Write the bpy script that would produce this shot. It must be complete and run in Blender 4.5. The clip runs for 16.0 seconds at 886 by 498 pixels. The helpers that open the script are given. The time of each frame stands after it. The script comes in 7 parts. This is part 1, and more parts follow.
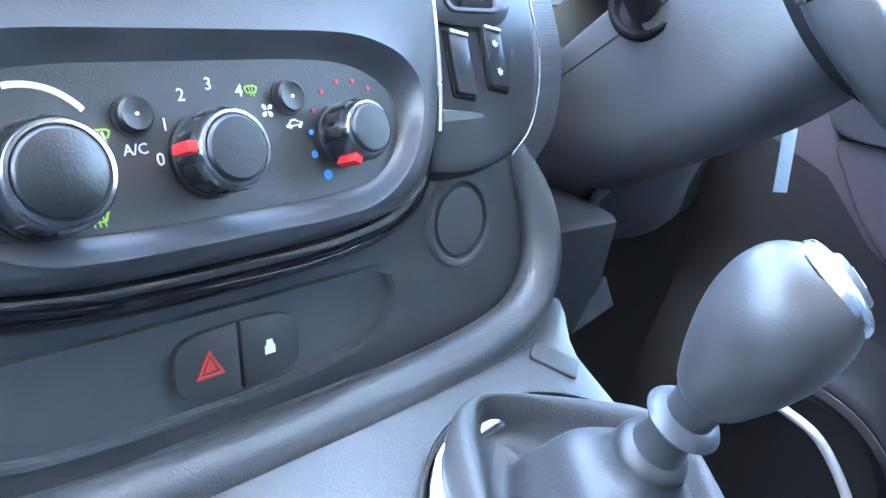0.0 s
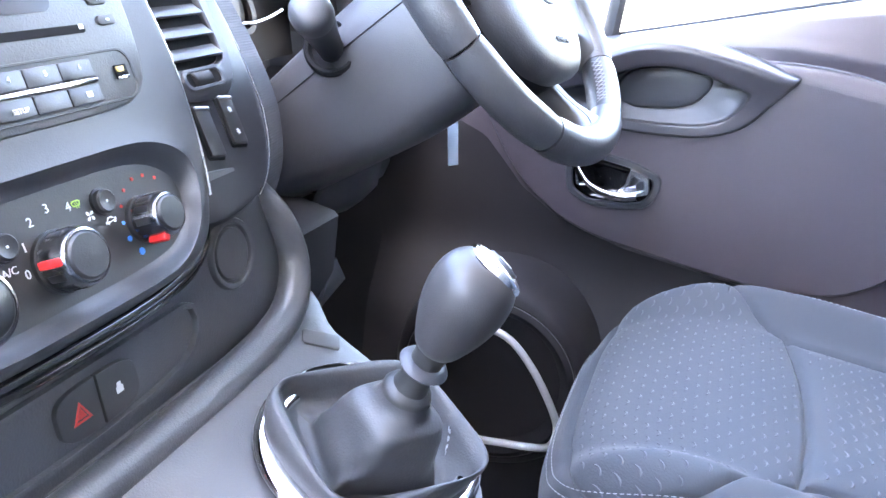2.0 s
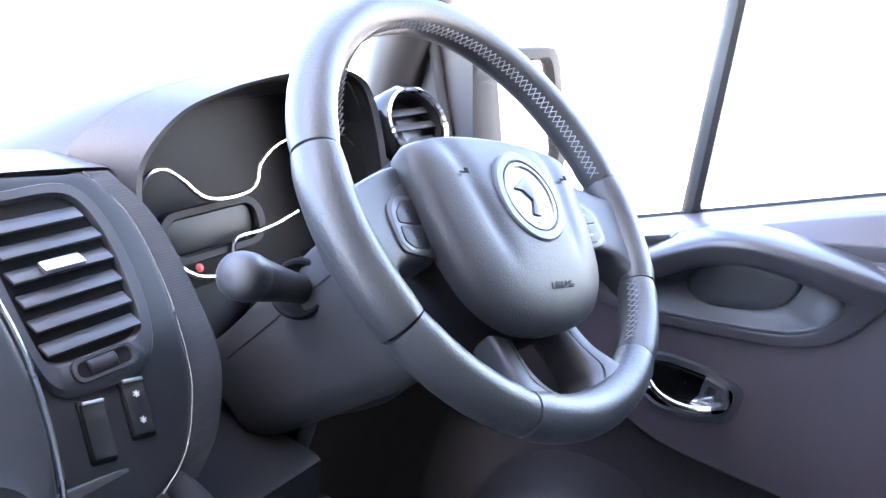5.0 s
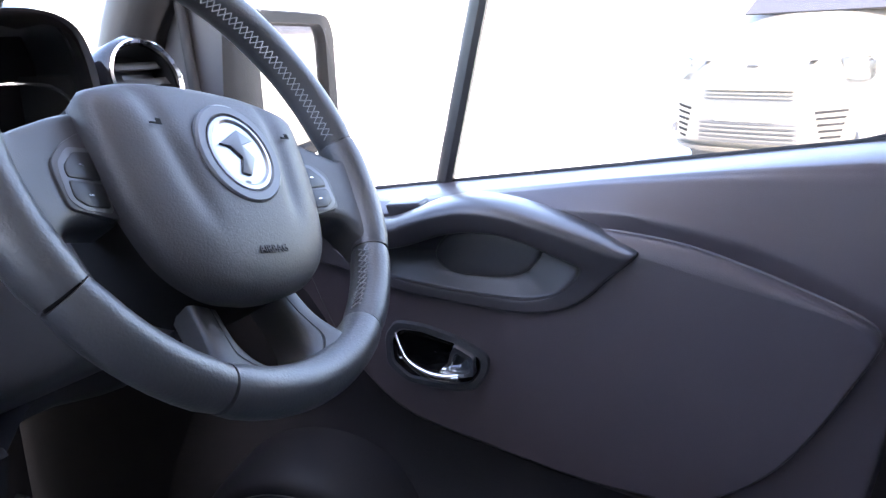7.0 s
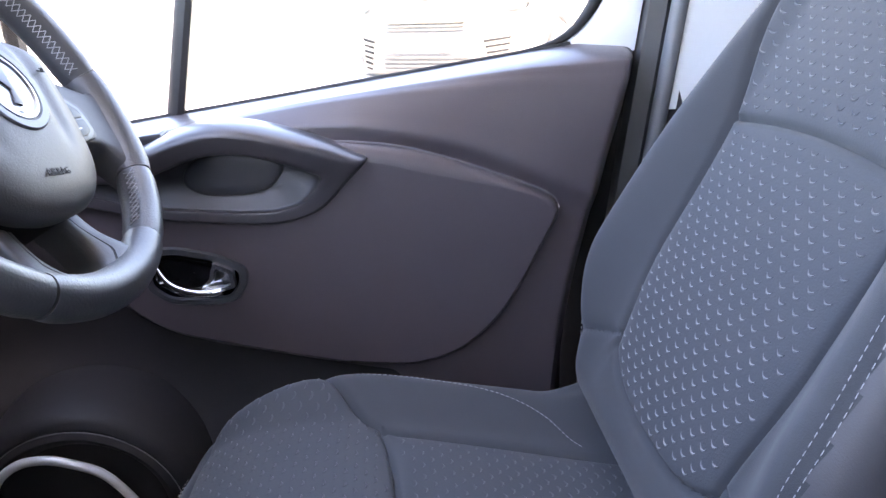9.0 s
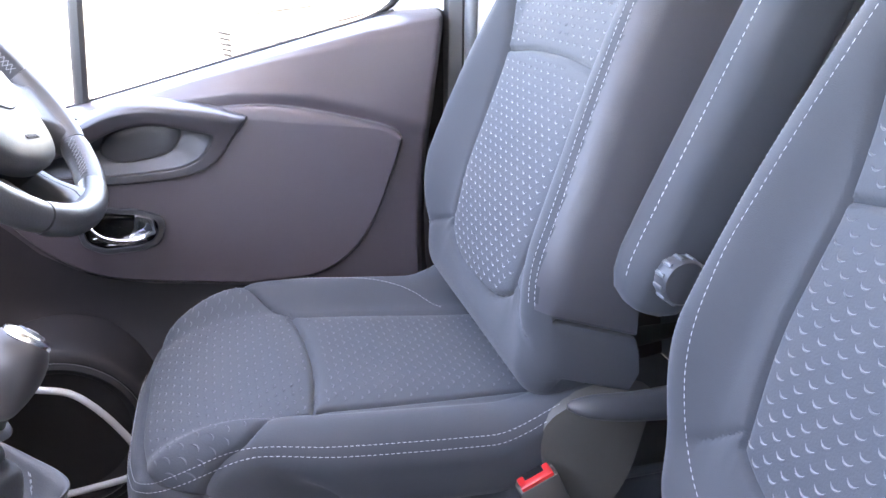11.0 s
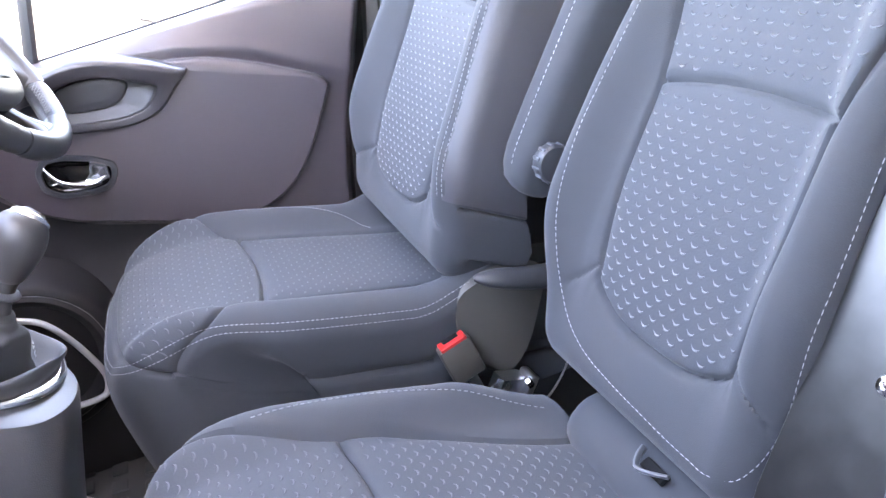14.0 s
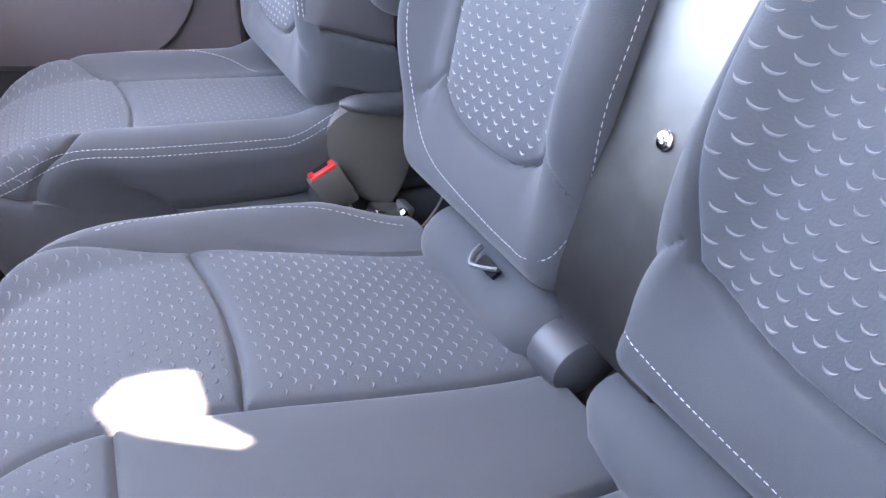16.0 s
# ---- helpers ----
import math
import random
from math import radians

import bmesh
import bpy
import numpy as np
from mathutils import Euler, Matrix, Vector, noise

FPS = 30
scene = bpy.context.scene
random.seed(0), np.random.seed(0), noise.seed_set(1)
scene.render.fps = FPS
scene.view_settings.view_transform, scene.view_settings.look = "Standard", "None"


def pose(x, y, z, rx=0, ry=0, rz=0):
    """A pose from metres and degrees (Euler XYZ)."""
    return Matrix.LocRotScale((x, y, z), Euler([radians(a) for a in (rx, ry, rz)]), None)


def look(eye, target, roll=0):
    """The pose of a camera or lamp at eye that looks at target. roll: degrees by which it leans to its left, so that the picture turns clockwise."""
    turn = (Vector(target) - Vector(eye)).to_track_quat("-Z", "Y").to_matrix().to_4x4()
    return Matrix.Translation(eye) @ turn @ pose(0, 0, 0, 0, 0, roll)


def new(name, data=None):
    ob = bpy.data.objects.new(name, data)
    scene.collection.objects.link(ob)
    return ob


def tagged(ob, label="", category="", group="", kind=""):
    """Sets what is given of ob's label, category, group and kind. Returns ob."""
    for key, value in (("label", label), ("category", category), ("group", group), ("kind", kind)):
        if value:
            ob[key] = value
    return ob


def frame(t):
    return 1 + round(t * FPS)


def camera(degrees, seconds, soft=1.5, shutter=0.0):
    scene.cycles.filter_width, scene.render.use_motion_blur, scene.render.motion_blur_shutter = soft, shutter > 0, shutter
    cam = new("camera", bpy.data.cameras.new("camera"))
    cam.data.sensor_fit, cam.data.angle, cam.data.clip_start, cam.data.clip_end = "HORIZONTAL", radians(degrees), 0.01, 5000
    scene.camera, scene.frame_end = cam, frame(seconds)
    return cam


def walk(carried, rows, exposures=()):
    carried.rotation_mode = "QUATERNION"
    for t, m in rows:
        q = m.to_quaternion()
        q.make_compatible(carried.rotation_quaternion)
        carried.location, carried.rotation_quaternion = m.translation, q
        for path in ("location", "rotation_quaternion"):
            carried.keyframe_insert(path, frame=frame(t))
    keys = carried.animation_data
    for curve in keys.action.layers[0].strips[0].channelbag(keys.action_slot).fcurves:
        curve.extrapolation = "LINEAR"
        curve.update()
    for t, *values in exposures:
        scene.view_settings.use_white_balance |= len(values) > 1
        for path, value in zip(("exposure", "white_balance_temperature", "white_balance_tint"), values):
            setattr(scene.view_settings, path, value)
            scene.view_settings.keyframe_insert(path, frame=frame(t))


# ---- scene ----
cam = camera(58.03, 16.0)
PATH = [
    (0, (-0.2141, 0.1549, 0.7620), (0.4928, 0.8128, 0.5021), 0.69),
    (0.5, (-0.2505, 0.1324, 0.7725), (0.5318, 0.6849, 0.4851), 0.41),
    (1, (-0.3046, 0.1215, 0.7923), (0.5384, 0.5633, 0.4854), -1.19),
    (1.5, (-0.3411, 0.1125, 0.8101), (0.5308, 0.4792, 0.4853), -1.81),
    (2, (-0.3403, 0.1088, 0.8438), (0.5405, 0.4469, 0.5124), -3.65),
    (2.5, (-0.3236, 0.1006, 0.8744), (0.5542, 0.4475, 0.5438), -5.56),
    (3, (-0.3012, 0.0837, 0.8951), (0.5606, 0.4886, 0.5896), -6.34),
    (3.2, (-0.2885, 0.0807, 0.9049), (0.5646, 0.5114, 0.6104), -7.06),
    (5.3, (-0.1326, 0.0223, 0.9366), (0.6945, 0.5431, 0.7256), -5.04),
    (5.5, (-0.1240, 0.0180, 0.9312), (0.7115, 0.5288, 0.7285), -4.55),
    (6, (-0.1032, 0.0062, 0.9245), (0.7636, 0.4600, 0.7180), -3.82),
    (6.5, (-0.0895, -0.0045, 0.9173), (0.8084, 0.3735, 0.6919), -3.46),
    (7, (-0.0906, -0.0133, 0.9110), (0.8306, 0.2833, 0.6590), -2.28),
    (7.5, (-0.0956, -0.0080, 0.9063), (0.8425, 0.2011, 0.6302), -1.87),
    (8, (-0.1333, 0.0064, 0.9124), (0.8148, 0.1154, 0.6138), -0.96),
    (8.5, (-0.1772, 0.0138, 0.9124), (0.7713, 0.0421, 0.5966), -1.96),
    (9, (-0.2230, 0.0150, 0.9076), (0.7165, -0.0450, 0.5704), -3.48),
    (9.5, (-0.2696, 0.0045, 0.9069), (0.6531, -0.1292, 0.5453), -3.91),
    (10, (-0.3974, 0.0096, 0.9172), (0.5120, -0.1930, 0.5540), -4.02),
    (10.2, (-0.4404, 0.0140, 0.9259), (0.4684, -0.1853, 0.5593), -5.27),
    (12.3, (-0.6229, 0.0604, 0.9139), (0.2771, -0.1551, 0.5351), -11.93),
    (12.5, (-0.6421, 0.0630, 0.9127), (0.2556, -0.1585, 0.5318), -12.22),
    (13, (-0.6792, 0.0695, 0.9039), (0.2114, -0.1699, 0.5173), -11.90),
    (13.5, (-0.7110, 0.0785, 0.8978), (0.1724, -0.1732, 0.5024), -10.90),
    (14, (-0.7423, 0.0752, 0.8953), (0.1351, -0.1816, 0.4901), -10.47),
    (14.5, (-0.7632, 0.0685, 0.8840), (0.1105, -0.1869, 0.4700), -10.27),
    (15, (-0.7846, 0.0457, 0.8629), (0.0859, -0.2027, 0.4380), -10.62),
    (15.5, (-0.8029, 0.0321, 0.8349), (0.0576, -0.2147, 0.3892), -10.48),
    (16, (-0.8178, -0.0023, 0.7942), (-0.0081, -0.2682, 0.2711), -10.22),
]
EXPOSURES = [(0.0, 6.28, 6200, 7), (0.5, 6.25, 6250, 8), (1.0, 6.2, 6550, 13), (1.5, 6.13, 6950, 17), (2.0, 6.1, 7200, 19), (3.0, 6.14, 7400, 22), (5.5, 4.63, 6900, 21), (8.0, 3.97, 7200, 22), (9.5, 4.86, 7900, 24), (12.5, 5.65, 8200, 24), (14.0, 5.78, 8300, 24), (16.0, 5.84, 8400, 24)]
walk(cam, [(t, look(eye, target, roll)) for t, eye, target, roll in PATH], EXPOSURES)

# ---------------------------------------------------------------- light
world = bpy.data.worlds.new("sky")
scene.world = world
world.use_nodes = True
wn = world.node_tree
wn.nodes.clear()
sky = wn.nodes.new("ShaderNodeTexSky")
sky.sky_type = "NISHITA"
sky.sun_disc = False
SUN_EL, SUN_AZ = radians(48.1), radians(221.0)
sky.sun_elevation, sky.sun_rotation = SUN_EL, SUN_AZ
sky.air_density, sky.dust_density = 1.0, 2.0
bg = wn.nodes.new("ShaderNodeBackground")
bg.inputs["Strength"].default_value = 0.15
wo = wn.nodes.new("ShaderNodeOutputWorld")
wn.links.new(sky.outputs[0], bg.inputs[0])
wn.links.new(bg.outputs[0], wo.inputs[0])
sun_data = bpy.data.lights.new("sun", "SUN")
sun_data.energy, sun_data.angle, sun_data.color = 4.0, radians(0.53), (1.0, 0.96, 0.9)
sun = new("sun", sun_data)
SUN_DIR = Vector((math.sin(SUN_AZ) * math.cos(SUN_EL), math.cos(SUN_AZ) * math.cos(SUN_EL), math.sin(SUN_EL)))
sun.matrix_world = look(SUN_DIR * 20, (0, 0, 0))


# ---------------------------------------------------------------- materials
def material(name, color, rough=0.5, metal=0.0, grain=0.0, grain_size=0.002, vary=0.12, vary_size=0.12, coat=0.0, spec=0.5):
    m = bpy.data.materials.new(name)
    m.use_nodes = True
    nt = m.node_tree
    b = nt.nodes["Principled BSDF"]
    b.inputs["Roughness"].default_value = rough
    b.inputs["Metallic"].default_value = metal
    b.inputs["Coat Weight"].default_value = coat
    b.inputs["Specular IOR Level"].default_value = spec
    tc = nt.nodes.new("ShaderNodeTexCoord")
    n1 = nt.nodes.new("ShaderNodeTexNoise")
    n1.inputs["Scale"].default_value = 1.0 / vary_size
    n1.inputs["Detail"].default_value = 5
    nt.links.new(tc.outputs["Object"], n1.inputs["Vector"])
    mix = nt.nodes.new("ShaderNodeMix")
    mix.data_type = "RGBA"
    mix.inputs[6].default_value = (*[c * (1 - vary) for c in color], 1)
    mix.inputs[7].default_value = (*[min(1, c * (1 + vary)) for c in color], 1)
    nt.links.new(n1.outputs["Fac"], mix.inputs[0])
    nt.links.new(mix.outputs[2], b.inputs["Base Color"])
    mr = nt.nodes.new("ShaderNodeMapRange")
    mr.inputs["To Min"].default_value = max(0.02, rough - 0.07)
    mr.inputs["To Max"].default_value = min(1, rough + 0.07)
    nt.links.new(n1.outputs["Fac"], mr.inputs["Value"])
    nt.links.new(mr.outputs[0], b.inputs["Roughness"])
    if grain:
        n2 = nt.nodes.new("ShaderNodeTexNoise")
        n2.inputs["Scale"].default_value = 1.0 / grain_size
        n2.inputs["Detail"].default_value = 3
        nt.links.new(tc.outputs["Object"], n2.inputs["Vector"])
        bump = nt.nodes.new("ShaderNodeBump")
        bump.inputs["Strength"].default_value = grain
        bump.inputs["Distance"].default_value = 0.0006
        nt.links.new(n2.outputs["Fac"], bump.inputs["Height"])
        nt.links.new(bump.outputs[0], b.inputs["Normal"])
    return m


def cloth(name, color, studs):
    """Seat fabric: a fine weave, coarser where studs is on; the UV map is in metres."""
    m = material(name, color, rough=0.85, vary=0.1, vary_size=0.05, spec=0.3)
    nt = m.node_tree
    b = nt.nodes["Principled BSDF"]
    b.inputs["Sheen Weight"].default_value = 0.1
    b.inputs["Sheen Roughness"].default_value = 0.5
    uv = nt.nodes.new("ShaderNodeUVMap")
    sep = nt.nodes.new("ShaderNodeSeparateXYZ")
    nt.links.new(uv.outputs[0], sep.inputs[0])

    def op(kind, a, c=None, clamp=False):
        n = nt.nodes.new("ShaderNodeMath")
        n.operation, n.use_clamp = kind, clamp
        for k, v in enumerate((a, c)):
            if v is None:
                continue
            if isinstance(v, (int, float)):
                n.inputs[k].default_value = v
            else:
                nt.links.new(v, n.inputs[k])
        return n.outputs[0]

    weave = nt.nodes.new("ShaderNodeTexNoise")
    weave.inputs["Scale"].default_value = 500 if studs else 900
    nt.links.new(uv.outputs[0], weave.inputs["Vector"])
    height = op("MULTIPLY", weave.outputs["Fac"], 0.25)
    bump = nt.nodes.new("ShaderNodeBump")
    bump.inputs["Strength"].default_value = 0.9
    bump.inputs["Distance"].default_value = 0.0012
    nt.links.new(height, bump.inputs["Height"])
    nt.links.new(bump.outputs[0], b.inputs["Normal"])
    return m


PLASTIC = material("dark_plastic", (0.058, 0.058, 0.063), 0.38, grain=0.35, grain_size=0.0012)
PLASTIC_SOFT = material("soft_dash_plastic", (0.052, 0.052, 0.058), 0.38, grain=0.45, grain_size=0.0016)
PLASTIC_GREY = material("mid_grey_plastic", (0.060, 0.061, 0.065), 0.36, grain=0.4, grain_size=0.0014)
PLASTIC_LOW = material("lower_plastic", (0.022, 0.0195, 0.021), 0.6, spec=0.3, grain=0.4, grain_size=0.002)
PLASTIC_BEZEL = material("satin_bezel", (0.044, 0.045, 0.050), 0.42, vary_size=0.2, grain=0.15, grain_size=0.001)
DOOR_TRIM = material("door_trim_plastic", (0.070, 0.056, 0.063), 0.34, grain=0.4, grain_size=0.0014, spec=0.85)
DOOR_SATIN = material("door_handle_plastic", (0.045, 0.04, 0.044), 0.3, vary_size=0.2, spec=0.7)
PANEL_DARK = material("heater_panel_plastic", (0.034, 0.0335, 0.033), 0.45, grain=0.2, grain_size=0.001)
GLOSS = material("gloss_black", (0.005, 0.005, 0.006), 0.09, coat=0.3, spec=0.4)
# near-black: shade of gaps and openings put into the colour, also small marks
SHADE_BLACK = material("gap_shade_and_marks", (0.012, 0.012, 0.013), 0.8, spec=0.1)
CHROME = material("chrome", (0.85, 0.85, 0.86), 0.09, 1.0, vary=0.03)
GRILLE = material("grille_plastic", (0.05, 0.05, 0.052), 0.5)
BRIGHT = material("bright_chrome", (0.9, 0.9, 0.9), 0.2, 1.0, vary=0.03)
SATIN_GREY = material("satin_grey_plastic", (0.10, 0.105, 0.115), 0.3, vary=0.05)
DIAL = material("dial_plastic", (0.014, 0.014, 0.015), 0.38, grain=0.2, grain_size=0.001)
SATIN = material("satin_silver", (0.62, 0.63, 0.65), 0.28, 1.0, vary=0.05)
BRUSHED = material("brushed_metal", (0.11, 0.106, 0.104), 0.34, 1.0, vary=0.15, vary_size=0.02)
LEATHER = material("black_leather", (0.047, 0.047, 0.05), 0.38, spec=0.75, grain=0.6, grain_size=0.002, vary=0.1)
VENT_BLACK = material("satin_black_vent_panel", (0.022, 0.022, 0.025), 0.5, spec=0.3, grain=0.15, grain_size=0.001)
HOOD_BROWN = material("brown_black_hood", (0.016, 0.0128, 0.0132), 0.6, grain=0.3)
HUB_GRAIN = material("grained_hub_plastic", (0.047, 0.046, 0.049), 0.46, spec=0.5, grain=0.4, grain_size=0.0016, vary=0.1)
SPOKE = material("satin_spoke_plastic", (0.05, 0.05, 0.053), 0.42, spec=0.5, grain=0.25, grain_size=0.0012)
CLOTH = cloth("plain_seat_cloth", (0.047, 0.050, 0.0565), False)
CLOTH_STUD = cloth("studded_seat_cloth", (0.050, 0.054, 0.062), True)
THREAD = material("pale_thread", (0.33, 0.33, 0.34), 0.8)
RED = material("red_plastic", (0.6, 0.02, 0.02), 0.35)
RED_MARK = material("red_print", (0.5, 0.04, 0.03), 0.5)
BLUE_MARK = material("blue_print", (0.05, 0.25, 0.7), 0.5)
GREEN_MARK = material("green_print", (0.35, 0.55, 0.08), 0.5)
WHITE_MARK = material("white_print", (0.75, 0.75, 0.75), 0.5)
WHITE_BODY = material("white_body_paint", (0.75, 0.77, 0.8), 0.25, coat=0.5, vary=0.03)
CARPET = material("floor_carpet", (0.03, 0.031, 0.033), 0.95, grain=1.0, grain_size=0.003, vary=0.3, vary_size=0.03)
MAT = material("rubber_mat", (0.045, 0.046, 0.048), 0.6, grain=0.5, grain_size=0.004)
PAPER = material("paper", (0.75, 0.74, 0.7), 0.7, vary=0.04)
PRINT = material("dark_print", (0.02, 0.02, 0.022), 0.6)
BULKHEAD = material("bulkhead_trim", (0.14, 0.14, 0.145), 0.8, grain=0.5)
LINING = material("headlining", (0.45, 0.45, 0.44), 0.9, grain=0.5)
TARMAC = material("pale_forecourt", (0.42, 0.41, 0.4), 0.85, grain=0.6, grain_size=0.02, vary=0.15, vary_size=1.5)
CAR_PAINT = material("beige_car_paint", (0.09, 0.083, 0.070), 0.4, 0.0, coat=0.25, vary=0.04)
PILLAR_TRIM = material("pillar_trim", (0.014, 0.0135, 0.014), 0.5, grain=0.3)
MIRROR_SHELL = material("mirror_shell", (0.006, 0.006, 0.0065), 0.75, grain=0.3, spec=0.15)
RUBBER = material("rubber", (0.02, 0.02, 0.021), 0.7)
SCREEN = material("dull_display", (0.16, 0.15, 0.12), 0.25)
SCREEN_DARK = material("dark_display", (0.03, 0.03, 0.035), 0.15)


def glass(name, tint):
    m = bpy.data.materials.new(name)
    m.use_nodes = True
    nt = m.node_tree
    nt.nodes.clear()
    out = nt.nodes.new("ShaderNodeOutputMaterial")
    mix = nt.nodes.new("ShaderNodeMixShader")
    clear = nt.nodes.new("ShaderNodeBsdfTransparent")
    gloss = nt.nodes.new("ShaderNodeBsdfGlossy")
    fres = nt.nodes.new("ShaderNodeFresnel")
    fres.inputs[0].default_value = 1.45
    clear.inputs[0].default_value = (*tint, 1)
    gloss.inputs["Roughness"].default_value = 0.01
    nt.links.new(fres.outputs[0], mix.inputs[0])
    nt.links.new(clear.outputs[0], mix.inputs[1])
    nt.links.new(gloss.outputs[0], mix.inputs[2])
    nt.links.new(mix.outputs[0], out.inputs[0])
    return m


RIBBED = material("ribbed_plastic", (0.05, 0.051, 0.056), 0.5)
_nt = RIBBED.node_tree
_tc, _wv, _bp = _nt.nodes.new("ShaderNodeTexCoord"), _nt.nodes.new("ShaderNodeTexWave"), _nt.nodes.new("ShaderNodeBump")
_wv.bands_direction = "Z"
_wv.inputs["Scale"].default_value = 160
_bp.inputs["Strength"].default_value, _bp.inputs["Distance"].default_value = 0.35, 0.0004
_nt.links.new(_tc.outputs["Object"], _wv.inputs["Vector"])
_nt.links.new(_wv.outputs["Fac"], _bp.inputs["Height"])
_nt.links.new(_bp.outputs[0], _nt.nodes["Principled BSDF"].inputs["Normal"])
SMOKE = material("smoked_metal", (0.3, 0.3, 0.31), 0.2, 1.0, vary=0.05)
BRASS = material("brass_contact", (0.5, 0.33, 0.12), 0.3, 1.0, vary=0.05)
SIDE_COVER = material("brown_grey_plastic", (0.075, 0.07, 0.062), 0.55, grain=0.3)
SILVER_TRIM = material("silver_trim_paint", (0.72, 0.72, 0.74), 0.3, 0.35, vary=0.04)
PAPER_BLUE = material("pale_blue_plastic", (0.6, 0.7, 0.8), 0.3, vary=0.05)
MAROON = material("dark_red_print", (0.15, 0.02, 0.04), 0.6)
GLASS = glass("window_glass", (0.93, 0.96, 0.95))


# ---------------------------------------------------------------- geometry tools
def mesh_object(name, verts, faces, mat, parent=None, label="", smooth=True, uvs=None):
    me = bpy.data.meshes.new(name)
    me.from_pydata([tuple(v) for v in verts], [], faces)
    if uvs is not None:
        layer = me.uv_layers.new(name="UVMap")
        for loop in me.loops:
            layer.data[loop.index].uv = uvs[loop.vertex_index]
    me.materials.append(mat)
    me.update()
    if smooth:
        me.polygons.foreach_set("use_smooth", [True] * len(me.polygons))
        me.set_sharp_from_angle(angle=radians(38))
    ob = new(name, me)
    if parent:
        ob.parent = parent
    if label:
        tagged(ob, label)
    return ob


def part(name, bm, mat, parent=None, label="", smooth=True):
    me = bpy.data.meshes.new(name)
    bmesh.ops.recalc_face_normals(bm, faces=bm.faces)
    bm.to_mesh(me)
    bm.free()
    me.materials.append(mat)
    if smooth:
        me.polygons.foreach_set("use_smooth", [True] * len(me.polygons))
        me.set_sharp_from_angle(angle=radians(38))
    ob = new(name, me)
    if parent:
        ob.parent = parent
    if label:
        tagged(ob, label)
    return ob


def thing(name, label, category, group="", kind=""):
    return tagged(new(name), label, category, group, kind)


def spline(points, n, closed=False):
    """Catmull-Rom through the points, resampled at n even steps of length."""
    p = [Vector(q) for q in points]
    m = len(p)
    fine = []
    for i in range(m if closed else m - 1):
        a, b, c, d = (p[(i + k) % m] if closed else p[min(max(i + k, 0), m - 1)] for k in (-1, 0, 1, 2))
        for j in range(12):
            t = j / 12
            fine.append(0.5 * (2 * b + (c - a) * t + (2 * a - 5 * b + 4 * c - d) * t * t + (3 * b - a - 3 * c + d) * t ** 3))
    fine.append(p[0].copy() if closed else p[-1].copy())
    run = [0.0]
    for a, b in zip(fine, fine[1:]):
        run.append(run[-1] + (b - a).length)
    out, k = [], 0
    for i in range(n):
        s = run[-1] * i / (n if closed else n - 1)
        while k < len(run) - 2 and run[k + 1] < s:
            k += 1
        f = (s - run[k]) / max(run[k + 1] - run[k], 1e-9)
        out.append(fine[k].lerp(fine[k + 1], min(max(f, 0), 1)))
    return out


def grid_mesh(rows, closed_u=False, closed_v=False):
    """Vertices and quads of a grid of points: rows along v, each along u."""
    nv, nu = len(rows), len(rows[0])
    verts = [p for r in rows for p in r]
    faces = []
    for j in range(nv if closed_v else nv - 1):
        for i in range(nu if closed_u else nu - 1):
            a, b = j * nu + i, j * nu + (i + 1) % nu
            c, d = ((j + 1) % nv) * nu + (i + 1) % nu, ((j + 1) % nv) * nu + i
            faces.append((a, b, c, d))
    return verts, faces


def loft(name, rows, mat, parent=None, label="", closed_u=True, caps=True):
    verts, faces = grid_mesh(rows, closed_u)
    if caps and closed_u:
        nu = len(rows[0])
        faces.append(tuple(reversed(range(nu))))
        faces.append(tuple(range(len(verts) - nu, len(verts))))
    return mesh_object(name, verts, faces, mat, parent, label)


def tube(name, path, radius, mat, parent=None, label="", closed=False, seg=10, flat=1.0, up=None):
    """A rod along a path. radius: a number, or one for each point; flat squeezes it along up."""
    pts = [Vector(p) for p in path]
    n = len(pts)
    rows = []
    side = None
    for i, p in enumerate(pts):
        a, b = (pts[i - 1] if i or closed else p), (pts[(i + 1) % n] if i < n - 1 or closed else p)
        d = (b - a).normalized()
        if up is not None:
            s = d.cross(Vector(up)).normalized()
        elif side is None:
            s = d.orthogonal().normalized()
        else:
            s = (side - d * side.dot(d)).normalized()
        side = s
        w = s.cross(d).normalized()
        r = radius[i] if isinstance(radius, (list, tuple)) else radius
        rows.append([p + s * r * math.cos(2 * math.pi * k / seg) + w * r * flat * math.sin(2 * math.pi * k / seg) for k in range(seg)])
    verts, faces = grid_mesh(rows, True, closed)
    if not closed:
        faces.append(tuple(reversed(range(seg))))
        faces.append(tuple(range(len(verts) - seg, len(verts))))
    return mesh_object(name, verts, faces, mat, parent, label)


def frame_axes(o, x, y):
    """A matrix with its origin at o, its x axis along x and its z axis square to x and y."""
    x, y, o = Vector(x).normalized(), Vector(y), Vector(o)
    z = x.cross(y).normalized()
    y = z.cross(x)
    return Matrix(((x.x, y.x, z.x, o.x), (x.y, y.y, z.y, o.y), (x.z, y.z, z.z, o.z), (0, 0, 0, 1)))


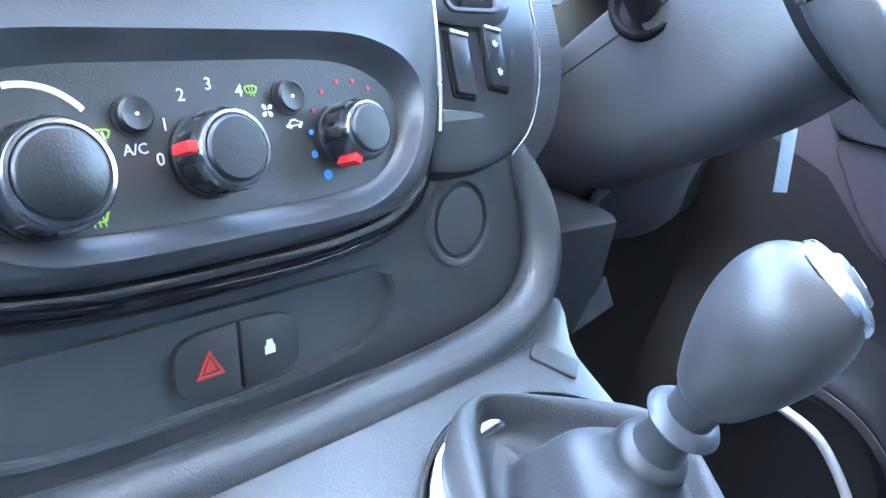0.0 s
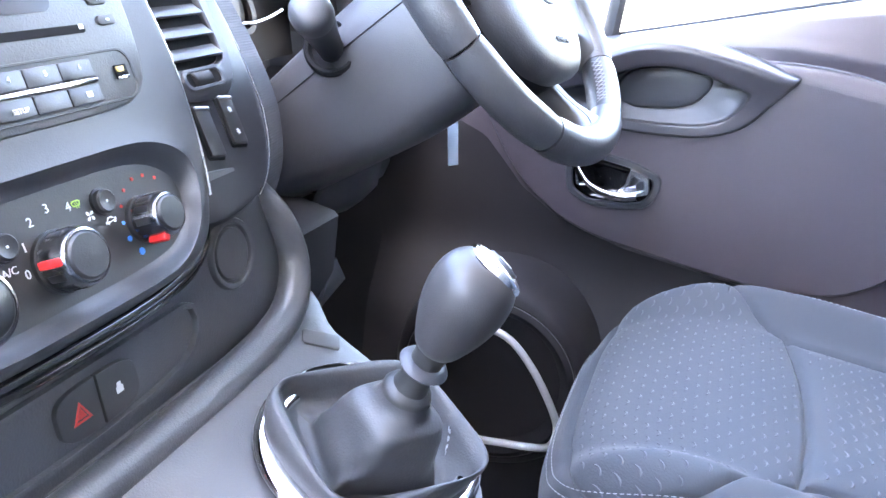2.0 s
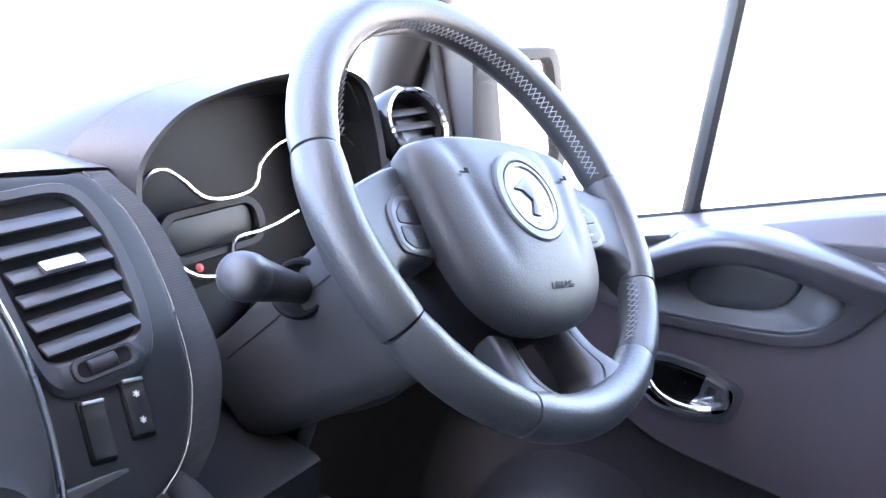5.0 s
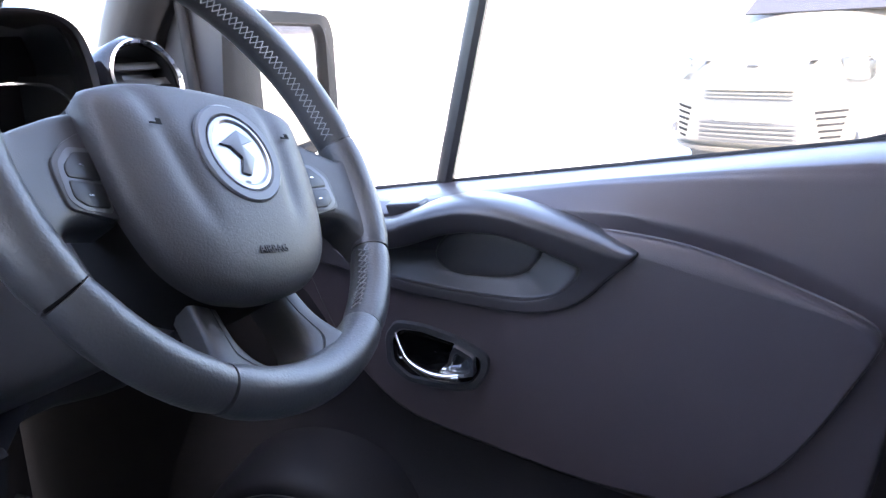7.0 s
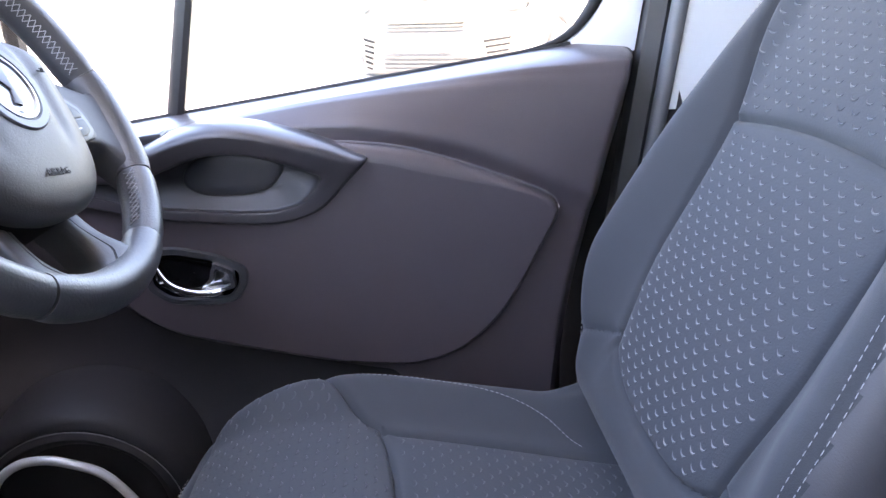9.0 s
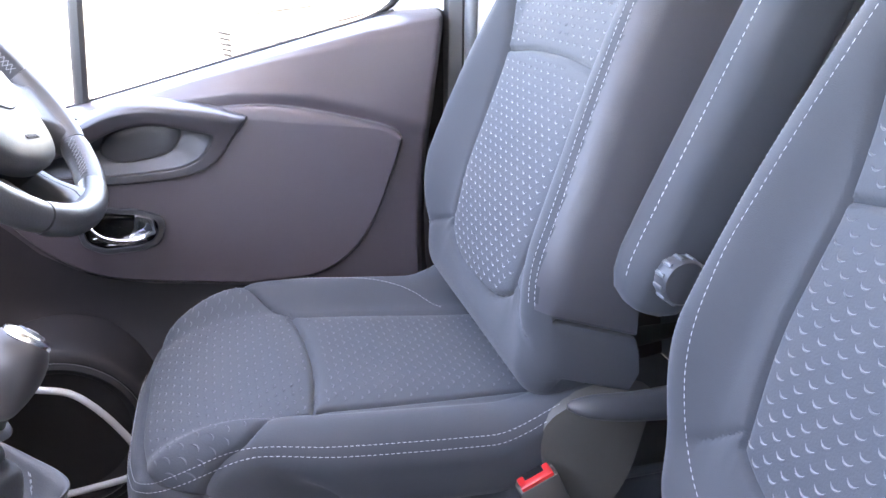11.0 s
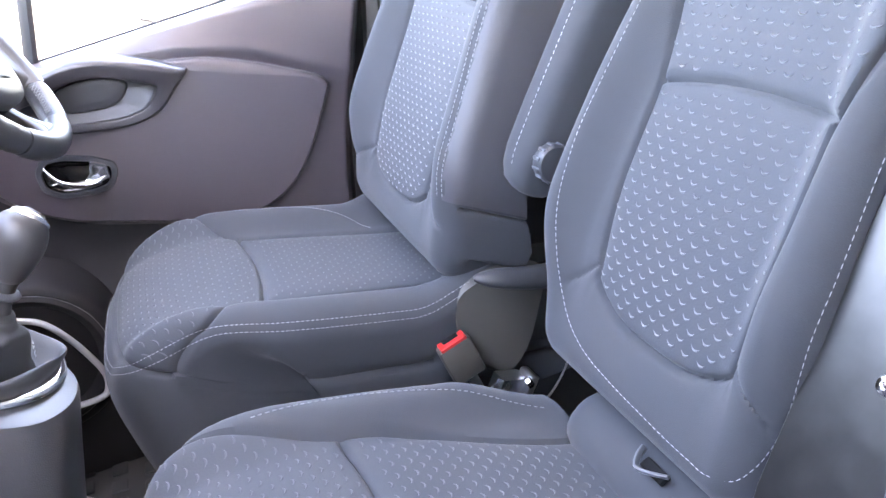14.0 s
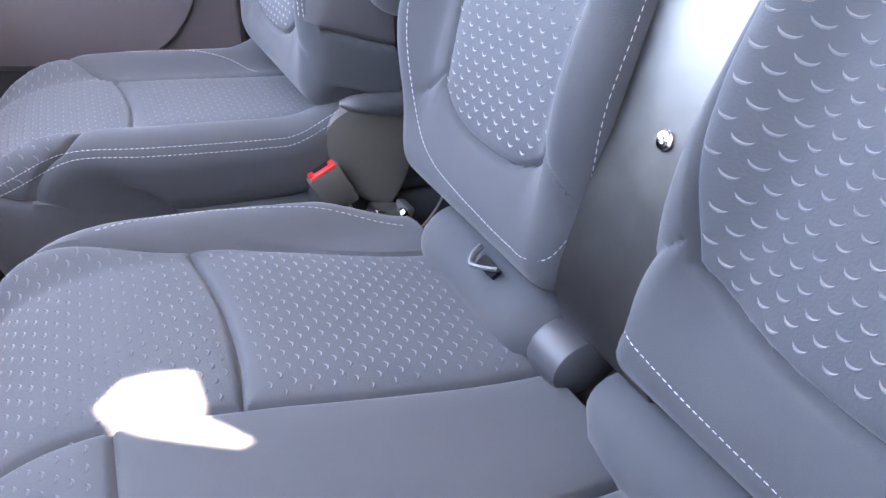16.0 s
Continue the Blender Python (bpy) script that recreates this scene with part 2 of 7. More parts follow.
def plate_bm(outline, depth, bevel, m=Matrix(), segs=2):
    """A slab: the outline in the xy plane of m, from z = -depth to 0, its upper rim rounded."""
    bm = bmesh.new()
    n = len(outline)
    low = [bm.verts.new((x, y, -depth)) for x, y in outline]
    cx, cy = sum(p[0] for p in outline) / n, sum(p[1] for p in outline) / n
    rings = [low]
    normals = []
    area = sum(outline[i][0] * outline[(i + 1) % n][1] - outline[(i + 1) % n][0] * outline[i][1] for i in range(n))
    sign = 1 if area > 0 else -1
    for i in range(n):
        a, b = Vector(outline[i - 1]), Vector(outline[(i + 1) % n])
        t = (b - a).normalized()
        normals.append(Vector((-t.y, t.x)) * sign)
    for k in range(segs + 1):
        f = k / segs * math.pi / 2 if bevel else 0
        ring = []
        for (x, y), nn in zip(outline, normals):
            off = nn * bevel * (1 - math.cos(f))
            ring.append(bm.verts.new((x + off.x, y + off.y, -bevel + bevel * math.sin(f))))
        rings.append(ring)
        if not bevel:
            break
    for a, b in zip(rings, rings[1:]):
        for i in range(n):
            bm.faces.new((a[i], a[(i + 1) % n], b[(i + 1) % n], b[i]))
    bm.faces.new(list(reversed(low)))
    bm.faces.new(rings[-1])
    bmesh.ops.transform(bm, matrix=m, verts=bm.verts)
    return bm


def plate(name, outline, depth, bevel, m, mat, parent=None, label=""):
    return part(name, plate_bm(outline, depth, bevel, m), mat, parent, label)


def rounded(w, h, r, n=5, cx=0, cy=0):
    out = []
    for qx, qy, a0 in ((1, 1, 0), (-1, 1, 90), (-1, -1, 180), (1, -1, 270)):
        for k in range(n + 1):
            a = radians(a0 + 90 * k / n)
            out.append((cx + qx * (w / 2 - r) + r * math.cos(a), cy + qy * (h / 2 - r) + r * math.sin(a)))
    return out


def smooth2(points, n):
    return [(p.x, p.y) for p in spline([(x, y, 0) for x, y in points], n, True)]


def frame_ring(name, outer, inner, depth, m, mat, parent=None, label="", bevel=0.002):
    """A frame between two outlines of as many points, with depth and a rounded face."""
    n = len(outer)
    levels = [[(x, y, -depth) for x, y in outer], [(x, y, -bevel) for x, y in outer]]
    levels.append([(x + (u - x) * 0.18, y + (v - y) * 0.18, 0) for (x, y), (u, v) in zip(outer, inner)])
    levels.append([(u + (x - u) * 0.18, v + (y - v) * 0.18, 0) for (x, y), (u, v) in zip(outer, inner)])
    levels += [[(x, y, -bevel) for x, y in inner], [(x, y, -depth) for x, y in inner]]
    rows = [[m @ Vector(p) for p in lev] for lev in levels]
    verts, faces = grid_mesh(rows, True, True)
    return mesh_object(name, verts, faces, mat, parent, label)


def box_bm(size, m=Matrix(), bevel=0.002, segs=2):
    bm = bmesh.new()
    bmesh.ops.create_cube(bm, size=1, matrix=Matrix.Diagonal((*size, 1)))
    if bevel:
        bmesh.ops.bevel(bm, geom=bm.edges[:], offset=bevel, segments=segs, affect="EDGES", profile=0.5)
    bmesh.ops.transform(bm, matrix=m, verts=bm.verts)
    return bm


def lathe(name, profile, m, mat, parent=None, label="", seg=32, cap=True):
    """A turned shape: profile rows of radius and height, round the z axis of m."""
    rows = [[m @ Vector((r * math.cos(2 * math.pi * k / seg), r * math.sin(2 * math.pi * k / seg), z)) for k in range(seg)] for r, z in profile]
    return loft(name, rows, mat, parent, label) if cap else mesh_object(name, *grid_mesh(rows, True), mat, parent, label)


def join_bm(pieces):
    bm = bmesh.new()
    for p in pieces:
        me = bpy.data.meshes.new("tmp")
        p.to_mesh(me)
        p.free()
        bm.from_mesh(me)
        bpy.data.meshes.remove(me)
    return bm


def stitches(name, path, parent, length=0.0065, gap=0.0035, r=0.0007, mat=None):
    """A row of thread stitches along a path, as one mesh."""
    pts = [Vector(p) for p in path]
    verts, faces = [], []
    run, on = 0.0, 0.0
    total = sum((b - a).length for a, b in zip(pts, pts[1:]))
    n = max(2, int(total / (length + gap)))
    dense = spline(pts, n * 3 + 1)
    for k in range(n):
        a, b = dense[3 * k], dense[3 * k + 2]
        d = (b - a).normalized()
        s = d.orthogonal().normalized()
        w = d.cross(s)
        base = len(verts)
        for q, rr in ((a, 0.4), (a.lerp(b, 0.2), 1), (a.lerp(b, 0.8), 1), (b, 0.4)):
            verts += [q + (s * math.cos(t) + w * math.sin(t)) * r * rr for t in (0.785, 2.356, 3.927, 5.498)]
        for j in range(3):
            for i in range(4):
                faces.append((base + 4 * j + i, base + 4 * j + (i + 1) % 4, base + 4 * j + 4 + (i + 1) % 4, base + 4 * j + 4 + i))
    return tagged(mesh_object(name, verts, faces, mat or THREAD, parent), kind="stuff")


def step(a, b, x):
    t = min(max((x - a) / (b - a), 0.0), 1.0)
    return t * t * (3 - 2 * t)


def lettering(name, text, size, m, mat, parent=None, depth=0.0003):
    cu = bpy.data.curves.new(name, "FONT")
    cu.body, cu.size, cu.extrude = text, size, depth
    cu.align_x, cu.align_y, cu.resolution_u = "CENTER", "CENTER", 2
    ob = new(name, cu)
    me = bpy.data.meshes.new_from_object(ob)
    bpy.data.objects.remove(ob)
    me.transform(m)
    me.materials.append(mat)
    ob = new(name, me)
    if parent:
        ob.parent = parent
    return ob


# ---------------------------------------------------------------- setting: ground, cab shell
def build_setting():
    g = [(-400, -400, -0.55), (400, -400, -0.55), (400, 400, -0.55), (-400, 400, -0.55)]
    tagged(mesh_object("ground", g, [(0, 1, 2, 3)], TARMAC, smooth=False), "sunlit pale concrete forecourt around the van", "ground", kind="structure")
    bm = box_bm((1.76, 1.9, 0.05), pose(0, 0.25, -0.03), 0.004)
    tagged(part("floor", bm, CARPET), "dark grey carpeted cab floor", "floor", kind="structure")
    bm = box_bm((1.8, 0.05, 1.5), pose(0, 1.12, 0.05), 0.004)
    tagged(part("wall_front", bm, PLASTIC_LOW), "dark front bulkhead behind the dashboard", "wall", kind="structure")
    bm = box_bm((1.79, 0.04, 1.87), pose(0.005, -0.74, 0.775), 0.004)
    tagged(part("wall_rear", bm, BULKHEAD), "grey load bulkhead behind the seats", "wall", kind="structure")
    # added sheet, keeps the gap between the seats dark where the bulkhead is lit
    bm = box_bm((1.75, 0.02, 0.50), pose(0.0, -0.709, 0.245), 0.004)
    tagged(part("wall_rear", bm, CARPET), "added dark carpet sheet that darkens the foot of the load bulkhead", "wall", kind="structure")
    bm = box_bm((1.85, 1.00, 0.04), pose(0.025, -0.25, 1.715), 0.004)
    tagged(part("ceiling", bm, LINING), "pale cloth headlining of the cab roof", "ceiling", kind="structure")
    bm = box_bm((0.36, 0.66, 0.66), pose(-0.02, 0.79, 0.29), 0.02)
    tagged(part("tunnel", bm, PLASTIC_LOW), "dark plastic tunnel under the dashboard", "tunnel", kind="structure")
    # left: unseen wall, door opening sized to limit light, small gap under the roof
    for y0, y1, z0, z1 in ((-0.76, -0.36, -0.15, 1.28), (0.60, 1.14, -0.15, 0.92), (-0.36, 0.60, -0.15, 0.92), (-0.36, 0.22, 0.92, 1.28)):
        bm = box_bm((0.05, y1 - y0, z1 - z0), pose(-0.925, (y0 + y1) / 2, (z0 + z1) / 2), 0)
        tagged(part("wall_left", bm, LINING), "plain unseen left wall, its opening sized to limit the side light", "wall", kind="structure")
    # added thin sheet under the roof, its uneven gap cuts the bench's sun patch
    bm = bmesh.new()
    loops = [[(-0.76, 1.27), (0.60, 1.27), (0.60, 1.737), (-0.76, 1.737)],
             [(-0.615, 1.325), (-0.602, 1.322), (-0.592, 1.365), (-0.587, 1.400), (-0.603, 1.466), (-0.614, 1.486), (-0.660, 1.522), (-0.678, 1.520), (-0.702, 1.502), (-0.631, 1.390)]]
    for loop in loops:
        vs = [bm.verts.new((-0.901, y, z)) for y, z in loop]
        for q in range(len(vs)):
            bm.edges.new((vs[q], vs[q - 1]))
    bmesh.ops.triangle_fill(bm, edges=bm.edges[:], use_beauty=True)
    tagged(part("wall_left", bm, LINING), "added unseen sheet under the roof, cut to cast the sun patch", "wall", kind="structure")
    # right side ahead of and behind the door
    for y0, y1, z0, z1 in ((0.60, 1.14, -0.15, 0.80), (-0.74, -0.40, -0.15, 1.7)):
        bm = box_bm((0.05, y1 - y0, z1 - z0), pose(0.935, (y0 + y1) / 2, (z0 + z1) / 2), 0)
        tagged(part("wall_right", bm, PLASTIC_LOW), "dark inner side of the cab beside the driver's door", "wall", kind="structure")


build_setting()


PIPING = material("grey_piping", (0.16, 0.15, 0.16), 0.45)
SEAL_GREY = material("grey_seal_rubber", (0.16, 0.165, 0.18), 0.42)


# ---------------------------------------------------------------- driver's door
def along(knots, y):
    """Value at y of a line given by rising (y, value) knots."""
    if y <= knots[0][0]:
        return knots[0][1]
    for (ya, za), (yb, zb) in zip(knots, knots[1:]):
        if y <= yb:
            return za + (zb - za) * (y - ya) / (yb - ya)
    return knots[-1][1]


def door_curve(y):
    return 0.085 * (1 - math.exp(-4.8 * max(0.0, y - 0.28) ** 2 / 0.085))


def sill_z(y):
    """Height of the window line."""
    return 0.735 + (0.30 - y) * 0.107 if y > -0.25 else 0.7939 - (-0.25 - y) * 0.10


def ledge_z(y):
    """Height of the rounded inner edge of the window ledge."""
    return min(along([(-0.40, 0.779), (-0.32, 0.777), (-0.245, 0.7745), (-0.18, 0.775), (-0.11, 0.771), (-0.015, 0.7645), (0.096, 0.755), (0.194, 0.743), (0.70, 0.69)], y), sill_z(y) - 0.002)


def shoulder_z(y):
    """Height of the soft shoulder at the foot of the upper panel."""
    return min(along([(-0.36, 0.572), (-0.24, 0.621), (-0.188, 0.644), (-0.14, 0.668), (-0.073, 0.698), (-0.013, 0.713), (0.05, 0.726), (0.107, 0.7285), (0.7, 0.72)], y), ledge_z(y) - 0.012)


def piping_z(y):
    """Height of the valley over the trim."""
    return min(along([(-0.36, 0.535), (-0.197, 0.609), (-0.182, 0.622), (-0.141, 0.643), (-0.073, 0.672), (-0.019, 0.690), (0.04, 0.692), (0.7, 0.69)], y), shoulder_z(y) - 0.008)


def foot_z(y):
    """Height of the line under which the door card is darkened for footwell shade."""
    return min(along([(-0.5, 0.24), (-0.06, 0.30), (0.03, 0.390), (0.10, 0.407), (0.25, 0.449), (0.36, 0.493), (0.41, 0.526), (0.47, 0.60), (0.7, 0.72)], y), piping_z(y) - 0.03)


def door_rear(z):
    """How far back the door trim reaches at a height."""
    return along([(0.0, -0.185), (0.33, -0.196), (0.42, -0.208), (0.50, -0.224), (0.583, -0.246), (0.655, -0.270), (0.71, -0.290), (0.787, -0.316), (1.0, -0.36)], z)


def side_matrix(x):
    return Matrix(((0, 0, -1, x), (-1, 0, 0, 0), (0, 1, 0, 0), (0, 0, 0, 1)))


def loop_through(points, k=6):
    """A closed smooth line with k samples on each stretch, so that two such lines keep step with one another."""
    m, out = len(points), []
    p = [Vector(q) for q in points]
    for i in range(m):
        a, b, c, d = (p[(i + j) % m] for j in (-1, 0, 1, 2))
        for j in range(k):
            t = j / k
            out.append(0.5 * (2 * b + (c - a) * t + (2 * a - 5 * b + 4 * c - d) * t * t + (3 * b - a - 3 * c + d) * t ** 3))
    return out


def corners(points, r, n=4):
    """A polygon with each corner rounded to about r."""
    out = []
    p = [Vector(q) for q in points]
    for i, b in enumerate(p):
        a, c = p[i - 1], p[(i + 1) % len(p)]
        u, v = (a - b), (c - b)
        s, e = b + u.normalized() * min(r, u.length * 0.45), b + v.normalized() * min(r, v.length * 0.45)
        for k in range(n + 1):
            t = k / n
            out.append(tuple(s * (1 - t) ** 2 + b * 2 * t * (1 - t) + e * t * t))
    return out


def bend_to_door(ob):
    for v in ob.data.vertices:
        v.co.x += door_curve(v.co.y)
    return ob


TRIM = [(0.085, 0.708), (0.03, 0.703), (-0.019, 0.692), (-0.073, 0.673), (-0.141, 0.645), (-0.180, 0.626), (-0.197, 0.611), (-0.195, 0.594), (-0.172, 0.550), (-0.149, 0.508), (-0.115, 0.460), (-0.078, 0.427), (-0.042, 0.409), (-0.012, 0.403),
        (0.014, 0.402), (0.10, 0.415), (0.211, 0.446), (0.303, 0.475), (0.37, 0.507), (0.42, 0.55), (0.455, 0.61), (0.46, 0.645), (0.38, 0.652), (0.294, 0.642), (0.217, 0.631), (0.162, 0.627), (0.127, 0.632), (0.100, 0.645), (0.078, 0.668), (0.080, 0.685)]
RIDGE = [(0.085, 0.692), (0.03, 0.682), (-0.018, 0.668), (-0.075, 0.652), (-0.139, 0.634), (-0.170, 0.622), (-0.186, 0.607)]


HANDLE_OUT = [(0.47, 0.695), (0.38, 0.704), (0.320, 0.716), (0.282, 0.7305), (0.258, 0.739), (0.220, 0.7465), (0.180, 0.743), (0.140, 0.7325), (0.091, 0.715), (0.055, 0.698), (0.0405, 0.690), (0.048, 0.680), (0.067, 0.663), (0.093, 0.637), (0.121, 0.6225),
              (0.162, 0.617), (0.217, 0.621), (0.294, 0.632), (0.38, 0.642), (0.46, 0.652)]
RELEASE_OUT = [(0.2005, 0.562), (0.202, 0.541), (0.218, 0.518), (0.246, 0.5135), (0.303, 0.5195), (0.333, 0.537), (0.334, 0.573), (0.317, 0.5955), (0.284, 0.596), (0.236, 0.582)]


def door_base(door):
    """The pressed door card: lower part darkened as shade, main panel, soft shoulder and window ledge."""
    rows, ny = [], 130
    counts = (26, 22, 12, 26, 14)
    steps = [(b, k / n) for b, n in enumerate(counts) for k in range(n)] + [(4, 1.0)]
    for band, f in steps:
        row = []

        def height(y):
            cuts = (-0.04, foot_z(y), piping_z(y), shoulder_z(y), ledge_z(y), sill_z(y))
            return cuts[band] + (cuts[band + 1] - cuts[band]) * (f if band < 4 else 1 - (1 - f) ** 2.2)

        r = -0.25
        for _ in range(12):
            r = door_rear(height(r))
        for i in range(ny + 1):
            y2 = r + (0.66 - r) * (i / ny) ** 1.15
            z = height(y2)
            amp = step(0.13, 0.0, y2) * (1 - 0.45 * step(-0.16, -0.26, y2))
            if band < 2:
                x = 0.7535 + 0.0045 * (f if band == 1 else 0)
            elif band == 2:
                x = 0.758 - 0.0055 * amp * step(0.0, 0.9, f)
            elif band == 3:
                x = 0.758 - 0.0055 * amp * (1 - step(0.0, 0.35, f) * 0.45) * (1 - f) + 0.030 * f ** 1.2 + 0.006 * step(0.86, 1.0, f)
            else:
                x = 0.794 + 0.080 * f ** 1.25
            x -= 0.078 * step(0.42, 0.17, z) * step(-0.12, 0.30, y2)
            x += 0.016 * step(0.014, 0.0, y2 - r) ** 2
            row.append((min(x + door_curve(y2) * 0.8 * step(0.33, 0.45, z), 0.876), y2, z))
        rows.append(row)
    back = [[Vector(q[0]) + Vector((d, -0.3 * d, 0)) for d in (0.0, 0.02, 0.06, 0.11)] for q in rows]
    mesh_object("rear_edge", *grid_mesh(back), PLASTIC_LOW, door, "dark edge turned towards the door opening")
    verts, faces = grid_mesh(rows)
    n = counts[0] * ny
    mesh_object("panel", verts, faces[n:], DOOR_TRIM, door, "moulded dark grey-mauve plastic panel")
    # darker plastic below the foot line paints in the footwell's shade
    mesh_object("lower_panel", verts, faces[:n], PLASTIC_LOW, door, "lower door card, coloured near-black for the footwell shade")


def door_insert(door):
    """The raised trim with its wide ledge above and thin piping round it."""
    outer = loop_through([(y, z) for y, z in TRIM])
    area = sum(a.x * b.y - b.x * a.y for a, b in zip(outer, outer[1:] + outer[:1]))
    inset = []
    for i in range(len(TRIM)):
        t = (Vector(TRIM[(i + 1) % len(TRIM)]) - Vector(TRIM[i - 1])).normalized()
        nn = Vector((-t.y, t.x)) * (1 if area > 0 else -1)
        inset.append(Vector(RIDGE[i]) if i < len(RIDGE) else Vector(TRIM[i]) + nn * 0.006)
    inner = loop_through(inset)
    rows = []
    for k in range(8):
        a = math.pi / 2 * k / 7
        rows.append([Vector((0.735 + (0.019 if q.length_squared and (p - q).length > 0.009 else 0.011) * (1 - math.sin(a)), *p.lerp(q, 1 - math.cos(a)))) for p, q in zip(outer, inner)])
    # the face, open behind the release
    verts, faces = grid_mesh(rows, True)
    bm = bmesh.new()
    for loop in (inner, [Vector(q).lerp(Vector((0.27, 0.555)), 0.08) for q in corners(RELEASE_OUT, 0.010, 4)]):
        vs = [bm.verts.new((0.735, q[0], q[1])) for q in loop]
        for k in range(len(vs)):
            bm.edges.new((vs[k], vs[k - 1]))
    bmesh.ops.triangle_fill(bm, edges=bm.edges[:], use_beauty=True)
    bmesh.ops.subdivide_edges(bm, edges=[e for e in bm.edges if e.calc_length() > 0.06], cuts=2)
    bmesh.ops.triangulate(bm, faces=bm.faces)
    n = len(verts)
    bm.verts.ensure_lookup_table()
    verts = verts + [v.co.copy() for v in bm.verts]
    faces = faces + [tuple(n + v.index for v in f.verts) for f in bm.faces]
    bm.free()
    bend_to_door(mesh_object("trim_panel", verts, faces, DOOR_TRIM, door, "raised dark grey trim panel with a ledge along its top"))
    bend_to_door(tube("piping", [q + Vector((-0.0006, 0, 0)) for q in rows[0]], 0.0015, PIPING, door, "thin grey piping round the trim", True, 6))


def door_handle(door):
    in_ = [(0.40, 0.672), (0.35, 0.678), (0.300, 0.688), (0.270, 0.698), (0.250, 0.7045), (0.222, 0.7095), (0.189, 0.7085), (0.157, 0.7), (0.130, 0.6885), (0.108, 0.6785), (0.099, 0.672), (0.102, 0.663), (0.110, 0.653), (0.126, 0.640), (0.145, 0.6345),
           (0.168, 0.632), (0.222, 0.636), (0.290, 0.645), (0.35, 0.653), (0.39, 0.661)]
    crest = (0.012, 0.018, 0.024, 0.029, 0.031, 0.032, 0.031, 0.030, 0.027, 0.023, 0.020, 0.0165, 0.013, 0.010, 0.008, 0.006, 0.005, 0.006, 0.008, 0.01)
    oo, ii = loop_through(HANDLE_OUT), loop_through(in_)
    cc = [q.x for q in loop_through([(c, 0) for c in crest])]
    rows = []
    for f, lift in ((0.0, -0.4), (0.0, 0.0), (0.02, 0.24), (0.06, 0.48), (0.12, 0.70), (0.19, 0.86), (0.26, 0.95), (0.32, 0.99), (0.37, 1.0), (0.44, 0.995), (0.6, 0.95), (0.8, 0.89), (0.92, 0.84), (0.97, 0.76), (1.0, 0.5)):
        rows.append([Vector((0.7345 - c * lift + (0.014 if lift < 0 else 0), *p.lerp(q, f ** (1 + 0.7 * step(0.026, 0.012, c))))) for p, q, c in zip(oo, ii, cc)])
    bend_to_door(mesh_object("pull_handle", *grid_mesh(rows, True), DOOR_SATIN, door, "satin dark armrest handle with a bright upper edge"))
    k = len(oo) // len(HANDLE_OUT)
    # near-black tube draws the shadow line under the handle
    bend_to_door(tube("handle_shade", [Vector((0.7340, q.x, q.y)) for q in oo[10 * k:19 * k]], 0.0013, SHADE_BLACK, door, "dark line drawn as the shade under the edge of the handle", False, 6))
    # bowl of the pocket: steep under the bar, sloping gently below
    rows = []
    c = Vector((0.205, 0.683))
    for f, d in ((1.0, 0.30), (0.985, 0.62), (0.95, 0.82), (0.88, 0.95), (0.7, 1.0), (0.4, 1.0), (0.02, 1.0)):
        row = []
        for q, e in zip(ii, cc):
            top = step(0.640, 0.690, q.y)
            soft = d * (0.35 + 0.65 * top) if f > 0.8 else d * (0.72 + 0.28 * top) if f > 0.6 else d
            x0 = 0.7345 - e * 0.5
            row.append(Vector((x0 + (0.7502 - x0) * soft, *c.lerp(q, f))))
        rows.append(row)
    bend_to_door(mesh_object("pocket", *grid_mesh(rows, True), PLASTIC, door, "dark grip pocket"))
    pad = [Vector(q) for q in corners([(0.263, 0.680), (0.250, 0.698), (0.225, 0.706), (0.186, 0.705), (0.148, 0.692), (0.145, 0.680), (0.162, 0.660), (0.188, 0.654), (0.238, 0.656), (0.258, 0.666)], 0.012)]
    pc = Vector((0.2, 0.68))
    rows = [[Vector((x, *pc.lerp(q, f))) for q in pad] for f, x in ((1.07, 0.751), (1.05, 0.7445), (1.02, 0.7425), (0.96, 0.7415), (0.5, 0.741), (0.02, 0.741))]
    bend_to_door(mesh_object("pad", *grid_mesh(rows, True), PLASTIC, door, "flat grey pad in the pocket"))
    cap = [(-y, z) for y, z in corners([(0.332, 0.7285), (0.284, 0.7345), (0.282, 0.7255), (0.302, 0.7175), (0.325, 0.712)], 0.004)]
    bend_to_door(plate("handle_cap", cap, 0.03, 0.003, side_matrix(0.752), DOOR_SATIN, door, "small satin cap ahead of the handle"))


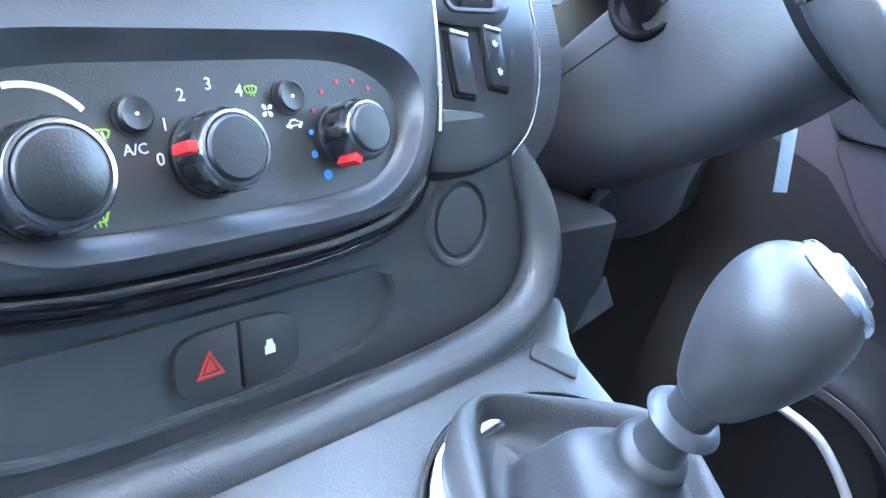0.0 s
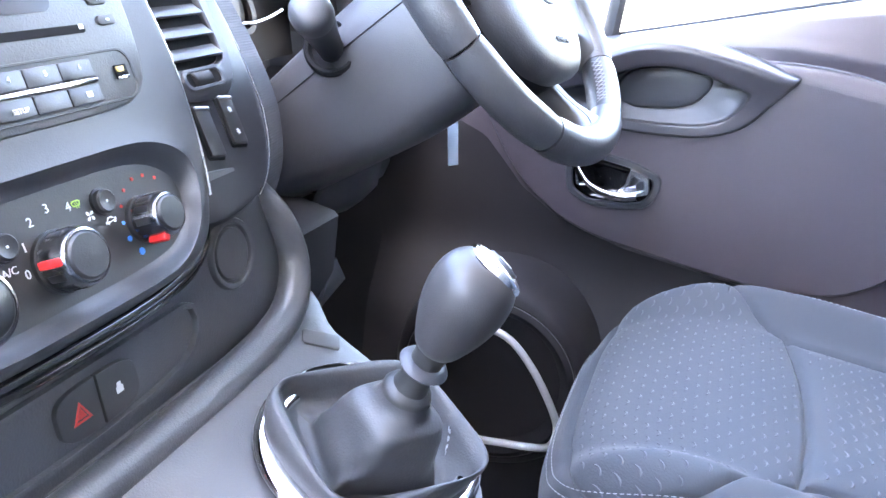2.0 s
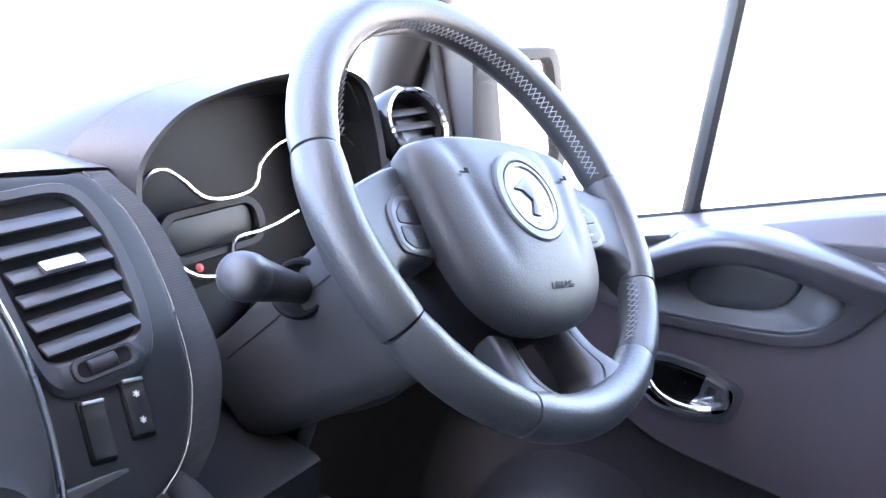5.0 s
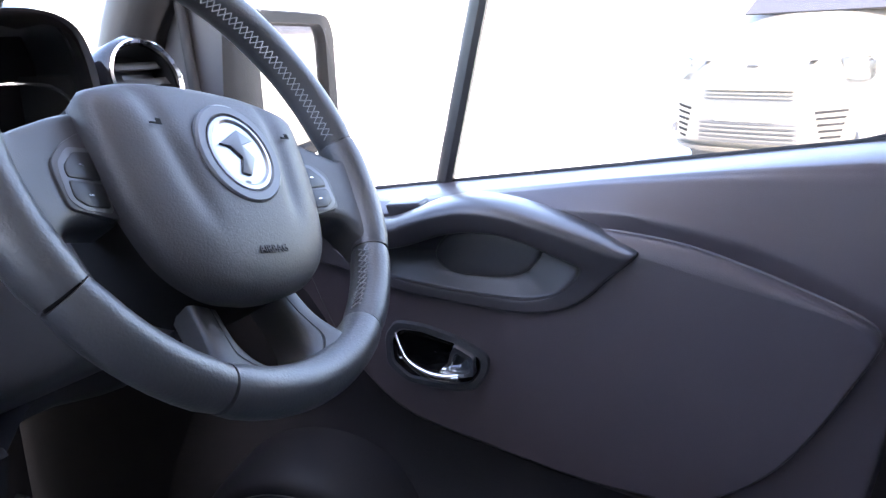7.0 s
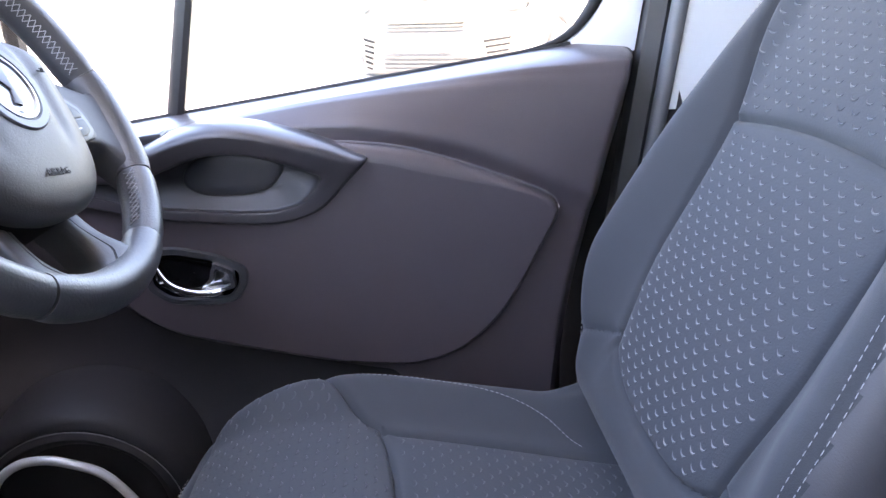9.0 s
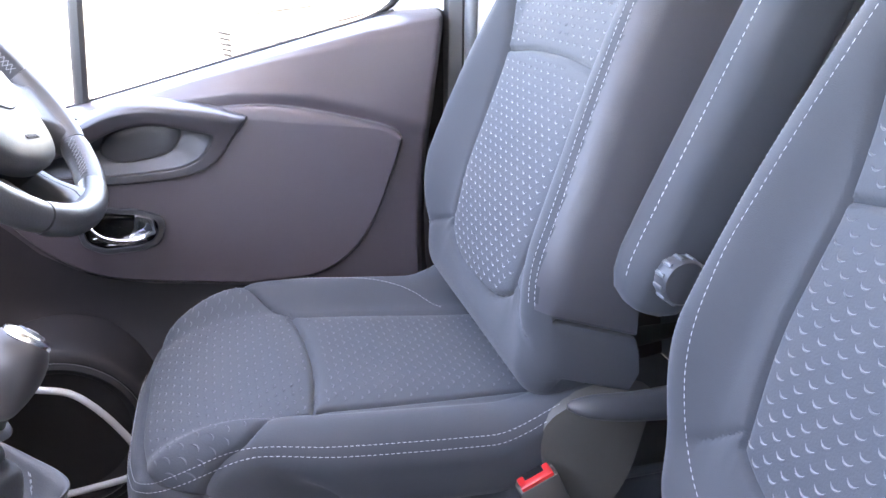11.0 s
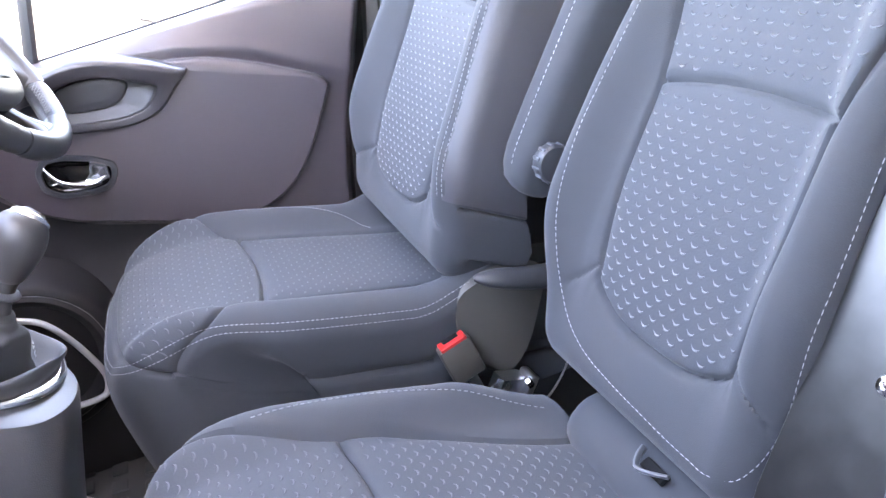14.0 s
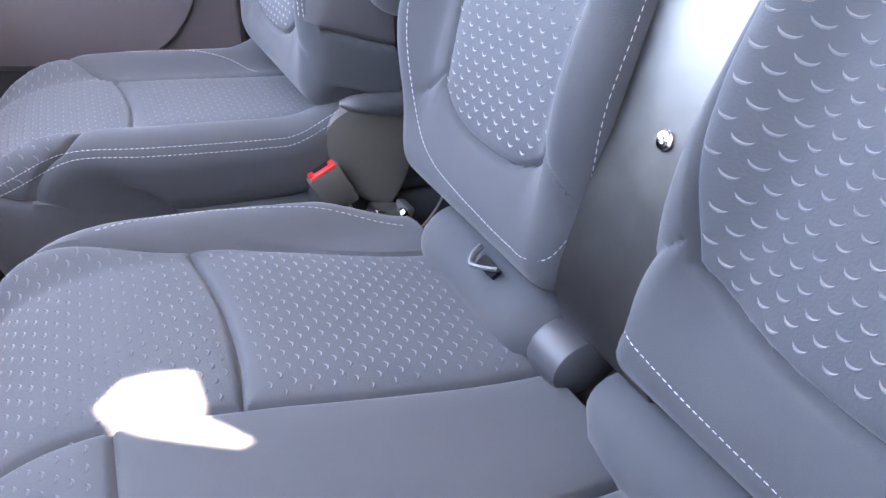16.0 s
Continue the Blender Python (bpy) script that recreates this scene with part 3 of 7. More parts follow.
def door_release(door):
    bez = [(-y, z) for y, z in corners(RELEASE_OUT, 0.010, 4)]
    bin_ = [(-y, z) for y, z in corners([(0.2125, 0.557), (0.214, 0.542), (0.2255, 0.527), (0.250, 0.5235), (0.300, 0.529), (0.322, 0.543), (0.323, 0.569), (0.310, 0.585), (0.285, 0.5855), (0.241, 0.573)], 0.007, 4)]
    bend_to_door(frame_ring("release_bezel", bez, bin_, 0.014, side_matrix(0.7305), PLASTIC_BEZEL, door, "dark angular release surround", 0.003))
    rows = [[Vector((d, -(-0.272 + (a + 0.272) * f), 0.554 + (b - 0.554) * f)) for a, b in bin_] for f, d in ((1, 0.7345), (0.97, 0.744), (0.85, 0.7475), (0.4, 0.7505), (0.02, 0.7505))]
    bend_to_door(mesh_object("release_recess", *grid_mesh(rows, True), GLOSS, door, "gloss black release recess"))
    path = spline([(0.735, 0.320, 0.585), (0.728, 0.312, 0.571), (0.720, 0.300, 0.556), (0.715, 0.285, 0.547), (0.712, 0.266, 0.5405), (0.711, 0.246, 0.539), (0.712, 0.232, 0.5405)], 26)
    bend_to_door(tube("release_lever", path, [0.0022 + 0.0042 * step(0, 22, k) for k in range(26)], BRIGHT, door, "curved chrome door release lever", False, 12, 0.8))
    tab = [(-y, z) for y, z in corners([(0.240, 0.577), (0.2165, 0.5645), (0.2155, 0.540), (0.243, 0.5345), (0.262, 0.5415), (0.247, 0.556), (0.246, 0.565)], 0.004)]
    t_in = [(a + (-0.2325 - a) * 0.42, b + (0.552 - b) * 0.42) for a, b in tab]
    bend_to_door(frame_ring("lock_tab", tab, t_in, 0.010, side_matrix(0.7185), BRIGHT, door, "chrome lock tab", 0.003))
    bend_to_door(plate("lock_face", t_in, 0.004, 0.001, side_matrix(0.7225), SMOKE, door, "dark face of the lock tab"))


def build_door():
    door = thing("van_door", "closed driver's door with dark grey plastic trim and silver pull handle", "door")
    door_base(door)
    door_insert(door)
    door_handle(door)
    door_release(door)
    # window ledge strip, glass, dividing bar and frame
    strip = [(0.874, y, sill_z(y) + 0.001) for y in (0.62, 0.4, 0.2, 0.0, -0.2, -0.245)]
    tube("window_seal", spline(strip, 30), 0.0035, RUBBER, door, "black rubber window seal", False, 8, 0.6)
    tube("window_bar", [(0.88, 0.2945, 0.73), (0.875, 0.2125, 1.075), (0.86, 0.133, 1.42)], 0.0172, PILLAR_TRIM, door, "dark upright bar dividing the window", False, 8, 0.55)
    rear = spline([(0.876, -0.160, 0.7845), (0.877, -0.195, 0.789), (0.878, -0.231, 0.799), (0.879, -0.258, 0.818), (0.88, -0.281, 0.849), (0.88, -0.293, 0.883), (0.876, -0.306, 0.95), (0.864, -0.338, 1.15), (0.84, -0.372, 1.42)], 44)
    tube("rear_seal", rear, [0.003 + 0.0085 * step(0, 14, k) for k in range(44)], RUBBER, door, "black rubber seal of the window's rear edge", False, 10)

    def back(z):
        return -0.333 - 0.16 * (z - 0.778)

    rows = []
    for q in rear[3:]:
        lean, b = 0.04 * max(0, q.z - 0.9), back(q.z)
        rows.append([Vector((0.880 - lean, q.y - 0.006, q.z - 0.002)), Vector((0.874 - lean, q.y - 0.014, q.z - 0.004)), Vector((0.872 - lean, q.y * 0.7 + b * 0.3 - 0.006, q.z - 0.008)), Vector((0.866 - lean, q.y * 0.4 + b * 0.6, q.z - 0.010)),
                     Vector((0.866 - lean, b + 0.004, q.z - 0.012)), Vector((0.876 - lean, b, q.z - 0.012))])
    mesh_object("window_frame", *grid_mesh(rows), WHITE_BODY, door, "white painted frame behind the window")
    gl = [[(0.884 - 0.03 * k / 6 * k / 6, y, sill_z(min(y, 0.6)) + (1.44 - sill_z(y)) * k / 6) for y in (0.62, 0.4, 0.2, 0.0, -0.2, -0.30)] for k in range(7)]
    pane = mesh_object("window_pane", *grid_mesh(gl), GLASS, door, "clear door glass")
    pane.visible_shadow = False
    # speaker pod with its moulded line and silver ring
    turn = [2 * math.pi * k / 56 for k in range(56)]
    pod = [[Vector((x, 0.430 + r * math.cos(a), 0.275 + r * math.sin(a))) for a in turn]
           for r, x in ((0.157, 0.760), (0.156, 0.720), (0.154, 0.690), (0.151, 0.668), (0.147, 0.654), (0.143, 0.647), (0.138, 0.6435), (0.131, 0.642), (0.1285, 0.6435), (0.126, 0.640), (0.120, 0.638), (0.114, 0.642), (0.104, 0.655), (0.04, 0.662), (0.0, 0.662))]
    mesh_object("speaker_pod", *grid_mesh(pod, True), PLASTIC_LOW, door, "rounded dark speaker pod")
    tube("pod_line", [Vector((0.6415, 0.430 + 0.1285 * math.cos(a), 0.275 + 0.1285 * math.sin(a))) for a in turn], 0.0007, PIPING, door, "thin moulded line round the pod", True, 6)
    ringp = spline([(0.63, y, z) for y, z in ((0.45, 0.375), (0.421, 0.366), (0.390, 0.350), (0.365, 0.318), (0.342, 0.272), (0.326, 0.222), (0.334, 0.190), (0.352, 0.181), (0.40, 0.180), (0.465, 0.184), (0.50, 0.208), (0.522, 0.252), (0.53, 0.30), (0.515, 0.348), (0.485, 0.372))], 90, True)
    tube("speaker_ring", ringp, 0.0056, SILVER_TRIM, door, "satin silver ring round the speaker", True, 10)
    return door


build_door()


def build_body_side():
    """The frame behind the driver's door: dark band, grey seal and white paint, with dark trim below."""
    def back(z):
        return -0.333 - 0.16 * (z - 0.778)

    zs = [0.70 + 0.96 * k / 11 for k in range(12)]
    rows = [[(0.89, back(z) + 0.004, z), (0.866, back(z) - 0.002, z), (0.860, back(z) - 0.006, z), (0.853, back(z) - 0.028, z), (0.858, back(z) - 0.036, z)] for z in [0.0 + 1.66 * k / 15 for k in range(16)]]
    tagged(mesh_object("pillar", *grid_mesh(rows), PLASTIC), "dark recessed band of the door opening", "pillar", kind="structure")
    rows = [[(0.862, back(z) - 0.040, z), (0.850, back(z) - 0.050, z), (0.846, back(z) - 0.060, z), (0.842, back(z) - 0.10, z), (0.835, back(z) - 0.5, z)] for z in zs]
    tagged(mesh_object("pillar", *grid_mesh(rows), WHITE_BODY), "white painted door pillar beside a grey seal", "pillar", kind="structure")
    rows = [[(0.90, door_rear(z) + 0.005, z), (0.87, back(z) - 0.008, z), (0.866, back(z) - 0.05, z), (0.835, back(z) - 0.06, min(z, 0.70)), (0.83, back(z) - 0.5, min(z, 0.70))] for z in [0.775 * k / 9 for k in range(10)]]
    tagged(mesh_object("pillar", *grid_mesh(rows), PLASTIC_LOW), "dark lower pillar trim", "pillar", kind="structure")
    seal = [(0.848, back(z) - 0.043, z) for z in [0.1 + 0.12 * k for k in range(13)]]
    tagged(tube("trim", seal, 0.0115, SEAL_GREY, None, "", False, 12), "grey rubber door seal", "seal", kind="structure")


build_body_side()


SIDE_TRIM = material("smooth_side_trim", (0.062, 0.060, 0.067), 0.45, vary=0.08, grain=0.3, grain_size=0.0012)
# studs paler than their cloth: glints put into the colour, strongest on the backrests
STUD_SOFT = material("soft_glint_stud", (0.062, 0.066, 0.075), 0.5, vary=0.08)
STUD = material("glint_stud", (0.125, 0.130, 0.140), 0.30, vary=0.08)


# ---------------------------------------------------------------- seats
class Surface:
    """A padded surface: a profile (a along it, b out of it) carried across a width, with rounded sides; u and v are metres on it."""

    def __init__(self, profile, width, r, bolster, m, floor=None, side=0.2, plan=None, taper=0.0):
        self.taper = taper
        self.line = spline([(a, b, 0) for a, b in profile], 200)
        self.run = [0.0]
        for p, q in zip(self.line, self.line[1:]):
            self.run.append(self.run[-1] + (q - p).length)
        self.length, self.width, self.r, self.bolster, self.m, self.floor, self.side, self.plan = self.run[-1], width, r, bolster, m, floor, side, plan

    def at(self, v):
        v = min(max(v, 0), self.length)
        k = min(int(v / self.length * 199), 198)
        f = v / self.length * 199 - k
        p = self.line[k].lerp(self.line[k + 1], f)
        t = (self.line[k + 1] - self.line[k]).normalized()
        return p, t

    def v_of(self, a):
        """Metres along the profile at which it first comes to a."""
        low = min(range(len(self.line)), key=lambda k: self.line[k].x if k < 120 else 9)
        for k in range(low, len(self.line)):
            if self.line[k].x >= a:
                return self.run[k]
        return self.length

    def __call__(self, u, v, lift=0.0):
        p, t = self.at(v)
        n = Vector((-t.y, t.x))
        w = self.width(v)
        core, e = w - self.r, 0.0
        s = 1 if u >= 0 else -1
        u = abs(u)
        drop, ext = 0.0, 0.0
        if u <= core:
            x = u
            out = Vector((0, n.x, n.y))
        else:
            e = u - core
            th = min(e / self.r, math.pi / 2)
            x, drop = core + self.r * math.sin(th), self.r * (1 - math.cos(th))
            ext = max(0.0, e - self.r * math.pi / 2)
            x -= ext * self.taper
            out = Vector((s * math.sin(th), n.x * math.cos(th), n.y * math.cos(th)))
        bol = self.bolster(u / w, v)
        a, b = p.x + n.x * (bol - drop), p.y + n.y * (bol - drop)
        if self.plan:
            a -= self.plan(u / w, v)
        b -= ext
        if self.floor is not None:
            b = max(b, self.floor)
        return self.m @ (Vector((s * x, a, b)) + out * lift)


def studs(surf, parent, half, v0, v1, insert, seams, rise=1.0):
    """Rows of small raised crescents over the insert, as one mesh."""
    verts, faces = [], []
    px, py, r = 0.0208, 0.0099, 0.0036 + 0.0026 * rise
    for j in range(int((v1 - v0) / py)):
        for i in range(-20, 21):
            u0, w0 = (i + 0.5 * (j % 2)) * px, v0 + (j + 0.5) * py
            if not insert(u0, w0) or not insert(u0 - r, w0) or not insert(u0 + r, w0) or min((abs(f(u0, w0)) for f in seams), default=1.0) < 0.011:
                continue
            base = len(verts)
            puff = 0.0065 * (1 - math.exp(-min((abs(f(u0, w0)) for f in seams), default=1.0) / 0.012))
            for k in range(7):
                t = radians(205 + 130 * k / 6)
                wide = (0.0004 + 0.0008 * rise if rise > 0.9 else 0.0014) * math.sin(math.pi * (k + 0.35) / 6.7)
                cu, cv = math.cos(t), math.sin(t)
                for rr, h in ((r - wide, puff - 0.0001), (r, puff + 0.0003 + 0.5 * rise * wide), (r + wide, puff - 0.0001)):
                    verts.append(surf(u0 + rr * cu, w0 + r * 0.6 + rr * cv, h))
            for k in range(6):
                for q in range(2):
                    a = base + 3 * k + q
                    faces.append((a, a + 1, a + 4, a + 3))
    if verts:
        tagged(mesh_object("studs", verts, faces, STUD if rise > 0.9 else STUD_SOFT, parent, "small raised crescents pressed in the cloth, coloured lighter for their glints"), kind="stuff")


def sewn(surf, points, parent, length=0.005, gap=0.0026, r=0.00043):
    """Stitches along a line given in metres on a padded surface."""
    stitches("stitching", [surf(p.x, p.y, 0.0068) for p in spline([(u, v, 0) for u, v in points], 60)], parent, length, gap, r)


def slots(counts):
    """For each of a run of samples: the stretch between marks it lies in, and how far along; they crowd together at the marks."""
    out = []
    for k, n in enumerate(counts):
        for i in range(n):
            f = i / n
            ease = 1 - (1 - f) ** 1.7 if k == 0 else f ** 1.7 if k == len(counts) - 1 else f * f * (3 - 2 * f)
            out.append((k, 0.45 * f + 0.55 * ease))
    return out + [(len(counts) - 1, 1.0)]


def placed(marks, low, high, slot):
    stops = [low] + sorted(min(max(q, low + 0.01), high - 0.01) for q in marks) + [high]
    return stops[slot[0]] + (stops[slot[0] + 1] - stops[slot[0]]) * slot[1]


def padded(surf, parent, ucounts, vcounts, umarks, vmarks, insert, seams, name="cover", inset="insert", label="", half=None, rise=0.6, flank=None):
    """Builds the surface as a plain cover and a studded insert, with a groove along each seam."""
    half = half or surf.width(surf.length / 2) - surf.r + surf.r * math.pi / 2 + surf.side
    top = surf.length
    us, vs = slots(ucounts), slots(vcounts)
    nn, rows = len(us), len(vs)
    par = []
    for sv in vs:
        row = []
        for su in us:
            v = placed(vmarks(placed(umarks(top * 0.45), -half, half, su)), 0.0, top, sv)
            row.append((placed(umarks(v), -half, half, su), v))
        par.append(row)
    verts, uvs = [], []
    for row in par:
        for u, v in row:
            d = min((abs(f(u, v)) for f in seams), default=1.0)
            verts.append(surf(u, v, 0.0065 * (1 - math.exp(-d / 0.012)) - 0.006 * math.exp(-((d / 0.0032) ** 2))))
            uvs.append((u, v))
    studs(surf, parent, half, 0.0, top, insert, seams, rise)
    groups = {True: [], False: [], None: []}
    for j in range(rows - 1):
        for i in range(nn - 1):
            f = (j * nn + i, j * nn + i + 1, (j + 1) * nn + i + 1, (j + 1) * nn + i)
            u, v = (sum(uvs[k][c] for k in f) / 4 for c in (0, 1))
            groups[None if flank and flank(u, v) else bool(insert(u, v))].append(f)
    for flag, nm, mat in ((False, name, CLOTH), (True, inset, CLOTH_STUD), (None, "side_panel", SIDE_TRIM)):
        used = sorted({k for f in groups[flag] for k in f})
        if not used:
            continue
        idx = {k: n for n, k in enumerate(used)}
        mesh_object(nm, [verts[k] for k in used], [tuple(idx[k] for k in f) for f in groups[flag]], mat, parent,
                    "smooth grey side panel" if flag is None else "studded grey cloth insert" if flag else (label or "plain dark grey cloth cover"), True, [uvs[k] for k in used])


def cushion(parent, cx, w, profile, t_y, floor, inset_half=0.155):
    surf = Surface(profile, lambda v: w * (1 - 0.17 * step(0.27, 0.58, v)), 0.036,
                   lambda f, v: 0.026 * step(0.62, 0.86, f) * step(0.60, 0.40, v) + 0.04 * step(0.7, 0.95, f) * step(0.13, 0.02, v), Matrix.Translation((cx, 0, 0)), floor, 0.26,
                   lambda f, v: (0.045 * f ** 4 if f > 0 else 0.066 * abs(f) ** 3) * step(0.25, 0.5, v), 0.16)
    tv = surf.v_of(t_y)
    fv = surf.v_of(0.225) + 0.02
    fa, fb, fc = surf.v_of(-0.16), surf.v_of(0.06), surf.v_of(0.20)

    def edge(v):
        return 0.118 + 0.014 * step(0.0, tv, v) + 0.078 * step(tv - 0.01, tv + 0.13, v)

    def side(u, v):
        return abs(u) - edge(v) if v < fv else 1.0

    def cross(u, v):
        return v - tv - 0.018 * (u / inset_half) ** 2 if abs(u) < edge(v) + 0.004 else 1.0

    def fold(u, v):
        return (w + 0.085 + 0.20 * step(fb, fc, v) ** 1.4 + u) * 0.7 if u < 0 and fa < v < fc else 1.0

    def rim(u, v):
        return v - fv if abs(u) < edge(v) else 1.0

    padded(surf, parent, (54, 84, 54), (70, 60, 40), lambda v: (-edge(v), edge(v)), lambda u: (tv + 0.018 * (u / inset_half) ** 2, fv),
           lambda u, v: abs(u) < edge(v) and v < fv, [side, cross, fold, rim])
    return surf, tv, edge, fv


def bench_cushion(parent, cx, w, profile, t_y, floor):
    surf = Surface(profile, lambda v: w * (1 - 0.05 * step(0.42, 0.62, v)), 0.032, lambda f, v: 0.024 * step(0.80, 0.93, f) * step(0.60, 0.40, v) * step(-0.02, 0.13, v) - 0.012 * step(0.85, 1.0, f) * step(0.12, 0.0, v), Matrix.Translation((cx, 0, 0)), floor, 0.24,
                   lambda f, v: 0.035 * f ** 8 * step(0.25, 0.5, v), 0.1)
    tv, fv, gv = surf.v_of(t_y), surf.v_of(0.205) + 0.02, surf.v_of(0.107)

    def inner(v):
        return 0.07 + 0.05 * step(0.0, fv, v)

    def outer(v):
        return 0.308 + 0.062 * step(0.0, tv, v) + 0.05 * step(tv, fv, v)

    def seam(u):
        return tv + 0.012 * (((abs(u) - 0.22) / 0.13) ** 2 - 0.4)

    def sides(u, v):
        if v > fv:
            return 1.0
        d = min(abs(abs(u) - outer(v)), abs(u - inner(v)))
        return min(d, abs(u + inner(v))) if v < gv else d

    def cross(u, v):
        return v - seam(u) if inner(v) - 0.003 < abs(u) < outer(v) + 0.003 else 1.0

    def strip(u, v):
        return v - gv if abs(u) < inner(v) else 1.0

    def insert(u, v):
        return v < fv and (inner(v) < abs(u) < outer(v) or (v > gv and abs(u) < outer(v)))

    padded(surf, parent, (30, 66, 34, 66, 30), (70, 30, 30, 40), lambda v: (-outer(v), -inner(v), inner(v), outer(v)), lambda u: (seam(u), gv, fv),
           insert, [sides, cross, strip])
    return surf


def backrest(parent, cx, w, y0, z0, lean, height, inset_half, seam_h, thick=0.10, label="", panel=False, off=0.0, waist=0.88, drop=0.0, taper=0.13):
    a = radians(lean)
    up, out = Vector((0, -math.sin(a), math.cos(a))), Vector((0, math.cos(a), math.sin(a)))
    m = Matrix(((1, 0, 0, cx), (0, up.y, out.y, y0), (0, up.z, out.z, z0), (0, 0, 0, 1)))
    hgt = height
    prof = [(0.05 - drop, -thick), (0.0 - drop, -0.07), (-0.008 - drop, -0.03), (0.012 - drop, -0.006), (0.05, 0.0), (0.15, 0.006), (0.3, 0.0), (0.45, -0.004), (hgt - 0.05, -0.012), (hgt, -0.045), (hgt, -thick)]
    base = 0.14
    surf = Surface(prof, lambda v: w * (waist + (1 - waist) * step(0.08, 0.28, v)) * (1 - taper * step(0.24, hgt + 0.12, v)), 0.035,
                   lambda f, v: 0.034 * step(0.60, 0.90, f) * step(0.13, 0.3, v) * (1 - 0.6 * step(0.4, 0.7, v)), m, -thick, 0.10)
    vb = surf.v_of(0.05)

    def edge(v):
        h = v - vb + 0.05
        return inset_half * (0.87 + 0.13 * step(0.05, 0.2, h)) + 0.018 * step(seam_h - 0.02, seam_h + 0.12, h)

    def low(u):
        return vb - 0.005 + 0.045 * (abs(u - off) / inset_half) ** 3

    def side(u, v):
        c = low(off + edge(v))
        d = abs(u - off) - edge(v)
        return d if c <= v < vb + hgt - 0.15 else math.hypot(d, c - v) if v < c else math.hypot(d, v - vb - hgt + 0.15)

    def bottom(u, v):
        e = edge(v)
        return v - low(u) if abs(u - off) < e else math.hypot(abs(u - off) - e, v - low(off + e))

    def cross(u, v):
        e = edge(v)
        d = v - (vb - 0.05 + seam_h + 0.012 * (1 - (min(abs(u - off), e) / inset_half) ** 2))
        return d if abs(u - off) < e else math.hypot(abs(u - off) - e, d)

    def tuck(u, v):
        p, q = (0.90 * inset_half, vb + 0.040), (w * max(1.0, waist) - 0.034, vb + 0.004)
        k = ((abs(u - off) - p[0]) * (q[0] - p[0]) + (v - p[1]) * (q[1] - p[1])) / ((q[0] - p[0]) ** 2 + (q[1] - p[1]) ** 2)
        k = min(1.0, max(0.0, k))
        return 0.0025 + math.hypot(abs(u - off) - p[0] - k * (q[0] - p[0]), v - p[1] - k * (q[1] - p[1]))

    cv, ev = vb - 0.05 + seam_h, vb + hgt - 0.15
    padded(surf, parent, (54, 76, 54), (46, 66, 44, 30), lambda v: (off - edge(v), off + edge(v)), lambda u: (low(off + min(abs(u - off), inset_half)), cv + 0.012 * (1 - min(1.0, abs(u - off) / inset_half) ** 2), ev),
           lambda u, v: abs(u - off) < edge(v) and v > low(u) and v < ev, [side, bottom, cross, tuck, lambda u, v: 2 * (v - vb - 0.04) if panel and u < -w - 0.002 else 1.0], "back_cover", "back_insert", label, rise=0.92, flank=(lambda u, v: u < -surf.width(v) + 0.012 and v > vb + 0.045) if panel else None)
    return surf, vb, edge


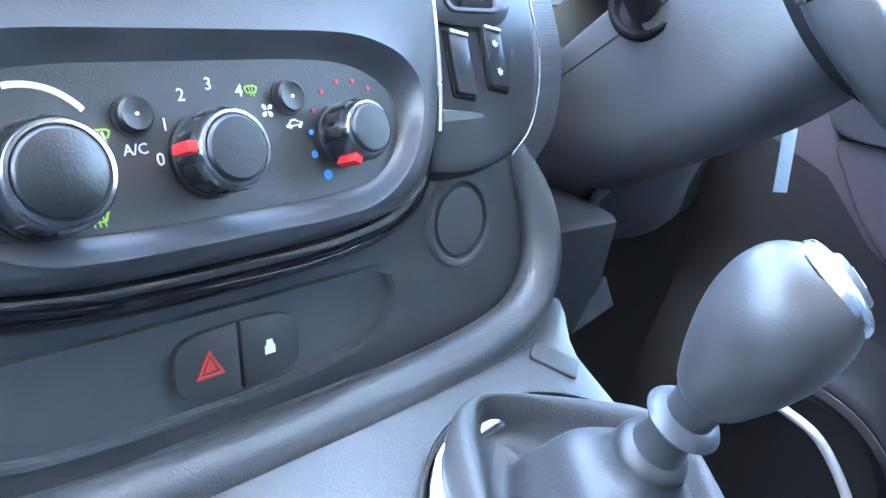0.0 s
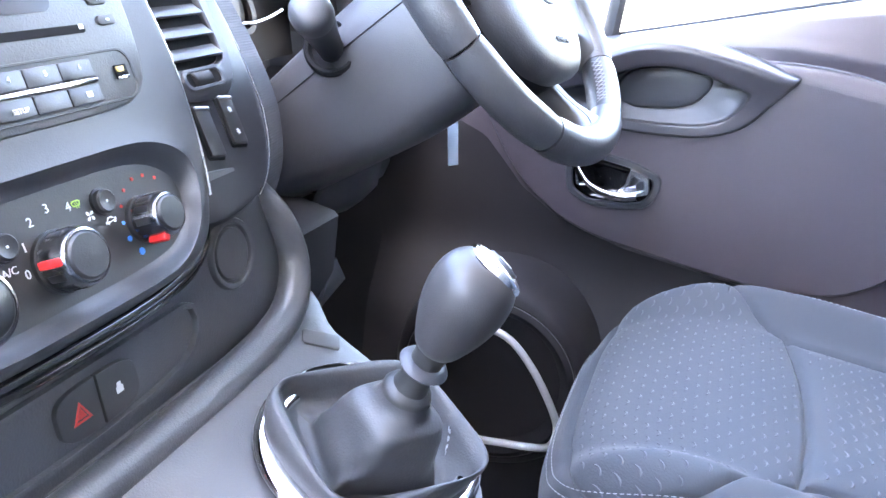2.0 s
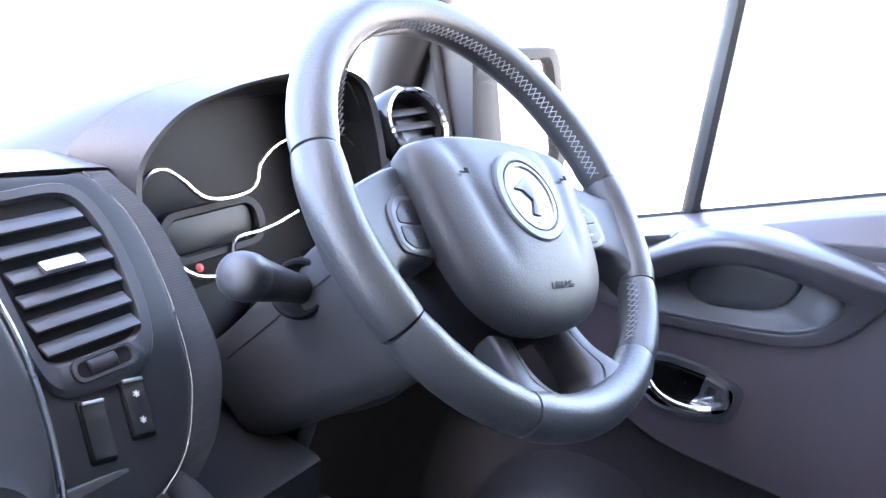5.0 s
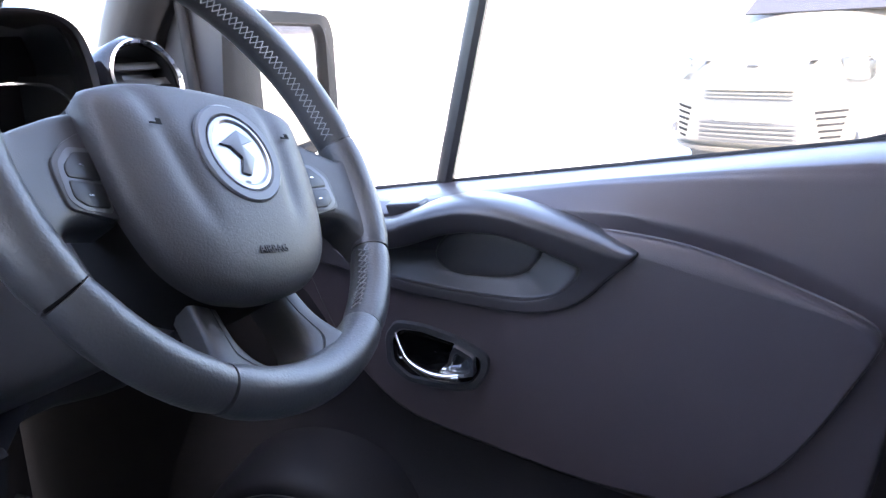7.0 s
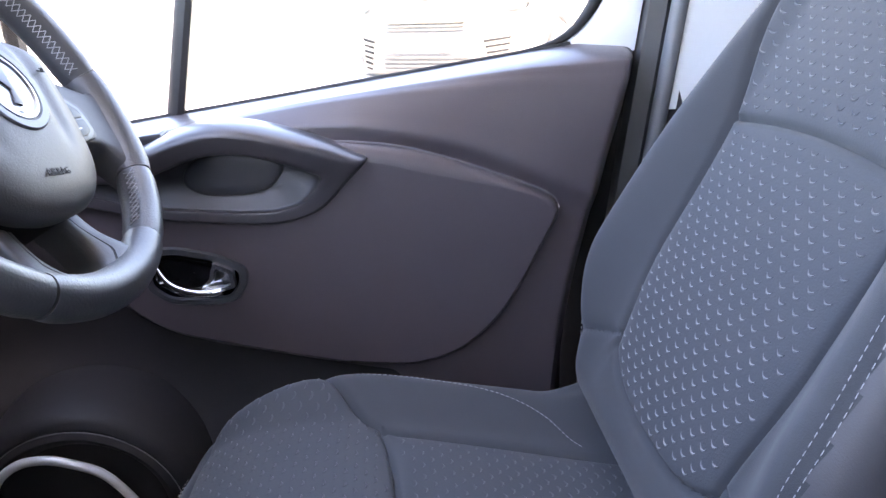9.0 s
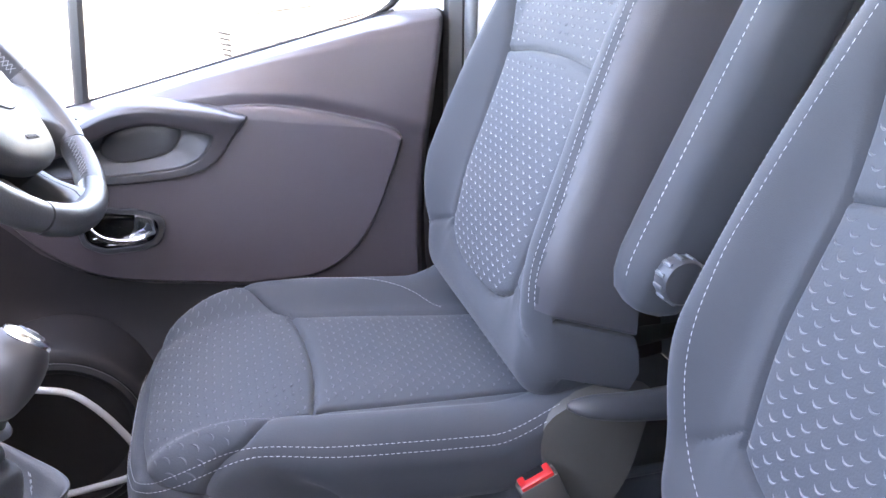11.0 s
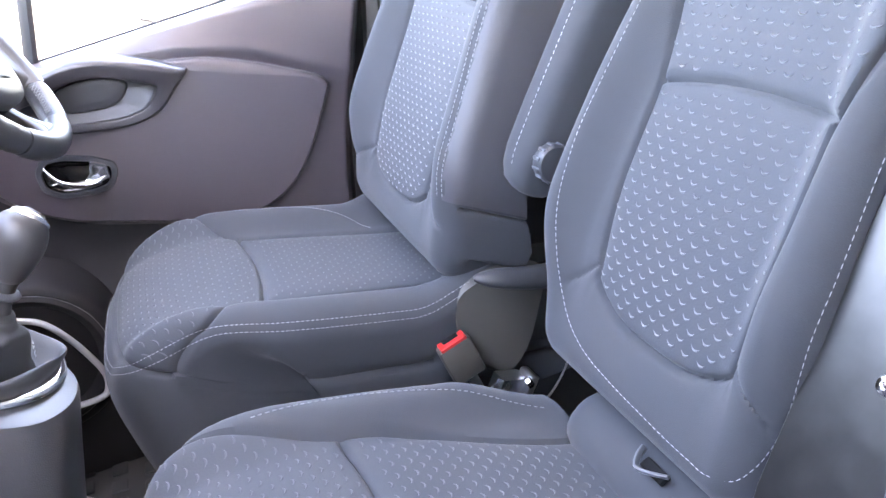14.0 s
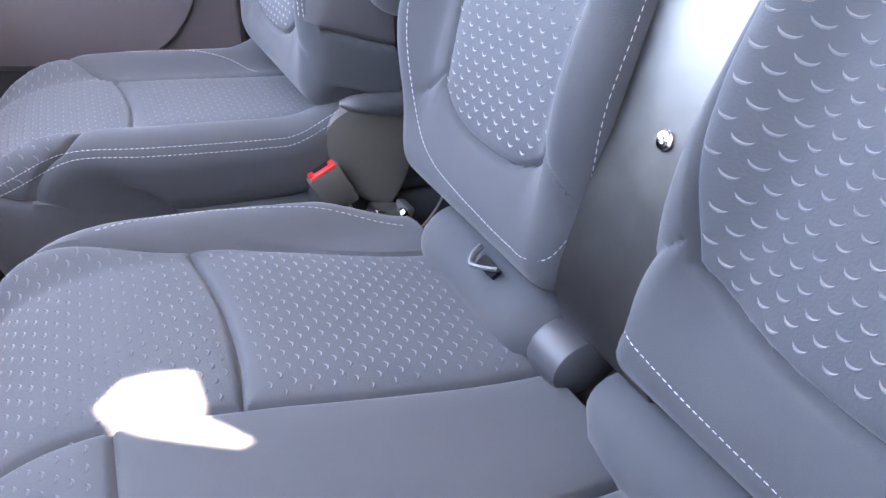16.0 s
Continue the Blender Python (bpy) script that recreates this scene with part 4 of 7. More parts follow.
def build_driver_seat():
    seat = thing("driver_seat", "dark grey cloth driver's seat with studded inserts and pale stitching", "seat", "cab seats")
    cx, w = 0.399, 0.233
    prof = [(-0.26, 0.362), (-0.18, 0.378), (-0.05, 0.408), (0.03, 0.426), (0.12, 0.442), (0.19, 0.44), (0.24, 0.418), (0.266, 0.37), (0.258, 0.28), (0.235, 0.17)]
    surf, tv, edge, fv = cushion(seat, cx, w, prof, 0.031, 0.2)
    for off in (0.0, 0.009):
        sewn(surf, [(0.12, fv + 0.02 + off), (-0.05, fv + 0.02 + off), (-0.15, fv + 0.012 + off), (-0.19 - off * 0.7, fv - 0.02 + off * 0.7)] + [(-(surf.width(surf.v_of(y)) - 0.002 + off), surf.v_of(y)) for y in (0.14, 0.05, -0.05, -0.15, -0.22)], seat, 0.0042, 0.002)
    sewn(surf, [(0.215, surf.v_of(0.121)), (0.213, surf.v_of(0.05)), (0.2, surf.v_of(-0.06)), (0.172, surf.v_of(-0.14)), (0.135, surf.v_of(-0.18))], seat, 0.0045, 0.0018, 0.0005)
    back, vb, bedge = backrest(seat, 0.392, 0.245, -0.178, 0.445, 27, 0.66, 0.145, 0.335, 0.12, panel=True, taper=0.27)
    for off in (0.0, 0.007):
        sewn(back, [(-(back.width(vb + h) - 0.020 + off), vb + h) for h in (0.05, 0.12, 0.2, 0.3, 0.4, 0.5)], seat, 0.0045, 0.002)
    sewn(back, [(back.width(vb + h) - 0.012, vb + h) for h in (-0.03, 0.05, 0.12, 0.2, 0.3, 0.4, 0.5)], seat, 0.004, 0.002, 0.0005)
    # base below the cushion
    rows = []
    for z, g in ((0.26, 0.93), (0.2, 0.93), (0.14, 0.92), (0.06, 0.92), (0.0, 0.92)):
        rows.append([Vector((cx + x * g, -0.03 + y * g, z)) for x, y in rounded(0.47, 0.5, 0.05)])
    loft("seat_base", rows, PLASTIC_LOW, seat, "dark plastic seat base")
    # plain side cover of the hinge and its lever
    rows = []
    for f, x in ((0.0, 0.158), (0.6, 0.157), (0.9, 0.16), (1.0, 0.172)):
        loop = [(-0.185, 0.395), (-0.19, 0.33), (-0.215, 0.285), (-0.255, 0.258), (-0.29, 0.29), (-0.315, 0.345), (-0.33, 0.40), (-0.29, 0.425), (-0.22, 0.422)]
        rows.append([Vector((x, -0.25 + (y + 0.25) * f, 0.35 + (z - 0.35) * f)) for y, z in [(q.x, q.y) for q in spline([(a_, b_, 0) for a_, b_ in loop], 40, True)]])
    mesh_object("side_cover", *grid_mesh(rows, True), SIDE_COVER, seat, "brown-grey plastic side cover")
    tube("slide_bar", spline([(0.47, 0.255, 0.2), (0.40, 0.232, 0.19), (0.335, 0.19, 0.2), (0.3, 0.14, 0.21)], 16), 0.004, SATIN, seat, "thin metal seat slide bar", False, 8)
    lever = spline([(0.126, -0.212, 0.442), (0.122, -0.235, 0.436), (0.122, -0.27, 0.425), (0.128, -0.31, 0.412), (0.134, -0.36, 0.40)], 16)
    tube("recliner_lever", lever, [0.004, 0.009, 0.012, 0.0135, 0.0145, 0.015, 0.0155, 0.016, 0.0165, 0.017, 0.0175, 0.018, 0.0185, 0.019, 0.019, 0.019], PLASTIC_BEZEL, seat, "smooth grey recliner lever", False, 16, 0.75)
    # folded armrest beside the backrest
    a_ = radians(33)
    up, out = Vector((0, -math.sin(a_), math.cos(a_))), Vector((0, math.cos(a_), math.sin(a_)))
    o = Vector((0.112, -0.2926, 0.539))
    rows = []
    for h, g in ((0.0, 0.2), (0.003, 0.45), (0.012, 0.75), (0.028, 0.92), (0.05, 1.0), (0.10, 1.02), (0.25, 1.0), (0.42, 0.98), (0.46, 0.85), (0.475, 0.4)):
        rows.append([o + up * h + Vector((x * g, 0, 0)) + out * (0.0 + y * g) for x, y in rounded(0.066, 0.088, 0.026, 6)])
    loft("armrest", rows, CLOTH, seat, "plain cloth armrest folded upright")
    stitches("stitching", [o + up * h + Vector((-0.012, 0, 0)) + out * d_ for h, d_ in ((0.03, 0.041), (0.05, 0.0445), (0.1, 0.0455), (0.2, 0.0452), (0.3, 0.0447), (0.42, 0.0437))], seat, 0.005, 0.0025, 0.0006)
    am = frame_axes((0.066, -0.312, 0.586), (0, 1, 0), (0, 0, 1)) @ pose(0, 0, 0, 0, 180, 0)
    wheel = lathe("adjuster_wheel", [(0.014, -0.03), (0.015, -0.010), (0.0215, -0.0095), (0.0228, -0.007), (0.0228, 0.007), (0.0205, 0.0105), (0.0, 0.012)], am, PLASTIC_BEZEL, seat, "dark ribbed adjuster wheel", 28)
    for q in range(12):
        part("rib", box_bm((0.003, 0.0042, 0.015), am @ pose(0, 0, 0, 0, 0, 30 * q) @ Matrix.Translation((0.0229, 0, 0)), 0.0012), SATIN_GREY, wheel)
    return seat


build_driver_seat()



def build_buckle():
    b = thing("belt_buckle", "black seat belt buckle with red release button", "buckle")
    top, foot = Vector((0.138, -0.172, 0.353)), Vector((0.142, -0.198, 0.273))
    ax = (top - foot).normalized()
    m = Matrix.Translation(top) @ frame_axes((0, 0, 0), (0, -0.96, 0.28), ax).to_3x3().to_4x4()
    part("housing", box_bm((0.047, 0.062, 0.022), m @ Matrix.Translation((0, -0.028, 0)), 0.004), SIDE_COVER, b, "black plastic buckle housing")
    part("release_button", join_bm([box_bm((0.039, 0.008, 0.010), m @ Matrix.Translation((0, 0.0025, 0.0045)), 0.0015), box_bm((0.008, 0.008, 0.018), m @ Matrix.Translation((0.0155, 0.0025, 0.0)), 0.0015),
                                    box_bm((0.008, 0.008, 0.018), m @ Matrix.Translation((-0.0155, 0.0025, 0.0)), 0.0015)]), RED, b, "bright red release button")
    part("tongue_slot", box_bm((0.0225, 0.006, 0.0085), m @ Matrix.Translation((0, 0.0042, -0.0045)), 0.0005), SHADE_BLACK, b)
    part("stem", box_bm((0.014, 0.05, 0.004), m @ Matrix.Translation((0.002, -0.08, 0)), 0.001), SATIN, b, "metal buckle stem")
    tube("cable", spline([foot, foot + Vector((0.0, -0.01, -0.06)), Vector((0.15, -0.22, 0.12))], 12), 0.006, RUBBER, b, "black cable")
    k = thing("belt_anchor", "small bright metal belt anchor bolt and bracket", "anchor")
    part("bracket", join_bm([box_bm((0.026, 0.046, 0.034), pose(0.138, -0.238, 0.262, 25, -12, 10), 0.004), box_bm((0.03, 0.014, 0.05), pose(0.136, -0.262, 0.25, 25, -12, 10), 0.003)]), SATIN, k, "bright metal bracket")
    lathe("bolt", [(0.009, 0), (0.009, 0.006), (0.006, 0.009), (0, 0.009)], pose(0.124, -0.262, 0.262, 60, -40, 10), CHROME, k, "bright bolt head", 12)
    tube("wire", spline([(0.10, -0.23, 0.24), (0.09, -0.27, 0.25), (0.13, -0.33, 0.27), (0.16, -0.36, 0.32)], 20), 0.0016, SATIN, k, "thin bare wire")


build_buckle()


def build_bench():
    seat = thing("passenger_bench", "double passenger bench in dark grey cloth with studded inserts", "seat", "cab seats")
    prof = [(-0.235, 0.325), (-0.18, 0.338), (-0.05, 0.372), (0.006, 0.386), (0.10, 0.404), (0.17, 0.402), (0.215, 0.38), (0.237, 0.33), (0.23, 0.25), (0.21, 0.15)]
    surf = bench_cushion(seat, -0.405, 0.437, prof, 0.006, 0.16)
    sewn(surf, [(0.402, surf.v_of(0.103)), (0.410, surf.v_of(0.03)), (0.408, surf.v_of(-0.06)), (0.392, surf.v_of(-0.15)), (0.370, surf.v_of(-0.22))], seat)
    for cx, w, inset, off, waist, r0, r1 in ((-0.162, 0.188, 0.124, -0.025, 0.9, -0.322, -0.07), (-0.642, 0.192, 0.172, 0.004, 1.22, -0.86, -0.40)):
        back, vb, bedge = backrest(seat, cx, w, -0.246, 0.433, 28, 0.66, inset, 0.284, off=off, waist=waist, drop=0.022, taper=0.2)
        e = w * waist
        if waist < 1:
            sewn(back, [(back.width(vb + h) - 0.006, vb + h) for h in (0.06, 0.12, 0.2, 0.3, 0.4, 0.5)], seat, 0.0042, 0.0014, 0.0006)
            sewn(back, [(back.width(vb + h) - 0.030, vb + h) for h in (0.5, 0.4, 0.3, 0.22, 0.15)] + [ (w - 0.04, vb + 0.05), (w - 0.062, vb - 0.015), (w - 0.11, vb - 0.046), (0.0, vb - 0.058), (-w + 0.06, vb - 0.062),
                        (-w + 0.024, vb - 0.048), (-w - 0.002, vb + 0.02)] + [(-back.width(vb + h) - 0.010, vb + h) for h in (0.1, 0.2, 0.3, 0.4, 0.5)], seat, 0.005, 0.002)
        else:
            sewn(back, [(back.width(vb + h) + 0.012, vb + h) for h in (0.5, 0.4, 0.3, 0.24)] + [(e + 0.010, vb + 0.14), (e + 0.006, vb + 0.05), (e - 0.012, vb - 0.02), (e - 0.05, vb - 0.052), (0.0, vb - 0.062), (-e + 0.05, vb - 0.052), (-e, vb + 0.05)], seat, 0.005, 0.0012)
        rows = []
        for k in range(17):
            f = k / 8 - 1
            g = 1 - 0.45 * abs(f) ** 10
            rows.append([Vector(((r0 + r1) / 2 + (r1 - r0) / 2 * f, -0.262 + 0.05 * g * math.cos(t), 0.335 + 0.042 * g * math.sin(t))) for t in [2 * math.pi * q / 20 for q in range(20)]])
        loft("roll", rows, CLOTH, seat, "plain padded roll behind the cushion")
        tab = spline([(cx - 0.040, -0.244, 0.384), (cx - 0.048, -0.232, 0.384), (cx - 0.058, -0.224, 0.381), (cx - 0.072, -0.228, 0.383), (cx - 0.088, -0.238, 0.385)], 16)
        tube("roll_clip", tab, 0.0036, SATIN_GREY, seat, "small grey plastic clip", False, 8, 0.6)
        # added dark box paints the shadow gap behind the tab
        part("clip_shade", box_bm((0.034, 0.012, 0.006), pose(cx - 0.066, -0.238, 0.376, -25, 0, 0), 0.002), SHADE_BLACK, seat, "dark box standing for the shade behind the clip")
    a = radians(28)
    m = frame_axes((-0.41, -0.292, 0.559), (1, 0, 0), (0, -math.sin(a), math.cos(a)))
    rows = []
    for y, z in ((0.8, 0.013), (0.5, 0.013), (0.2, 0.013), (0.02, 0.013), (-0.05, 0.013), (-0.10, 0.013), (-0.115, 0.0135), (-0.13, 0.0155), (-0.145, 0.020), (-0.16, 0.029), (-0.172, 0.041)):
        rows.append([m @ Vector((x, y, z + d)) for x, d in ((-0.058, 0.004), (-0.058, 0.001), (-0.057, 0.0), (-0.056, 0.0), (0.0, 0.0), (0.056, 0.0), (0.057, 0.0), (0.058, 0.001), (0.058, 0.004))])
    mesh_object("brace_plate", *grid_mesh(rows), BRUSHED, seat, "brushed bare metal plate between the backrests")
    hinge = [[Vector((x, -0.258 + 0.036 * g * math.cos(t), 0.340 + 0.027 * g * math.sin(t))) for t in [2 * math.pi * q / 20 for q in range(20)]] for x, g in ((-0.316, 0.8), (-0.322, 0.97), (-0.35, 0.97), (-0.364, 0.9), (-0.370, 0.55))]
    loft("hinge_cover", hinge, PLASTIC_BEZEL, seat, "satin dark hinge cover")
    lathe("screw", [(0.0075, -0.001), (0.0075, 0.002), (0.006, 0.0036), (0.003, 0.004), (0.0025, 0.0022), (0, 0.0022)], m @ pose(-0.003, 0.0, 0.0128) @ pose(0, 0, 0, 180, 0, 0), CHROME, seat, "round chrome screw head", 20)
    rows = []
    for z, g in ((0.3, 1.0), (0.2, 0.98), (0.0, 0.95)):
        rows.append([Vector((-0.40 + x * g, -0.02 + y * g, z)) for x, y in rounded(0.82, 0.44, 0.05)])
    loft("seat_base", rows, PLASTIC_LOW, seat, "dark plastic bench base")
    return seat


build_bench()


# ---------------------------------------------------------------- dashboard
CONSOLE = frame_axes((0, 0.43, 0.74), (1, 0, 0), (0, 0.25, 1))


def cz(x, z):
    return (x, (z - 0.74) * 1.031)


def con(x, z, d=0.0):
    """The console face's frame at a place on it, d metres proud."""
    return CONSOLE @ Matrix.Translation((*cz(x, z), d))


def mirrored(points, cx=-0.055):
    return points + [(2 * cx - x, z) for x, z in reversed(points)]


LOWER = frame_axes((0, 0.427, 0.635), (1, 0, 0), (0, 0.05, 1))
VENT_M = frame_axes((0.0, 0.461, 0.76), (1, 0, 0), (0, 0.47, 1))


def vz(x, z):
    return (x, (z - 0.76) * 1.105)


def vent_at(x, z, d=0.0):
    return VENT_M @ Matrix.Translation((*vz(x, z), d))


def low_at(x, z, d=0.0):
    return LOWER @ Matrix.Translation((x, z - 0.635, d))


SHIELD = [(-0.02, 0.918), (0.0136, 0.914), (0.033, 0.910), (0.0485, 0.9026), (0.0585, 0.894), (0.0655, 0.879), (0.0732, 0.845), (0.0785, 0.811), (0.0787, 0.775), (0.0747, 0.739), (0.0672, 0.711), (0.0560, 0.6945), (0.037, 0.6838), (0.008, 0.6785), (-0.025, 0.6765)]
BOWL = [(-0.02, 0.7605), (0.002, 0.7603), (0.020, 0.7590), (0.034, 0.7555), (0.0445, 0.7505), (0.0515, 0.7435), (0.0543, 0.735), (0.0532, 0.7255), (0.0495, 0.7165), (0.0435, 0.7065), (0.036, 0.699), (0.0255, 0.692), (0.012, 0.6875), (-0.004, 0.6855), (-0.025, 0.685)]
PANEL = [(-0.02, 0.7513), (-0.004, 0.7510), (0.010, 0.7500), (0.0225, 0.7475), (0.0330, 0.7430), (0.0410, 0.7370), (0.0450, 0.7300), (0.0453, 0.7225), (0.0425, 0.7145), (0.0372, 0.7072), (0.0300, 0.7017), (0.0200, 0.6978), (0.0080, 0.6960), (-0.008, 0.6950), (-0.025, 0.6945)]
FLANK_A = [(0.192, 0.531, 0.893), (0.208, 0.514, 0.862), (0.211, 0.496, 0.825), (0.205, 0.474, 0.782), (0.192, 0.455, 0.745), (0.168, 0.441, 0.712), (0.14, 0.434, 0.696)]
FLANK_B = [(0.222, 0.548, 0.889), (0.236, 0.525, 0.855), (0.240, 0.506, 0.82), (0.243, 0.492, 0.785), (0.245, 0.482, 0.745), (0.228, 0.474, 0.705), (0.20, 0.468, 0.68)]


def build_dashboard():
    dash = thing("dashboard", "dark grey moulded plastic van dashboard", "dashboard")
    # main body: a long moulding under the windscreen, deeper behind the wheel
    prof = [(0.55, 0.70), (0.545, 0.80), (0.555, 0.875), (0.60, 0.897), (0.75, 0.905), (0.95, 0.89), (1.08, 0.86), (1.08, 0.55), (0.66, 0.52), (0.58, 0.60)]
    line = [(q.x, q.y) for q in spline([(y, z, 0) for y, z in prof], 44, True)]
    rows = []
    for k in range(71):
        x = -0.88 + 1.76 * k / 70
        deep = step(0.255, 0.29, x) * step(0.62, 0.56, x)
        side = step(0.69, 0.725, x)
        rows.append([Vector((x, y + side * 0.05 * step(0.70, 0.56, y) + deep * 0.13 * step(0.72, 0.52, y), z - deep * 0.07 * step(0.85, 0.9, z) * step(0.72, 0.62, y) - side * 0.075 * step(0.74, 0.86, z) * step(0.95, 0.66, y))) for y, z in line])
    loft("body", rows, PLASTIC_SOFT, dash, "soft dark grey dash moulding")
    # centre shield: rounded towards its silver edge, with the bowl of the heater panel sunk in it
    edge = [Vector(q) for q in loop_through([cz(*q) for q in mirrored(SHIELD)], 5)]
    bowl = [Vector(q) for q in loop_through([cz(*q) for q in mirrored(BOWL)], 5)]
    flat = [Vector(q) for q in loop_through([cz(*q) for q in mirrored(PANEL)], 5)]
    rows = [[CONSOLE @ Vector((p.x, p.y, -0.06)) for p in edge]]
    for k in range(40):
        f = (k / 39) ** 1.7
        ring = []
        for p, q in zip(edge, bowl):
            d = (q - p).length * f
            left = (q - p).length * (1 - f)
            ring.append(CONSOLE @ Vector((*p.lerp(q, f), 0.0085 - 0.0165 * math.exp(-d / 0.0055) + 0.0014 * math.exp(-left / 0.004))))
        rows.append(ring)
    for f, d in ((0.05, 0.0094), (0.14, 0.0079), (0.28, 0.0058), (0.45, 0.0036), (0.62, 0.0017), (0.8, 0.0004), (0.92, -0.0002), (1.0, -0.0006)):
        rows.append([CONSOLE @ Vector((*p.lerp(q, f), d)) for p, q in zip(bowl, flat)])
    mesh_object("centre_shield", *grid_mesh(rows, True), PLASTIC_BEZEL, dash, "satin dark centre console shield with a sunken bowl")
    sides = [p for p in edge if p.y > (0.712 - 0.74) * 1.031]
    for s_ in (-1, 1):
        run = sorted([p for p in sides if (p.x + 0.055) * s_ > 0.10 or p.y > 0.13 and (p.x + 0.055) * s_ > 0.03], key=lambda p: p.y)
        tube("silver_trim", [CONSOLE @ Vector((p.x + 0.0024 * s_, p.y, -0.0005)) for p in run], 0.0019, SATIN, dash, "thin satin silver trim strip", False, 8)
    low = sorted([p for p in edge if p.y < (0.722 - 0.74) * 1.031], key=lambda p: math.atan2(p.x + 0.055, -(p.y - 0.02)))
    rows = []
    for k, p in enumerate(low):
        t = (low[min(k + 1, len(low) - 1)] - low[max(k - 1, 0)]).normalized()
        n = Vector((t.y, -t.x))
        wide = 0.25 + 0.75 * step(0, 9, min(k, len(low) - 1 - k))
        rows.append([CONSOLE @ Vector((*(p + n * o * wide), d)) for o, d in ((-0.004, -0.012), (-0.001, -0.0045), (0.0015, -0.0030), (0.004, -0.0032), (0.0048, -0.0042), (0.0056, -0.0034), (0.0085, -0.0048), (0.011, -0.009), (0.0125, -0.016), (0.012, -0.03))])
    mesh_object("gloss_band", *grid_mesh(rows), GLOSS, dash, "gloss black band under the heater panel")
    # vent panel beside the shield
    vp = smooth2([vz(*q) for q in [(0.06, 0.905), (0.12, 0.901), (0.17, 0.896), (0.192, 0.892), (0.208, 0.862), (0.211, 0.825), (0.205, 0.782), (0.192, 0.745), (0.168, 0.712), (0.14, 0.697), (0.09, 0.692), (0.05, 0.71), (0.05, 0.8)]], 80)
    plate("vent_panel", vp, 0.05, 0.006, VENT_M, VENT_BLACK, dash, "dark grey vent surround")
    ea, eb = spline(FLANK_A, 40), spline(FLANK_B, 40)
    rows = [[q + Vector((-0.006, 0.004, 0)), q + Vector((0.001, 0.003, 0)), q.lerp(r, 0.5) + Vector((0.006, -0.008, 0)), r, r + Vector((0.004, 0.012, 0)), r + Vector((0.0, 0.12, -0.01))] for q, r in zip(ea, eb)]
    mesh_object("ribbed_flank", *grid_mesh(rows), RIBBED, dash, "finely ribbed dark flank")
    tube("flank_line", [q + Vector((0.0005, -0.0005, 0)) for q in ea], 0.0007, SATIN, dash, "thin pale seam", False, 6)
    cap = [[q + Vector((0, 0, 0.0)), q + Vector((0.0, 0.06, 0.014)), q + Vector((0.0, 0.14, 0.016))] for q in spline([(-0.03, 0.527, 0.907), (0.06, 0.53, 0.905), (0.12, 0.531, 0.902), (0.192, 0.533, 0.896), (0.228, 0.55, 0.891), (0.245, 0.575, 0.885)], 30)]
    mesh_object("top_pad", *grid_mesh(cap), PLASTIC_SOFT, dash, "soft top pad")
    # lower panel with its tray and padded rim
    back = smooth2([(x, z - 0.635) for x, z in [(0.135, 0.72), (0.155, 0.69), (0.166, 0.655), (0.160, 0.622), (0.135, 0.603), (0.08, 0.594), (-0.05, 0.590), (-0.2, 0.594), (-0.25, 0.62), (-0.25, 0.72), (-0.05, 0.73)]], 70)
    plate("lower_panel", back, 0.03, 0.003, LOWER @ Matrix.Translation((0, 0, -0.010)), PLASTIC_GREY, dash, "dark grey lower console panel")
    o = smooth2([(x, z - 0.635) for x, z in mirrored([(-0.02, 0.652), (0.02, 0.6525), (0.045, 0.652), (0.054, 0.643), (0.05, 0.626), (0.03, 0.613), (-0.02, 0.608)])], 60)
    i = smooth2([(x, z - 0.635) for x, z in mirrored([(-0.02, 0.649), (0.02, 0.6495), (0.042, 0.649), (0.049, 0.641), (0.046, 0.628), (0.028, 0.617), (-0.02, 0.612)])], 60)
    frame_ring("tray_rim", o, i, 0.012, LOWER @ Matrix.Translation((0, 0, -0.006)), PLASTIC_GREY, dash, "", 0.002)
    rimp = spline([(0.142, 0.452, 0.718), (0.158, 0.446, 0.69), (0.170, 0.438, 0.66), (0.170, 0.432, 0.632), (0.152, 0.427, 0.607), (0.115, 0.424, 0.595), (0.05, 0.423, 0.590), (-0.02, 0.423, 0.588), (-0.08, 0.423, 0.589),
                   (-0.14, 0.424, 0.593), (-0.22, 0.428, 0.604)], 70)
    tube("padded_rim", rimp, [0.008 + 0.0055 * step(0, 8, k) for k in range(70)], PLASTIC_GREY, dash, "rounded padded rim", False, 16)
    rows = [[q + Vector((0.010, 0.0, -0.006)), q + Vector((0.014, 0.05, -0.008)), Vector((q.x + 0.012, 0.62, q.z - 0.02)), Vector((q.x + 0.012, 0.7, q.z - 0.2))] for q in rimp[:32]]
    mesh_object("flank", *grid_mesh(rows), PLASTIC_LOW, dash)
    cm = frame_axes((0.102, 0.4375, 0.664), (1, 0.0, 0), (0, 0.05, 1))
    lathe("round_cover", [(0.0262, -0.003), (0.0258, 0.0012), (0.0246, 0.0026), (0.0226, 0.0026), (0.0214, 0.0018), (0.0206, -0.0008), (0.0190, -0.0008), (0.0182, 0.0014), (0.016, 0.002), (0.0, 0.0022)], cm, PLASTIC_GREY, dash, "round blank speaker cover")
    # knee panels under the column
    rows = []
